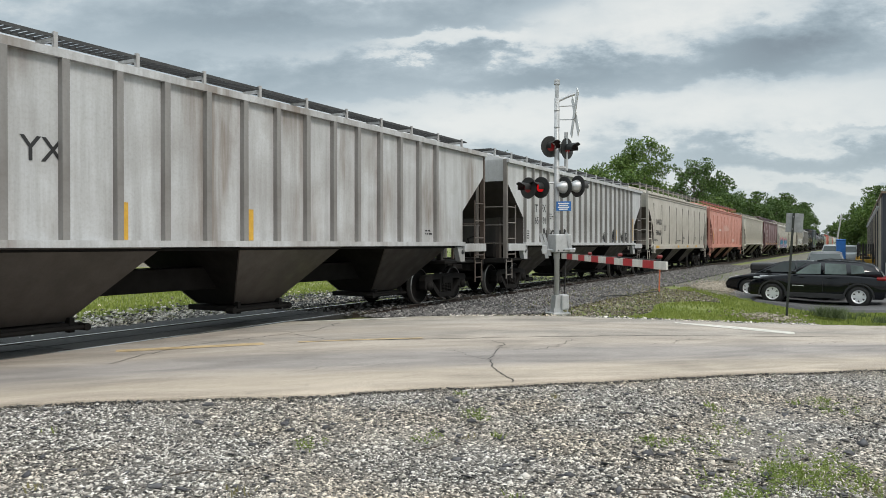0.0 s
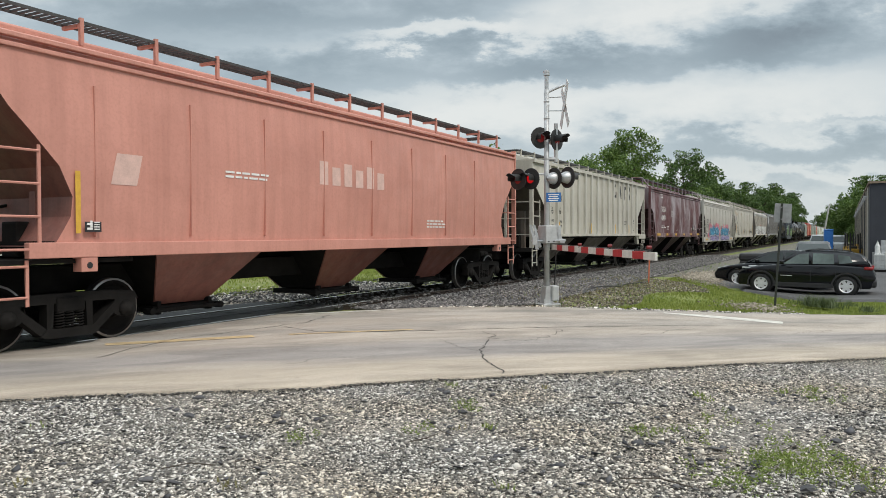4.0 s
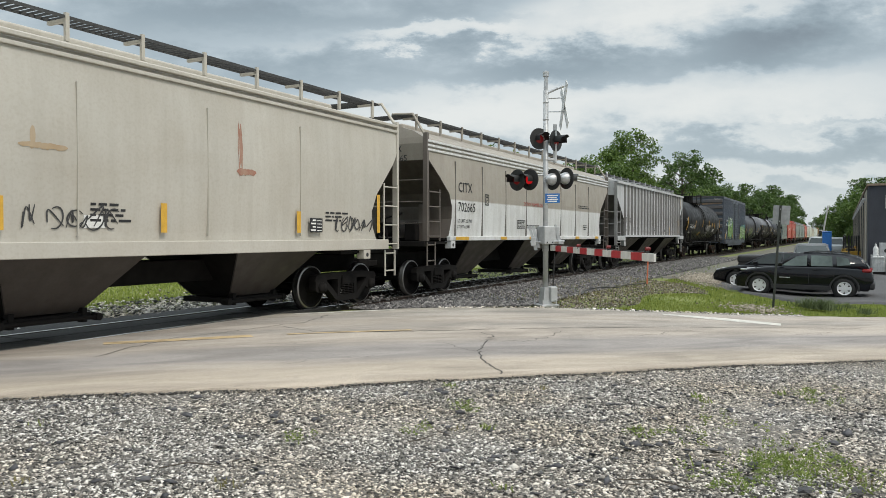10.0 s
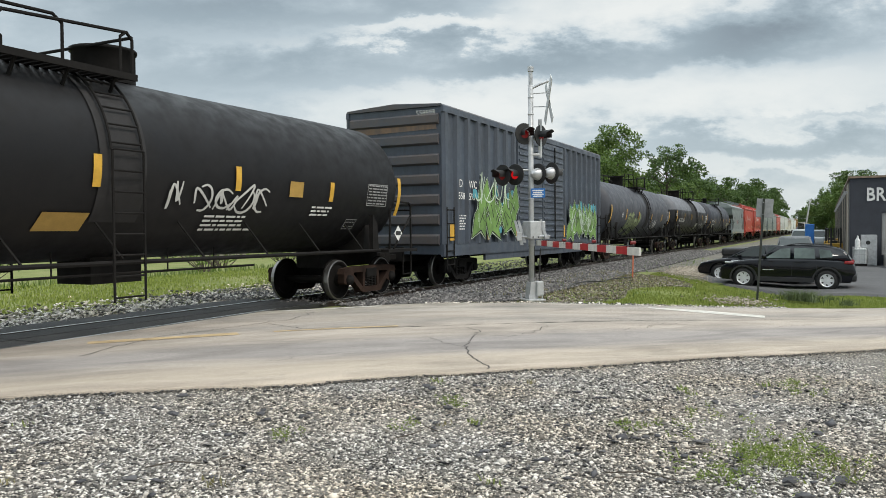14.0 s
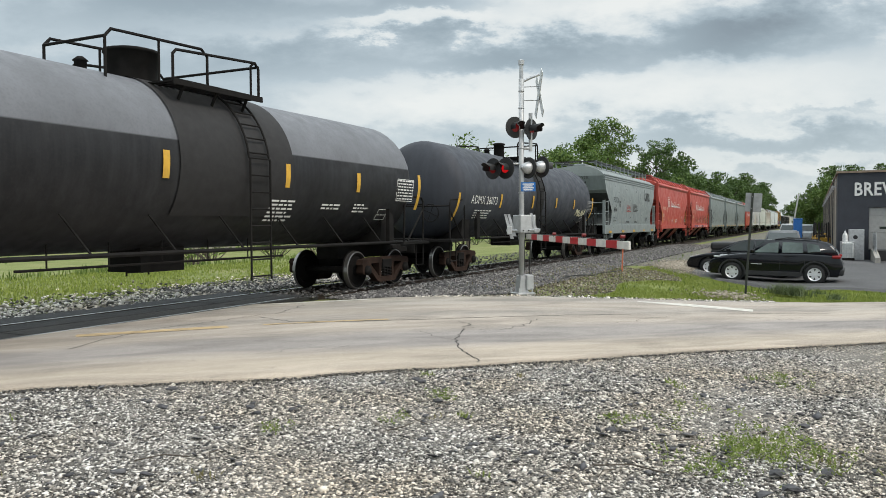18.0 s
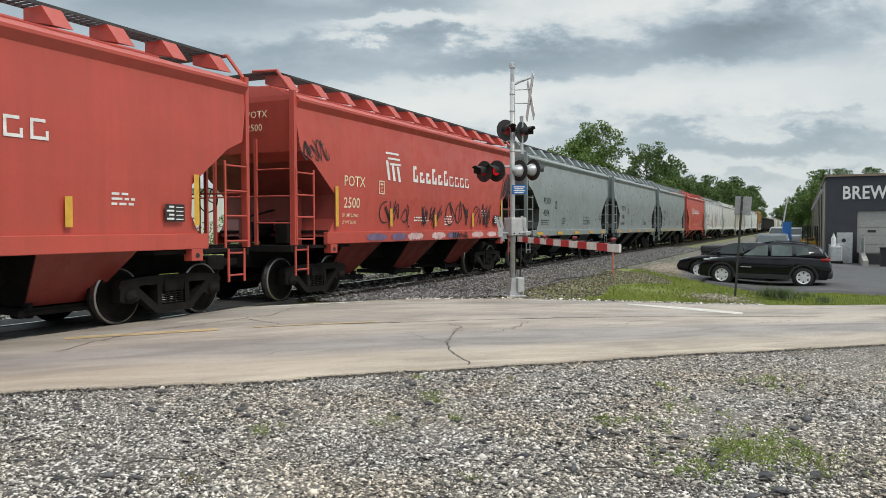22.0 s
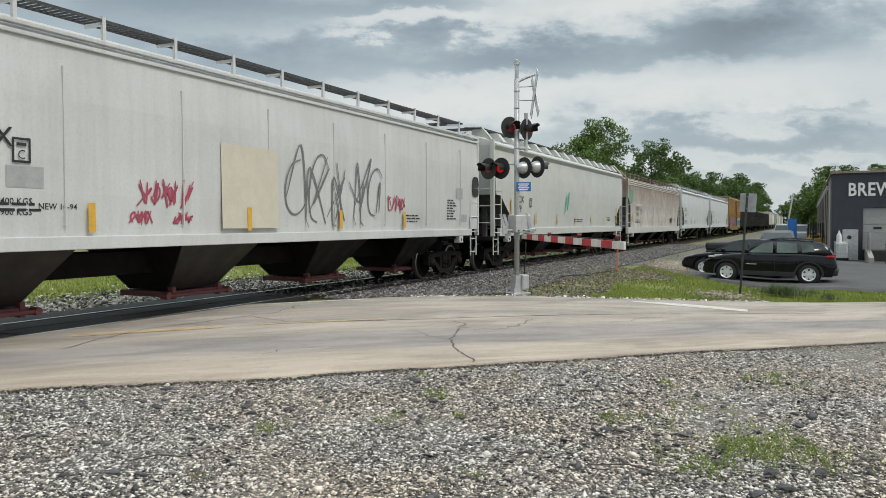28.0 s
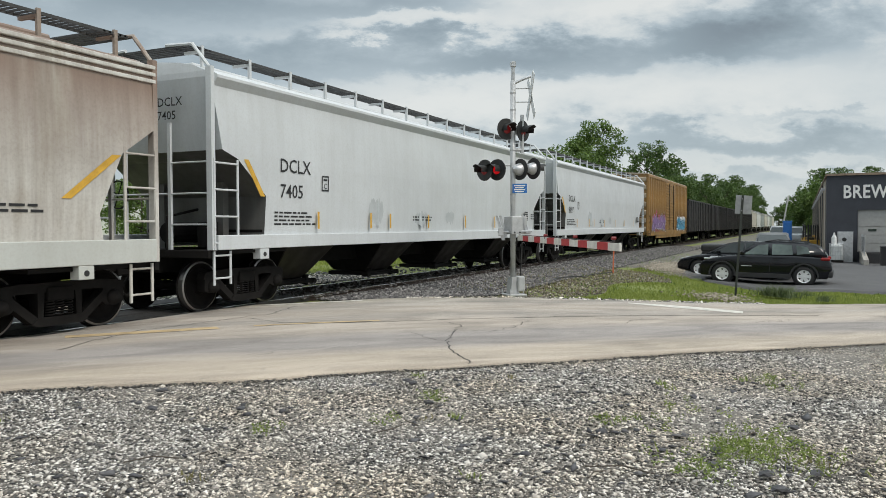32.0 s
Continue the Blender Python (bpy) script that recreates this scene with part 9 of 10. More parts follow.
def vehicle(name, label, m, paint, prof, roof, glass, axles, wr, W=0.92, cat="car", glass_mat=None, low=0.30):
    """prof: upper outline (x, z) from tail to nose; roof: greenhouse outline; glass: side windows as quads."""
    v = thing(name, label, cat, m)
    poly = list(prof)
    under_pts = []
    for ax in sorted(axles, reverse=True):
        under_pts += arch(ax, wr, wr + 0.07, low)
    bm = bmesh.new()
    prism(bm, poly + [(prof[-1][0] - 0.05, low)] + under_pts + [(prof[0][0] + 0.08, low)], -W, W, "y")
    bmesh.ops.bevel(bm, geom=[e for e in bm.edges if abs(abs(e.verts[0].co.y) - W) < 1e-4 and abs(e.verts[0].co.y - e.verts[1].co.y) < 1e-4], offset=0.07, segments=3, affect="EDGES", profile=0.6)
    for z in (0.45, 0.58, 0.70, 0.82, 0.94):
        bmesh.ops.bisect_plane(bm, geom=list(bm.verts) + list(bm.edges) + list(bm.faces), plane_co=(0, 0, z), plane_no=(0, 0, 1))
    for x in (-2.0, -1.7, -0.85, 0.0, 0.85, 1.5, 1.75, 1.95):
        bmesh.ops.bisect_plane(bm, geom=list(bm.verts) + list(bm.edges) + list(bm.faces), plane_co=(x, 0, 0), plane_no=(1, 0, 0))
    ends = prof[0][0], prof[-1][0]
    for q in bm.verts:
        # nose and tail drawn in, flanks swelling at the door line
        k = 1 - 0.22 * max(0.0, (q.co.x - ends[1] + 0.75) / 0.75) ** 2 - 0.12 * max(0.0, (ends[0] + 0.6 - q.co.x) / 0.6) ** 2
        q.co.y *= k * (1 - 0.12 * max(0.0, q.co.z - 0.80) - 0.10 * max(0.0, 0.62 - q.co.z))
    for f in bm.faces:
        f.smooth = True
    body = part("body", bm, paint, v)
    zb, zt = min(z for _, z in roof), max(z for _, z in roof)
    bm = bmesh.new()
    A = [bm.verts.new((x, -(W - 0.06 - 0.16 * (z - zb) / (zt - zb)), z)) for x, z in roof]
    B = [bm.verts.new((x, (W - 0.06 - 0.16 * (z - zb) / (zt - zb)), z)) for x, z in roof]
    k = len(roof)
    for i in range(k):
        bm.faces.new((A[i], A[(i + 1) % k], B[(i + 1) % k], B[i]))
    bm.faces.new(A[::-1]), bm.faces.new(B)
    bmesh.ops.recalc_face_normals(bm, faces=bm.faces)
    bmesh.ops.bevel(bm, geom=list(bm.edges), offset=0.045, segments=3, affect="EDGES")
    for f in bm.faces:
        f.smooth = True
    cabin = part("cabin", bm, paint, v)
    for q in glass:
        for s in (-1, 1):
            bm = bmesh.new()
            vs = [bm.verts.new((x, s * (W - 0.048 - 0.16 * (z - zb) / (zt - zb)), z)) for x, z in q]
            bm.faces.new(vs if s < 0 else vs[::-1])
            part("window", bm, glass_mat or M_GLASS, cabin)
    # screens
    (xa, za), (xb, zb2) = roof[-1], roof[-2]
    for (x0, z0), (x1, z1), nm in ((roof[-1], roof[-2], "windscreen"), (roof[0], roof[1], "rear_window")):
        bm = bmesh.new()
        off = 0.012 if nm == "windscreen" else -0.012
        f0, f1 = 0.12, 0.88
        pts = []
        for f in (f0, f1):
            x, z = x0 + (x1 - x0) * f + off, z0 + (z1 - z0) * f + 0.008
            w = W - 0.16 - 0.16 * (z - zb) / (zt - zb)
            pts.append(((x, -w, z), (x, w, z)))
        bm.faces.new([bm.verts.new(p) for p in (pts[0][0], pts[0][1], pts[1][1], pts[1][0])])
        part(nm, bm, M_GLASS, cabin)
    for ax in axles:
        for s in (-1, 1):
            w = part("wheel", cached(("tyre", wr), lambda: tyre_mesh(wr)), M_TYRE, v, "black tyre", pose(ax, s * (W - 0.11), wr, 0, 0, 0 if s < 0 else 180))
            part("rim", cached(("rim", wr), lambda: rim_mesh(wr)), M_RIM, w, "silver spoked rim")
            part("brake_disc", cached(("disc", wr), lambda: finish(tube(bmesh.new(), (0, -0.03, 0), (0, 0.0, 0), wr * 0.63, 20), "brake_disc")), M_TRIM, w)
    for ax in axles:
        part("wheel_well", finish(tube(bmesh.new(), (ax, -W + 0.1, wr), (ax, W - 0.1, wr), wr + 0.05, 18), "wheel_well"), M_TRIM, v)
    return v


SUV_D = 87.5
suv_prof = [(-2.18, 0.36), (-2.26, 0.50), (-2.26, 0.70), (-2.19, 0.90), (-2.10, 1.03), (-1.0, 1.08), (0.78, 1.06), (1.20, 1.02), (1.60, 0.96), (1.95, 0.88), (2.15, 0.77), (2.23, 0.62), (2.22, 0.40)]
suv_roof = [(-2.13, 1.02), (-1.95, 1.30), (-1.79, 1.46), (-1.35, 1.545), (-0.5, 1.585), (-0.05, 1.57), (0.21, 1.515), (0.96, 1.03)]
suv_glass = [[(-0.18, 1.10), (0.66, 1.085), (0.16, 1.43), (-0.18, 1.475)], [(-1.0, 1.11), (-0.31, 1.10), (-0.31, 1.48), (-0.96, 1.465)], [(-1.56, 1.17), (-1.14, 1.12), (-1.10, 1.455), (-1.47, 1.40)]]
suv = vehicle("sport_utility_vehicle", "glossy black sport utility vehicle parked on the asphalt", pose(30.75, 1.30, float(lie(30.75, 1.30)) + 0.02, 0, -0.8, SUV_D), M_CARBLK, suv_prof, suv_roof, suv_glass, (-1.38, 1.38), 0.35, glass_mat=M_GLASSL, low=0.27)
for s in (-1, 1):
    part("mirror", boxm(0.58, 0.74, s * 0.98 - 0.1, s * 0.98 + 0.1, 1.09, 1.22, bev=0.05), M_CARBLK, suv, "door mirror")
    part("tail_lamp", boxm(-2.20, -1.90, s * 0.80 - 0.1, s * 0.80 + 0.095, 0.93, 1.04, bev=0.04), M_TAIL, suv, "red tail lamp")
    part("head_lamp", boxm(1.66, 2.05, s * 0.74 - 0.12, s * 0.74 + 0.10, 0.875, 0.93, bev=0.02), M_HEAD, suv, "slim head lamp")
    part("side_trim", boxm(-0.92, 0.92, s * 0.905 - 0.012, s * 0.905 + 0.012, 0.26, 0.42, bev=0.008), M_TRIM, suv, "black sill trim")
    part("door_strip", boxm(0.35, 0.72, s * 0.925 - 0.006, s * 0.925 + 0.006, 0.66, 0.68), M_RIM, suv, "thin chrome door strip")
    for x in (-0.35, 0.52):
        part("door_handle", boxm(x - 0.18, x - 0.02, s * 0.915 - 0.02, s * 0.915 + 0.02, 0.95, 0.99, bev=0.008), M_CARBLK, suv)
    for x in (-0.25, 0.86, -1.05):
        part("door_gap", boxm(x - 0.006, x + 0.006, s * 0.916 - 0.006, s * 0.916 + 0.006, 0.48, 0.86), M_TRIM, suv)
    for ax in (-1.38, 1.38):
        bm = bmesh.new()
        o, q = arch(ax, 0.35, 0.48, 0.27), arch(ax, 0.35, 0.42, 0.27)
        A = [[bm.verts.new((x, s * yy, z)) for x, z in ring] for ring in (o, q) for yy in (0.88, 0.932)]
        for k in range(10):
            for u, w in ((0, 1), (1, 3), (3, 2)):
                bm.faces.new((A[u][k], A[u][k + 1], A[w][k + 1], A[w][k]))
        part("arch_trim", bm, M_TRIM, suv, "matt black wheel-arch trim")
    part("roof_rail", pipe(bmesh.new(), [(-1.5, s * 0.66, 1.52), (-1.42, s * 0.66, 1.57), (-0.4, s * 0.66, 1.62), (-0.05, s * 0.66, 1.57)], 0.014), M_TRIM, suv)
part("bumper", boxm(-2.30, -2.10, -0.80, 0.80, 0.33, 0.58, bev=0.06), M_TRIM, suv, "dark rear bumper")
part("bumper", boxm(2.10, 2.27, -0.70, 0.70, 0.30, 0.54, bev=0.06), M_TRIM, suv, "dark front bumper")
sed_prof = [(-2.3, 0.6), (-2.28, 0.92), (-2.1, 0.98), (-1.5, 1.0), (0.95, 0.95), (1.6, 0.86), (2.15, 0.72), (2.3, 0.5)]
sed_roof = [(-1.85, 0.99), (-1.1, 1.38), (-0.7, 1.44), (0.0, 1.43), (0.3, 1.38), (1.15, 0.93)]
sed_glass = [[(-0.30, 1.0), (0.85, 1.0), (0.18, 1.36), (-0.30, 1.38)], [(-1.4, 1.0), (-0.38, 1.0), (-0.38, 1.385), (-0.95, 1.36)]]
sed = vehicle("sedan", "black sedan parked behind the larger vehicle", pose(33.25, 2.40, float(lie(33.25, 2.40)) + 0.02, 0, 0, SUV_D), M_CARBLK, sed_prof, sed_roof, sed_glass, (-1.35, 1.38), 0.33)
for s in (-1, 1):
    part("head_lamp", boxm(1.85, 2.16, s * 0.64 - 0.14, s * 0.64 + 0.12, 0.68, 0.76, bev=0.03), M_HEAD, sed, "swept head lamp")
    part("mirror", boxm(0.55, 0.7, s * 0.98 - 0.09, s * 0.98 + 0.09, 0.98, 1.1, bev=0.03), M_CARBLK, sed)
# covered dark trailer behind them
tr = thing("flat_trailer", "low trailer under a black tarpaulin", "trailer", pose(40.0, 3.9, float(lie(40, 3.9)) + 0.02, 0, 0, 6))
part("tarpaulin", boxm(-1.0, 1.0, -0.72, 0.72, 0.58, 0.95, bev=0.10), plain("black_tarpaulin", (0.015, 0.015, 0.016), 0.5), tr, "black tarpaulin")
part("deck", boxm(-1.0, 1.0, -0.68, 0.68, 0.45, 0.59, bev=0.02), M_TRIM, tr)
for ax in (-0.5, 0.5):
    for s in (-1, 1):
        part("wheel", cached(("tyre", 0.25), lambda: tyre_mesh(0.25)), M_TYRE, tr, m=pose(ax * 1.2, s * 0.6, 0.25))
# silver vehicle and white pickup farther off
sv_ = vehicle("estate_car", "silver estate car seen from the front", pose(43.0, 1.42, float(lie(43.0, 1.42)) + 0.02, 0, 0, 182), M_SILVER, suv_prof, suv_roof, suv_glass, (-1.38, 1.38), 0.33)
pk_prof = [(-2.9, 0.7), (-2.9, 1.12), (-0.9, 1.12), (1.2, 1.15), (2.3, 1.1), (2.75, 1.0), (2.8, 0.6)]
pk_roof = [(-0.95, 1.12), (-0.85, 1.78), (-0.6, 1.86), (0.4, 1.86), (0.7, 1.8), (1.3, 1.14)]
pk_glass = [[(-0.05, 1.2), (1.0, 1.2), (0.6, 1.72), (-0.05, 1.76)], [(-0.8, 1.2), (-0.13, 1.2), (-0.13, 1.76), (-0.75, 1.74)]]
vehicle("pickup_truck", "white pickup truck in the far yard", pose(80, 2.0, float(lie(80, 2.0)) + 0.02, 0, 0, 178), M_PICKW, pk_prof, pk_roof, pk_glass, (-1.75, 1.8), 0.4, 0.98, "truck")
vehicle("pickup_truck", "white pickup truck in the far yard", pose(88, 0.75, float(lie(88, 0.75)) + 0.02, 0, 0, 176), M_PICKW, pk_prof, pk_roof, pk_glass, (-1.75, 1.8), 0.4, 0.98, "truck")
bx = thing("portable_toilet", "bright blue portable cabin in the yard", "cabin", pose(70, 1.2, float(lie(70, 1.2)), 0, 0, 4))
M_PBLUE = plain("cabin_blue", (0.03, 0.17, 0.52), 0.5, var=0.1)
part("cabin_wall", boxm(-0.45, 0.45, -0.33, 0.33, 0.1, 2.25, bev=0.03), M_PBLUE, bx)
part("roof", boxm(-0.48, 0.48, -0.36, 0.36, 2.25, 2.36, bev=0.05), M_PBLUE, bx)
part("skid", boxm(-0.45, 0.45, -0.36, 0.36, 0.0, 0.1), M_TRIM, bx)
part("door", boxm(-0.47, -0.45, -0.28, 0.28, 0.15, 2.1), M_PBLUE, bx)
part("label_plate", boxm(-0.48, -0.472, -0.08, 0.1, 1.1, 1.3), M_WHITEP, bx, "white panel")
M_FORK = plain("forklift_yellow", (0.45, 0.27, 0.03), 0.5, var=0.2)
for x, y, r in ((64, -0.55, 190), (80, -0.5, 170)):
    fk = thing("forklift", "yellow forklift truck standing in the yard", "forklift", pose(x, y, float(lie(x, y)) + 0.02, 0, 0, r))
    part("chassis", boxm(-0.9, 0.6, -0.5, 0.5, 0.25, 0.95, bev=0.05), M_FORK, fk)
    part("counterweight", boxm(-1.15, -0.8, -0.5, 0.5, 0.3, 1.1, bev=0.08), M_FORK, fk)
    part("seat", boxm(-0.4, 0.1, -0.25, 0.25, 0.95, 1.15, bev=0.04), M_TRIM, fk)
    bm = bmesh.new()
    for s in (-1, 1):
        pipe(bm, [(-0.7, s * 0.45, 0.95), (-0.6, s * 0.45, 2.05), (0.35, s * 0.45, 2.05), (0.5, s * 0.45, 0.95)], 0.03)
    part("roll_cage", bm, M_TRIM, fk)
    bm = bmesh.new()
    for s in (-1, 1):
        box(bm, 0.65, 0.75, s * 0.32 - 0.05, s * 0.32 + 0.05, 0.1, 2.1)
    part("lift_mast", bm, M_TRIM, fk)
    part("fork_tines", boxm(0.75, 1.8, -0.3, 0.3, 0.1, 0.15), M_STEEL, fk)
    for ax, r2 in ((-0.7, 0.25), (0.4, 0.33)):
        for s in (-1, 1):
            part("wheel", cached(("tyre", r2), lambda: tyre_mesh(r2)), M_TYRE, fk, m=pose(ax, s * 0.5, r2))
M_LUM = plain("weathered_lumber", (0.28, 0.20, 0.12), 0.8, var=0.3, scale=3)
for x, y, h in ((59, -0.4, 5), (67, -0.6, 7), (72, -0.3, 4), (90, 1.2, 6)):
    pl = thing("pallet_stack", "stack of weathered wooden pallets", "pallets", pose(x, y, float(lie(x, y)) + 0.02, 0, 0, 5 * h))
    for k in range(h):
        part("pallet", cached("pallet", lambda: finish(box(box(box(bmesh.new(), -0.55, 0.55, -0.5, 0.5, 0.0, 0.03), -0.55, 0.55, -0.5, -0.4, 0.03, 0.11), -0.55, 0.55, -0.5, 0.5, 0.11, 0.14), "pallet")), M_LUM, pl, m=pose(0.02 * math.sin(k * 5), 0.02 * math.cos(k * 3), 0.15 * k))
pole = solid("utility_pole", tube(bmesh.new(), (0, 0, -0.6), (0.5, -0.9, 5.2), 0.11, 8, 0.08), plain("grey_pole", (0.42, 0.42, 0.40), 0.7), "pale leaning pole far down the yard", "pole", m=pose(104, 2.6, 0))

# ---- brewery building ----
M_WALLD = plain("dark_grey_block_wall", (0.040, 0.044, 0.055), 0.8, var=0.12, scale=1.5)
M_WALLC = car_paint("cream_metal_siding", (0.40, 0.37, 0.31), 0.35, (0.2, 0.18, 0.15), 0.4)
M_DOORP = plain("grey_roller_door", (0.33, 0.33, 0.32), 0.5, var=0.08)
M_ROOFE = plain("rusty_roof_edge", (0.24, 0.18, 0.13), 0.7, var=0.25)
M_CONC = ground_mat("old_concrete", [(0.3, (0.30, 0.285, 0.26)), (0.7, (0.42, 0.40, 0.36))], scale=1.2, fine=25)
GB = -0.75
bld = thing("brewery_building", "long low building with dark grey front wall and white sign letters", "building", pose(50, -1.25, 0))
# front wall with a door opening
D0, D1, DZ0, DZ1 = -1.60, -5.0, 0.0, 2.43
part("front_wall", boxm(0, 0.25, D0, 0, GB, 4.44), M_WALLD, bld, "dark grey front wall")
part("front_wall", boxm(0, 0.25, -18, D1, GB, 4.44), M_WALLD, bld)
part("front_wall", boxm(0, 0.25, D1, D0, DZ1, 4.44), M_WALLD, bld)
part("front_wall", boxm(0, 0.25, D1, D0, GB, DZ0), M_WALLD, bld)
dr = part("roller_door", boxm(0.14, 0.2, D1, D0, DZ0, DZ1), M_DOORP, bld, "pale grey sectional door")
for k in range(5):
    z = DZ0 + k * 0.486
    part("door_panel", boxm(0.10, 0.145, D1 + 0.02, D0 - 0.02, z + 0.008, z + 0.478, bev=0.008), M_DOORP, dr)
for k in range(3):
    y = D0 - 0.55 - k * 1.0
    part("door_light", boxm(0.09, 0.11, y - 0.42, y, 1.18, 1.32), M_GLASS, dr, "narrow dark door window")
part("roof_edge", boxm(-0.08, 0.3, -18, 0.08, 4.44, 4.56), M_ROOFE, bld, "rusty metal roof edge")
part("roof", boxm(0.3, 66, -18, 0.1, 4.40, 4.50), M_ROOFE, bld)
for k in range(22):
    x0 = 0.25 + k * 3.0
    if k == 0:
        part("side_wall", boxm(0.25, 2.6, -0.2, 0.0, GB, 4.40), M_WALLD, bld, "dark painted end of the side wall")
        continue
    part("side_wall", boxm(x0 - 0.4, x0 + 2.55, -0.2, 0.02 * (k % 2), GB, 4.40 - 0.15 * (k % 3 == 2)), M_WALLC, bld, "cream metal siding")
    part("downpipe", boxm(x0 + 2.5, x0 + 2.6, 0.0, 0.1, GB, 4.3), M_WALLC if k % 2 else M_WALLD, bld)
    part("wall_lamp", boxm(x0 + 1.0, x0 + 1.25, 0.0, 0.25, 3.75, 3.9, bev=0.02), M_GALV, bld)
part("back_wall", boxm(65.8, 66, -18, 0, GB, 4.4), M_WALLC, bld)
part("side_wall", boxm(0.25, 66, -18, -17.8, GB, 4.4), M_WALLC, bld)
me = letters("BREW", 1.02, 1.06, 0.022).copy()
me.transform(Matrix.Diagonal((0.80, 1, 1.04, 1)))
me.materials.clear()
me.materials.append(M_WHITEP)
part("sign_letters", me, None, bld, "white block letters on the dark wall", Matrix.Translation((-0.03, -0.82, 3.13)) @ pose(0, 0, 0, 0, 0, -90))
part("sign_letters", boxm(-0.035, -0.028, -3.22, -3.06, 3.13, 3.88), M_WHITEP, bld, "stroke of a further white letter")
# ramp, railing, tote and bins
rp = thing("loading_ramp", "low concrete ramp wall with a grey railing", "ramp", pose(46.2, -2.95, 0))
part("ramp_wall", prism(bmesh.new(), [(0, GB), (3.8, GB), (3.8, 0.05), (2.4, 0.02), (0, -0.32)], -0.25, 0.0, "y"), M_CONC, rp, "pale concrete kerb wall")
bm = bmesh.new()
for k in range(6):
    x = 1.2 + k * 0.5
    box(bm, x - 0.02, x + 0.02, -0.14, -0.10, -0.2, 1.0)
for z in (0.3, 0.55, 0.8, 1.0):
    tube(bm, (1.2, -0.12, z), (3.7, -0.12, z), 0.018, 6)
part("railing", bm, M_GALV, rp, "grey pipe railing")
part("panel", boxm(1.3, 3.6, -0.14, -0.12, 0.05, 0.9), M_SIGNBK, rp, "grey infill panel")
part("dock_wall", boxm(2.2, 3.8, -4, -0.25, GB, -0.02), plain("dark_dock", (0.03, 0.03, 0.032), 0.8), rp)
tote = thing("liquid_tote", "white plastic liquid tote in a wire cage", "tote", pose(48.6, -1.72, float(lie(48.6, -1.72)) + 0.02, 0, 0, 3))
part("bottle", boxm(-0.45, 0.45, -0.29, 0.29, 0.14, 1.0, bev=0.07), plain("tote_plastic", (0.62, 0.64, 0.63), 0.4, var=0.08), tote, "white plastic bottle")
part("pallet_base", boxm(-0.5, 0.5, -0.33, 0.33, 0, 0.13), M_STEEL, tote)
bm = bmesh.new()
for k in range(6):
    u = -1 + k * 0.4
    for s in (-1, 1):
        tube(bm, (u * 0.48, s * 0.32, 0.12), (u * 0.48, s * 0.32, 1.05), 0.012, 5), tube(bm, (s * 0.48, u * 0.32, 0.12), (s * 0.48, u * 0.32, 1.05), 0.012, 5)
for z in (0.15, 0.4, 0.65, 0.9, 1.05):
    for s in (-1, 1):
        tube(bm, (-0.48, s * 0.32, z), (0.48, s * 0.32, z), 0.012, 5), tube(bm, (s * 0.48, -0.32, z), (s * 0.48, 0.32, z), 0.012, 5)
part("wire_cage", bm, M_GALV, tote)
pn = thing("metal_cabinet", "tall galvanised cabinet beside the tote", "cabinet", pose(49.55, -2.15, float(lie(49.5, -2.2)) + 0.02))
part("cabinet_body", boxm(-0.3, 0.3, -0.45, 0.35, 0.0, 1.75, bev=0.02), M_GALV, pn)
part("vent", finish(tube(bmesh.new(), (-0.32, 0.0, 1.3), (-0.29, 0.0, 1.3), 0.12, 12), "vent"), M_SIGBLK, pn, "round black vent")
part("door", boxm(-0.312, -0.30, -0.4, 0.3, 0.08, 1.68), M_GALV, pn)
gc = thing("gas_cylinder", "white gas cylinder against the wall", "gas cylinder", pose(49.0, -1.62, float(lie(49, -1.6)) + 0.02))
part("cylinder", lathe(bmesh.new(), [(0, 0), (0.14, 0), (0.14, 1.4), (0.06, 1.55), (0.04, 1.65), (0, 1.65)], (0, 0, 1), (0, 0, 0), 14), M_SIGNW, gc)
part("valve", boxm(-0.04, 0.04, -0.02, 0.02, 1.65, 1.72), M_GALV, gc)
bn = thing("waste_bin", "dark waste bin beside the ramp", "waste bin", pose(46.4, -4.05, float(lie(46.4, -4.0)) + 0.02))
part("bin_body", prism(bmesh.new(), [(-0.26, 0), (0.26, 0), (0.31, 0.95), (-0.31, 0.95)], -0.3, 0.3, "y"), M_TRIM, bn)
part("lid", boxm(-0.34, 0.34, -0.33, 0.33, 0.95, 1.02, bev=0.02), M_TRIM, bn)
# pale shed across the railway
shed = thing("metal_shed", "long low shed with pale green-white metal siding", "shed", pose(36.0, 50.0, float(lie(36, 50)) - 0.1, 0, 0, -36))
M_SHED = car_paint("pale_shed_siding", (0.62, 0.65, 0.61), 0.2, (0.40, 0.41, 0.38), 0.3)
for k in range(14):
    part("wall_panel", boxm(-14 + 2 * k, -12.02 + 2 * k, -0.02 * (k % 2), 0.14, 0.35, 4.7), M_SHED, shed)
part("plinth", boxm(-14, 14, -0.05, 0.2, -0.4, 0.35), M_CONC, shed, "grey concrete plinth")
for x in (-14, 13.86):
    part("end_wall", boxm(x, x + 0.14, 0.14, 12, -0.4, 4.7), M_SHED, shed)
part("back_wall", boxm(-14, 14, 12, 12.14, -0.4, 4.7), M_SHED, shed)
part("roof", prism(bmesh.new(), [(-0.3, 4.70), (6.1, 5.5), (12.5, 4.70), (12.5, 4.78), (6.1, 5.62), (-0.3, 4.80)], -14.3, 14.3, "x"), plain("shed_roof_grey", (0.34, 0.36, 0.36), 0.5, 0.2), shed, "low grey metal roof")
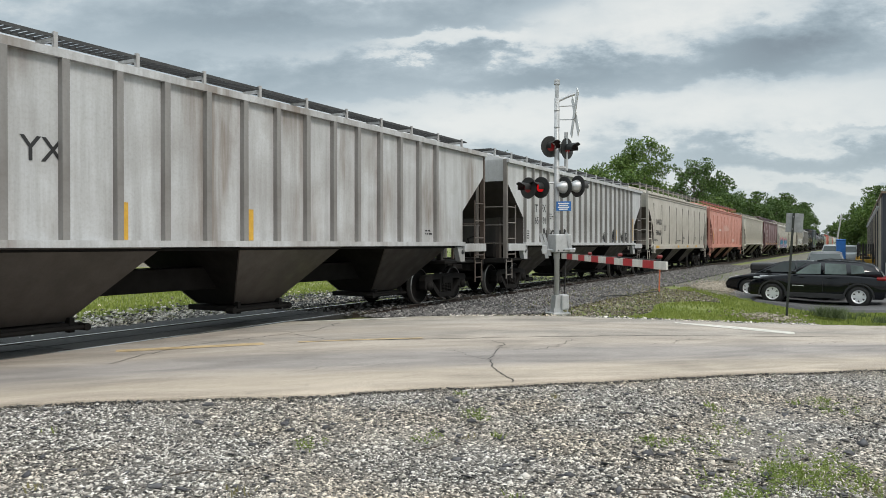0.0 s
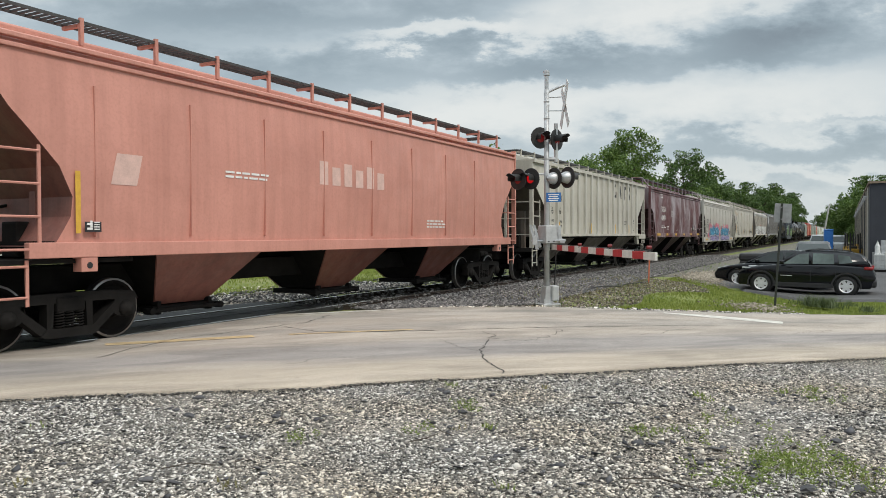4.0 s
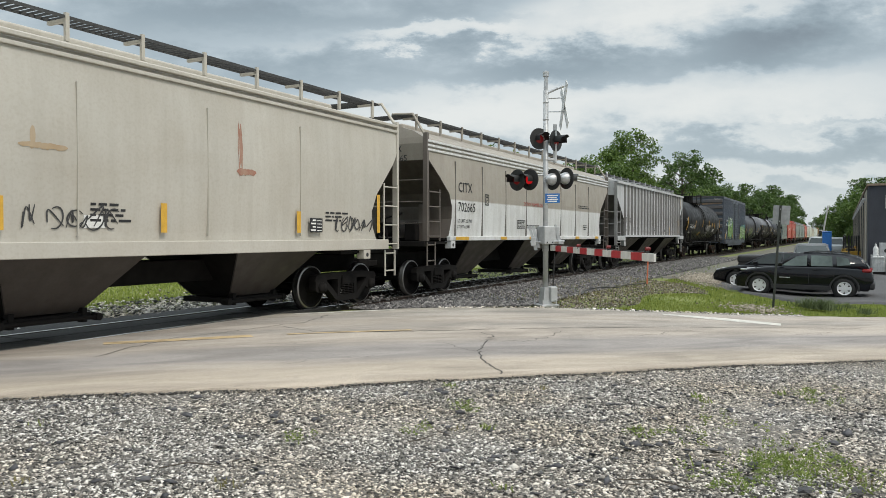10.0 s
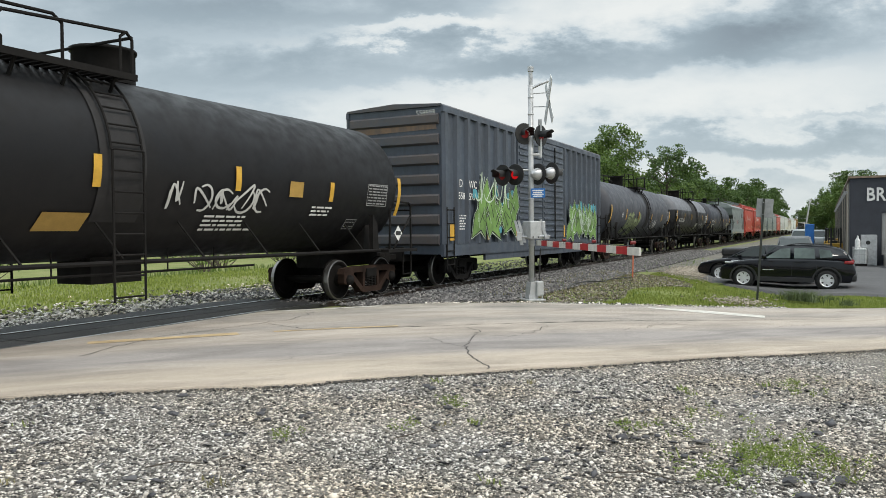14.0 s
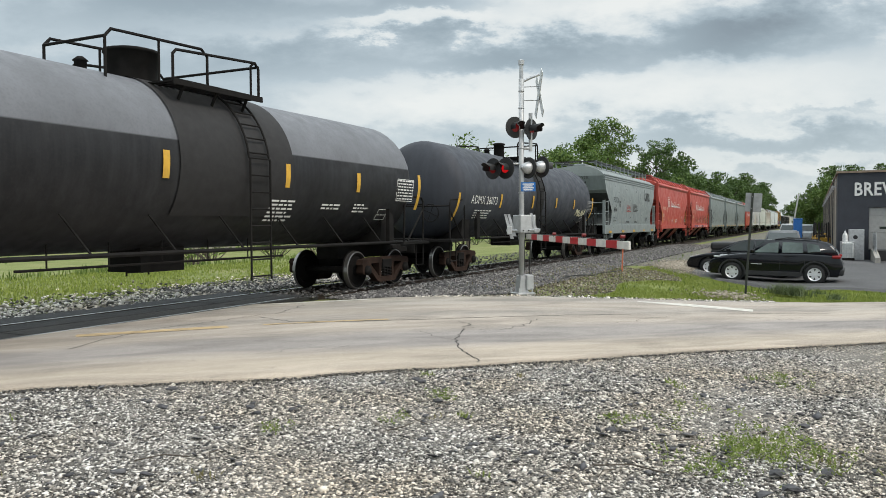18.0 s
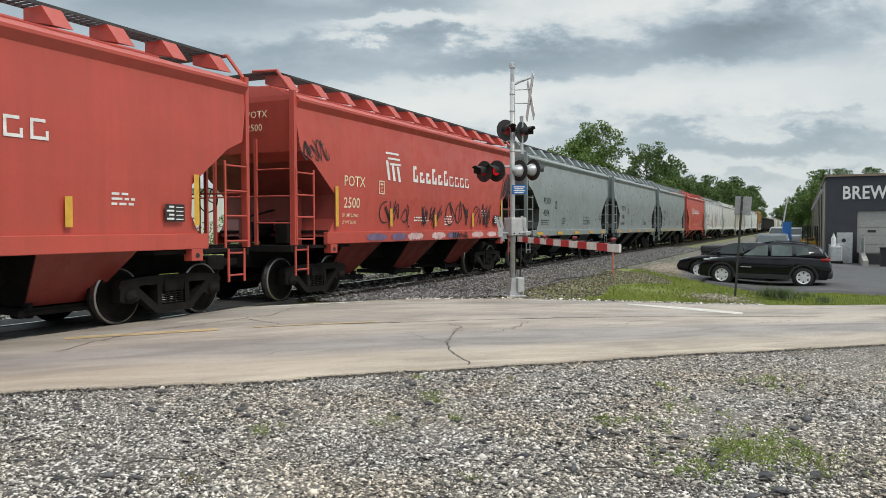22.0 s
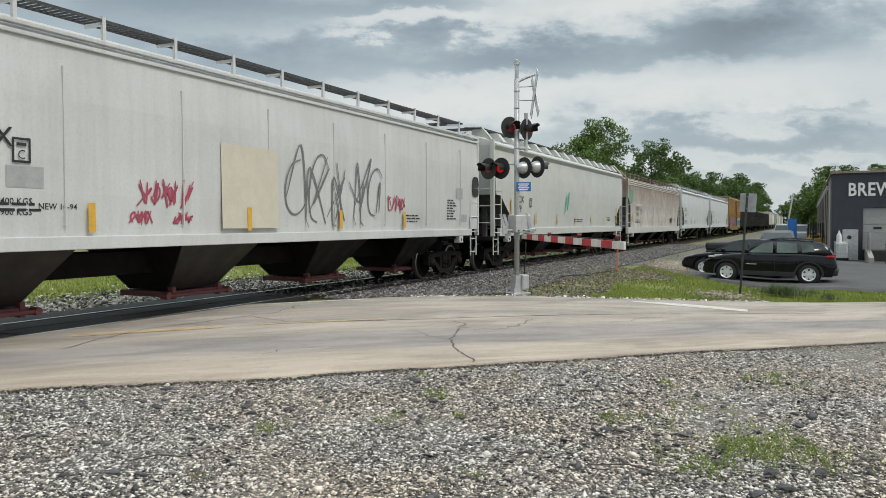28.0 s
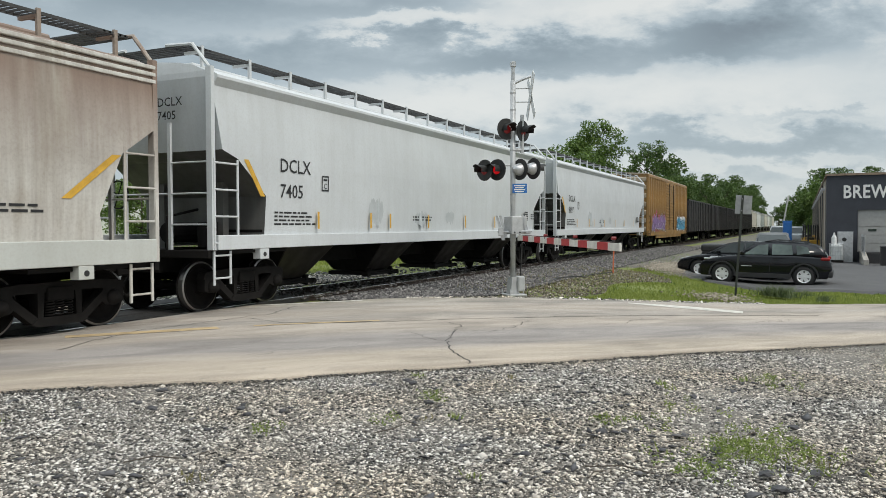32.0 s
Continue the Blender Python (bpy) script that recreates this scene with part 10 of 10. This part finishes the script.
part("door", boxm(-3, -2, -0.06, 0.0, 0.35, 2.45), plain("shed_door", (0.30, 0.33, 0.32), 0.6), shed, "grey side door")
# ---- trees and weeds ----
M_BARK = plain("grey_bark", (0.085, 0.07, 0.055), 0.9, var=0.35, scale=3, bump=0.5)
M_LEAF_A = leaf_mat("leaf_mid_green", (0.055, 0.105, 0.022), (0.17, 0.25, 0.062))
M_LEAF_B = leaf_mat("leaf_dark_green", (0.044, 0.085, 0.024), (0.135, 0.205, 0.06))
M_LEAF_C = leaf_mat("leaf_fresh_green", (0.055, 0.105, 0.018), (0.16, 0.235, 0.05))
tg = np.random.default_rng(17)


def leaf_cloud(centres, radii, per, size):
    """Small leaf faces scattered over the shells of many clumps."""
    P = []
    for c, r in zip(centres, radii):
        k = max(8, int(per * r * r))
        d = tg.normal(size=(k, 3))
        d /= np.linalg.norm(d, axis=1)[:, None]
        rad = r * (0.45 + 0.6 * tg.random(k) ** 0.6)
        p = np.array(c) + d * rad[:, None] * np.array([1, 1, 0.75])
        P.append(p)
    P = np.concatenate(P)
    n = len(P)
    a = tg.normal(size=(n, 3))
    a /= np.linalg.norm(a, axis=1)[:, None]
    b = np.cross(a, tg.normal(size=(n, 3)))
    b /= np.linalg.norm(b, axis=1)[:, None]
    s = size * (0.6 + 0.8 * tg.random((n, 1)))
    v = np.stack([P - a * s, P + b * s * 0.5, P + a * s, P - b * s * 0.5], 1)
    f = np.arange(n * 4).reshape(n, 4)
    return v.reshape(-1, 3), f


def make_tree(h, spread, trunk_r, material, label, clumps=46, per=70, size=0.22, first=0.28, open_=0.0, seed=1, name="tree"):
    """Tapered trunk, forking limbs, and clumps of leaves along the outer boughs, with gaps."""
    r = random.Random(seed)
    t = thing(name, label, "tree")
    bm = bmesh.new()
    top = Vector((r.uniform(-0.3, 0.3), r.uniform(-0.3, 0.3), h * 0.78))
    pts = [Vector((0, 0, -0.3)), Vector((0.1 * r.uniform(-1, 1), 0.1 * r.uniform(-1, 1), h * 0.25)), Vector((top.x * 0.5, top.y * 0.5, h * 0.5)), top]
    rads = [trunk_r * 1.25, trunk_r * 0.85, trunk_r * 0.55, trunk_r * 0.15]
    for i in range(3):
        tube(bm, pts[i], pts[i + 1], rads[i], 9, rads[i + 1])
    cs, rs = [], []
    limbs = 11
    for k in range(limbs):
        z = h * (first + (0.74 - first) * k / (limbs - 1))
        a = k * 2.4 + r.uniform(-0.4, 0.4)
        reach = spread * (1.0 - 0.55 * abs((k / (limbs - 1)) - 0.35)) * r.uniform(0.65, 1.05)
        b0 = Vector((0, 0, z))
        b1 = b0 + Vector((math.cos(a) * reach * 0.5, math.sin(a) * reach * 0.5, h * 0.07))
        b2 = b0 + Vector((math.cos(a + 0.2) * reach, math.sin(a + 0.2) * reach, h * r.uniform(0.10, 0.22)))
        tube(bm, b0, b1, trunk_r * 0.34, 6, trunk_r * 0.22)
        tube(bm, b1, b2, trunk_r * 0.22, 6, trunk_r * 0.07)
        for j in range(clumps // limbs):
            f = r.uniform(0.45, 1.08)
            p = b0.lerp(b2, f) + Vector((r.gauss(0, 1), r.gauss(0, 1), r.gauss(0, 0.8))) * spread * 0.13
            tube(bm, b0.lerp(b2, min(1, f) * 0.9), p, trunk_r * 0.07, 4, trunk_r * 0.03)
            cs.append(p)
            rs.append(spread * r.uniform(0.13, 0.26) * (1 - open_ * r.random()))
    for j in range(int(5 * (1 - open_)) + 2):
        cs.append(top + Vector((r.gauss(0, 0.22) * spread, r.gauss(0, 0.22) * spread, r.uniform(-0.05, 0.18) * h)))
        rs.append(spread * r.uniform(0.15, 0.25))
    part("trunk", bm, M_BARK, t, "grey bark trunk and limbs")
    v, f = leaf_cloud([tuple(c) for c in cs], rs, per, size)
    part("crown", raw_mesh("crown", v, f, material), None, t, "leafy crown")
    return t


def scaled(x, y, s, turn, sz=1.0):
    return Matrix.Translation((x, y, float(lie(x, y)) - 0.2)) @ pose(0, 0, 0, 0, 0, turn) @ Matrix.Diagonal((s, s, s * sz, 1))


tA = make_tree(15.0, 5.2, 0.32, M_LEAF_A, "tall leafy tree standing behind the railway", 110, 130, 0.165, 0.24, 0.15, 3)
tA.matrix_basis = scaled(86, 22.5, 0.93, 10)
tB = make_tree(16.0, 4.6, 0.30, M_LEAF_B, "tall open-crowned tree behind the railway", 66, 120, 0.18, 0.45, 0.4, 8)
tB.matrix_basis = scaled(122, 22.3, 1.0, 70)
tC = make_tree(10.0, 5.6, 0.26, M_LEAF_A, "broad green tree in the trackside thicket", 88, 95, 0.19, 0.10, 0.0, 12)
tC.matrix_basis = scaled(80, 24, 0.95, 0)
tD = make_tree(16.0, 6.8, 0.36, M_LEAF_B, "large tree in the distant wood", 77, 55, 0.30, 0.08, 0.1, 23)
tD.matrix_basis = scaled(170, 27, 0.95, 30)
tE = make_tree(9.0, 3.2, 0.14, M_LEAF_C, "thin young tree with sparse leaves", 33, 40, 0.15, 0.45, 0.4, 31)
tE.matrix_basis = scaled(53.5, 24, 1.0, 0)
tr2 = random.Random(77)


def again(t, x, y, s, sz=1.0, group=""):
    o = copy_thing(t, scaled(x, y, s, tr2.uniform(0, 360), sz))
    if group:
        o["group"] = group
    return o


for x, y, s in ((72, 24.5, 0.78), (88, 26, 0.85), (97, 24, 0.85), (108, 25, 0.78), (118, 25.5, 0.8), (128, 24.5, 0.8), (140, 25, 1.05), (152, 25, 1.1), (102, 29, 1.0), (134, 28, 1.1)):
    again(tC, x, y, s, group="trackside trees")
for x, y, s in ((78, 23.5, 0.66), (93, 24.5, 0.78)):
    again(tA, x, y, s, group="trackside trees")
for k in range(26):
    x = 160 + k * 14 + tr2.uniform(-4, 4)
    y = 21 + 0.012 * (x - 160) + tr2.uniform(0, 8)
    again(tD, x, y, tr2.uniform(0.75, 1.12) * (0.9 + 0.0012 * (x - 160)), group="distant wood")
for k in range(14):
    again(tD, 230 + k * 22, 36 + tr2.uniform(0, 10), tr2.uniform(1.0, 1.3), group="distant wood")
# closing the far end of the line
for k in range(9):
    again(tD, 640 + tr2.uniform(0, 40), 18 - k * 7, tr2.uniform(1.1, 1.4), group="distant wood")
# yard side
for x, y, s in ((137, -3.2, 0.64), (146, -5.0, 0.74), (130, -4.5, 0.60), (136, -0.9, 0.48), (133, -2.9, 0.66), (150, -4.0, 0.76), (160, -3.4, 0.66), (150, -9, 0.75), (140, -14, 0.7), (180, -3.6, 0.68), (205, -4.2, 0.7), (240, -5, 0.75), (290, -6.5, 0.85), (350, -9, 0.9), (430, -12, 1.0)):
    again(tD if x > 140 else tC, x, y, s * (1.0 if x > 140 else 1.55), group="trees beyond the yard")
for x, y, s in ((124, -8, 0.6), (126, -15, 0.62), (122, -22, 0.65)):
    again(tC, x, y, s * 1.5, group="trees beyond the yard")


def bush(h, w, material, label, seed, per=160, size=0.09):
    r = random.Random(seed)
    t = thing("bush", label, "bush")
    bm = bmesh.new()
    cs, rs = [], []
    for k in range(14):
        a, d = r.uniform(0, 6.3), w * math.sqrt(r.random()) * 0.8
        p = Vector((math.cos(a) * d, math.sin(a) * d, h * r.uniform(0.25, 0.85) * (1 - 0.4 * d / w)))
        tube(bm, (0.1 * math.cos(a), 0.1 * math.sin(a), -0.2), p, 0.02 + 0.01 * h, 5, 0.008)
        cs.append(tuple(p))
        rs.append(h * r.uniform(0.16, 0.28))
    part("stems", bm, M_BARK, t)
    v, f = leaf_cloud(cs, rs, per / (h * h) * 4, size)
    part("foliage", raw_mesh("foliage", v, f, material), None, t, "leafy shoots")
    return t


b1 = bush(2.4, 2.2, M_LEAF_C, "green bush at the edge of the far verge", 3)
b1.matrix_basis = scaled(-8, 24, 1.0, 0)
for k in range(34):
    if 10 < k < 14:  # open towards the pale shed
        continue
    again(b1, -14 + k * 2.9 + tr2.uniform(-0.8, 0.8), 23.5 + tr2.uniform(0, 5), tr2.uniform(0.55, 1.15), group="trackside bushes")
for k in range(10):
    if k in (4, 5):
        continue
    again(tC, -12 + k * 8, 34 + tr2.uniform(0, 6), tr2.uniform(0.36, 0.5), group="trees beyond the far verge")
def weed_patch(n, cx, cy, sx, sy, h, label, material):
    x, y = tg.normal(cx, sx, n), tg.normal(cy, sy, n)
    ok = np.array([noise.noise((a * 2.3, b * 2.3, 9)) > -0.05 for a, b in zip(x, y)])
    x, y = x[ok], y[ok]
    hh = h * (0.4 + 0.8 * tg.random(len(x)))
    c = np.stack([x, y, lie(x, y)], 1)
    tagged(new("weeds", blades("weeds", c, hh, 0.008 + 0.012 * tg.random(len(x)), material, tg, 1.4)), label, kind="stuff")


M_WEED = leaf_mat("weed_green", (0.13, 0.18, 0.035), (0.30, 0.36, 0.10))
def herbs(n, cx, cy, sx, sy, h, label):
    """Small leafy weeds: sparse stems with little leaves."""
    x, y = tg.normal(cx, sx, n), tg.normal(cy, sy, n)
    cs = [(a, b, float(lie(a, b)) + h * tg.uniform(0.15, 0.75)) for a, b in zip(x, y)]
    v, f = leaf_cloud(cs, [0.035 + 0.02 * tg.random() for _ in cs], 9000, 0.011)
    tagged(new("weeds", raw_mesh("weeds", v, f, M_WEED)), label, kind="stuff")


for cx, cy, sx, sy, n in ((6.30, 0.28, 0.24, 0.22, 38), (6.05, 0.10, 0.22, 0.18, 26), (5.95, 0.50, 0.18, 0.18, 22), (5.50, 0.62, 0.22, 0.13, 22), (7.0, 0.95, 0.3, 0.2, 10), (9.3, 0.2, 0.3, 0.2, 16), (6.4, 1.42, 0.12, 0.1, 8)):
    herbs(int(n * 1.5), cx, cy, sx, sy, 0.12, "low green weeds growing through the gravel")
for x, y in ((6.51, 3.16), (5.61, 3.21), (4.82, 3.91), (6.66, 3.35)):
    herbs(8, x, y, 0.06, 0.06, 0.09, "tuft of weed in the gravel")
M_WEEDG = leaf_mat("weed_grey_green", (0.05, 0.075, 0.03), (0.14, 0.175, 0.075))
for x, y, k in ((23.5, 0.62, 1.0), (23.2, -0.35, 0.45), (24.6, 0.1, 0.4)):
    weed_patch(int(900 * k), x, y, 0.10 + 0.1 * k, 0.10 + 0.19 * k, 0.10 + 0.20 * k, "grey-green clump of tall weeds on the verge", M_WEEDG)
weed_patch(110, 6.1, 0.30, 0.4, 0.35, 0.06, "thin grass blades among the weeds", M_WEED)
for k in range(26):
    a, d = math.radians(28 + tr2.uniform(-30, 30)), tr2.uniform(4.6, 9.5)
    x, y = d * math.cos(a), d * math.sin(a)
    if (x - ROAD_C.x) * ROAD_N.x + (y - ROAD_C.y) * ROAD_N.y < NEAR_W - 0.3:
        weed_patch(22, x, y, 0.05, 0.05, 0.045, "tuft of weed in the gravel", M_WEED if k % 3 else M_BLADE_DRY)
tw = random.Random(4)
for k in range(14):
    a, d = math.radians(28 + tw.uniform(-28, 28)), tw.uniform(4.8, 9.0)
    x, y = d * math.cos(a), d * math.sin(a)
    if (x - ROAD_C.x) * ROAD_N.x + (y - ROAD_C.y) * ROAD_N.y > NEAR_W - 0.3:
        continue
    z = float(lie(x, y)) + 0.02
    b = tw.uniform(0, 6.3)
    l = tw.uniform(0.15, 0.5)
    bm = pipe(bmesh.new(), [(0, 0, 0), (l * 0.5 * math.cos(b), l * 0.5 * math.sin(b), 0.012), (l * math.cos(b + 0.3), l * math.sin(b + 0.3), 0.0)], 0.005, 5)
    solid("twig", bm, M_BARK, "dry brown twig on the gravel", "twig", m=pose(x, y, z), group="twigs")
# dark rocks among the gravel
for k in range(16):
    a, d = math.radians(28 + tw.uniform(-30, 24)), tw.uniform(4.6, 8.5)
    x, y = d * math.cos(a), d * math.sin(a)
    if (x - ROAD_C.x) * ROAD_N.x + (y - ROAD_C.y) * ROAD_N.y > NEAR_W - 0.15:
        continue
    bm = bmesh.new()
    bmesh.ops.create_icosphere(bm, subdivisions=1, radius=1)
    for v in bm.verts:
        v.co *= 1 + 0.9 * noise.noise(v.co * 1.9 + Vector((k * 3, 0, 0)))
        v.co = Vector((v.co.x * 0.06, v.co.y * 0.045, v.co.z * 0.022)) * tw.uniform(0.97, 1.03)
    solid("rock", bm, plain("dark_rock", (0.07, 0.07, 0.075), 0.8, var=0.3, scale=20), "dark flat rock among the gravel", "rock", m=pose(x, y, float(lie(x, y)) + 0.015, 0, 0, tw.uniform(0, 360)), group="rocks")
# ---- motion ----
SPEED = [(0, 14.72), (4, 14.95), (8, 15.0), (12, 15.03), (16, 15.2), (20, 15.41), (24, 15.59), (28, 15.62), (32, 15.58)]


def gone(t):
    """Metres that the train has run at t seconds."""
    tt = np.linspace(0, 32, 1281)
    v = np.interp(tt, [a for a, _ in SPEED], [b * UNIT for _, b in SPEED])
    run = np.concatenate([[0], np.cumsum((v[1:] + v[:-1]) / 2 * np.diff(tt))])
    return float(np.interp(t, tt, run))


def motions():
    for car, x in TRAIN:
        walk(car, [(t, pose(x - gone(t), TRACK_Y, 0)) for t in range(0, 33)])
    # the wheels roll without slipping; all wheelsets turn alike
    lead = WHEELS[0]
    walk(lead, [(k / FPS, pose(0, 0, 0, 0, -math.degrees(gone(k / FPS) / WH_R), 0)) for k in range(0, 32 * FPS + 1)])
    act, slot = lead.animation_data.action, lead.animation_data.action_slot
    for w in WHEELS[1:]:
        w.rotation_mode = "QUATERNION"
        w.animation_data_create()
        w.animation_data.action = act
        w.animation_data.action_slot = slot


motions()
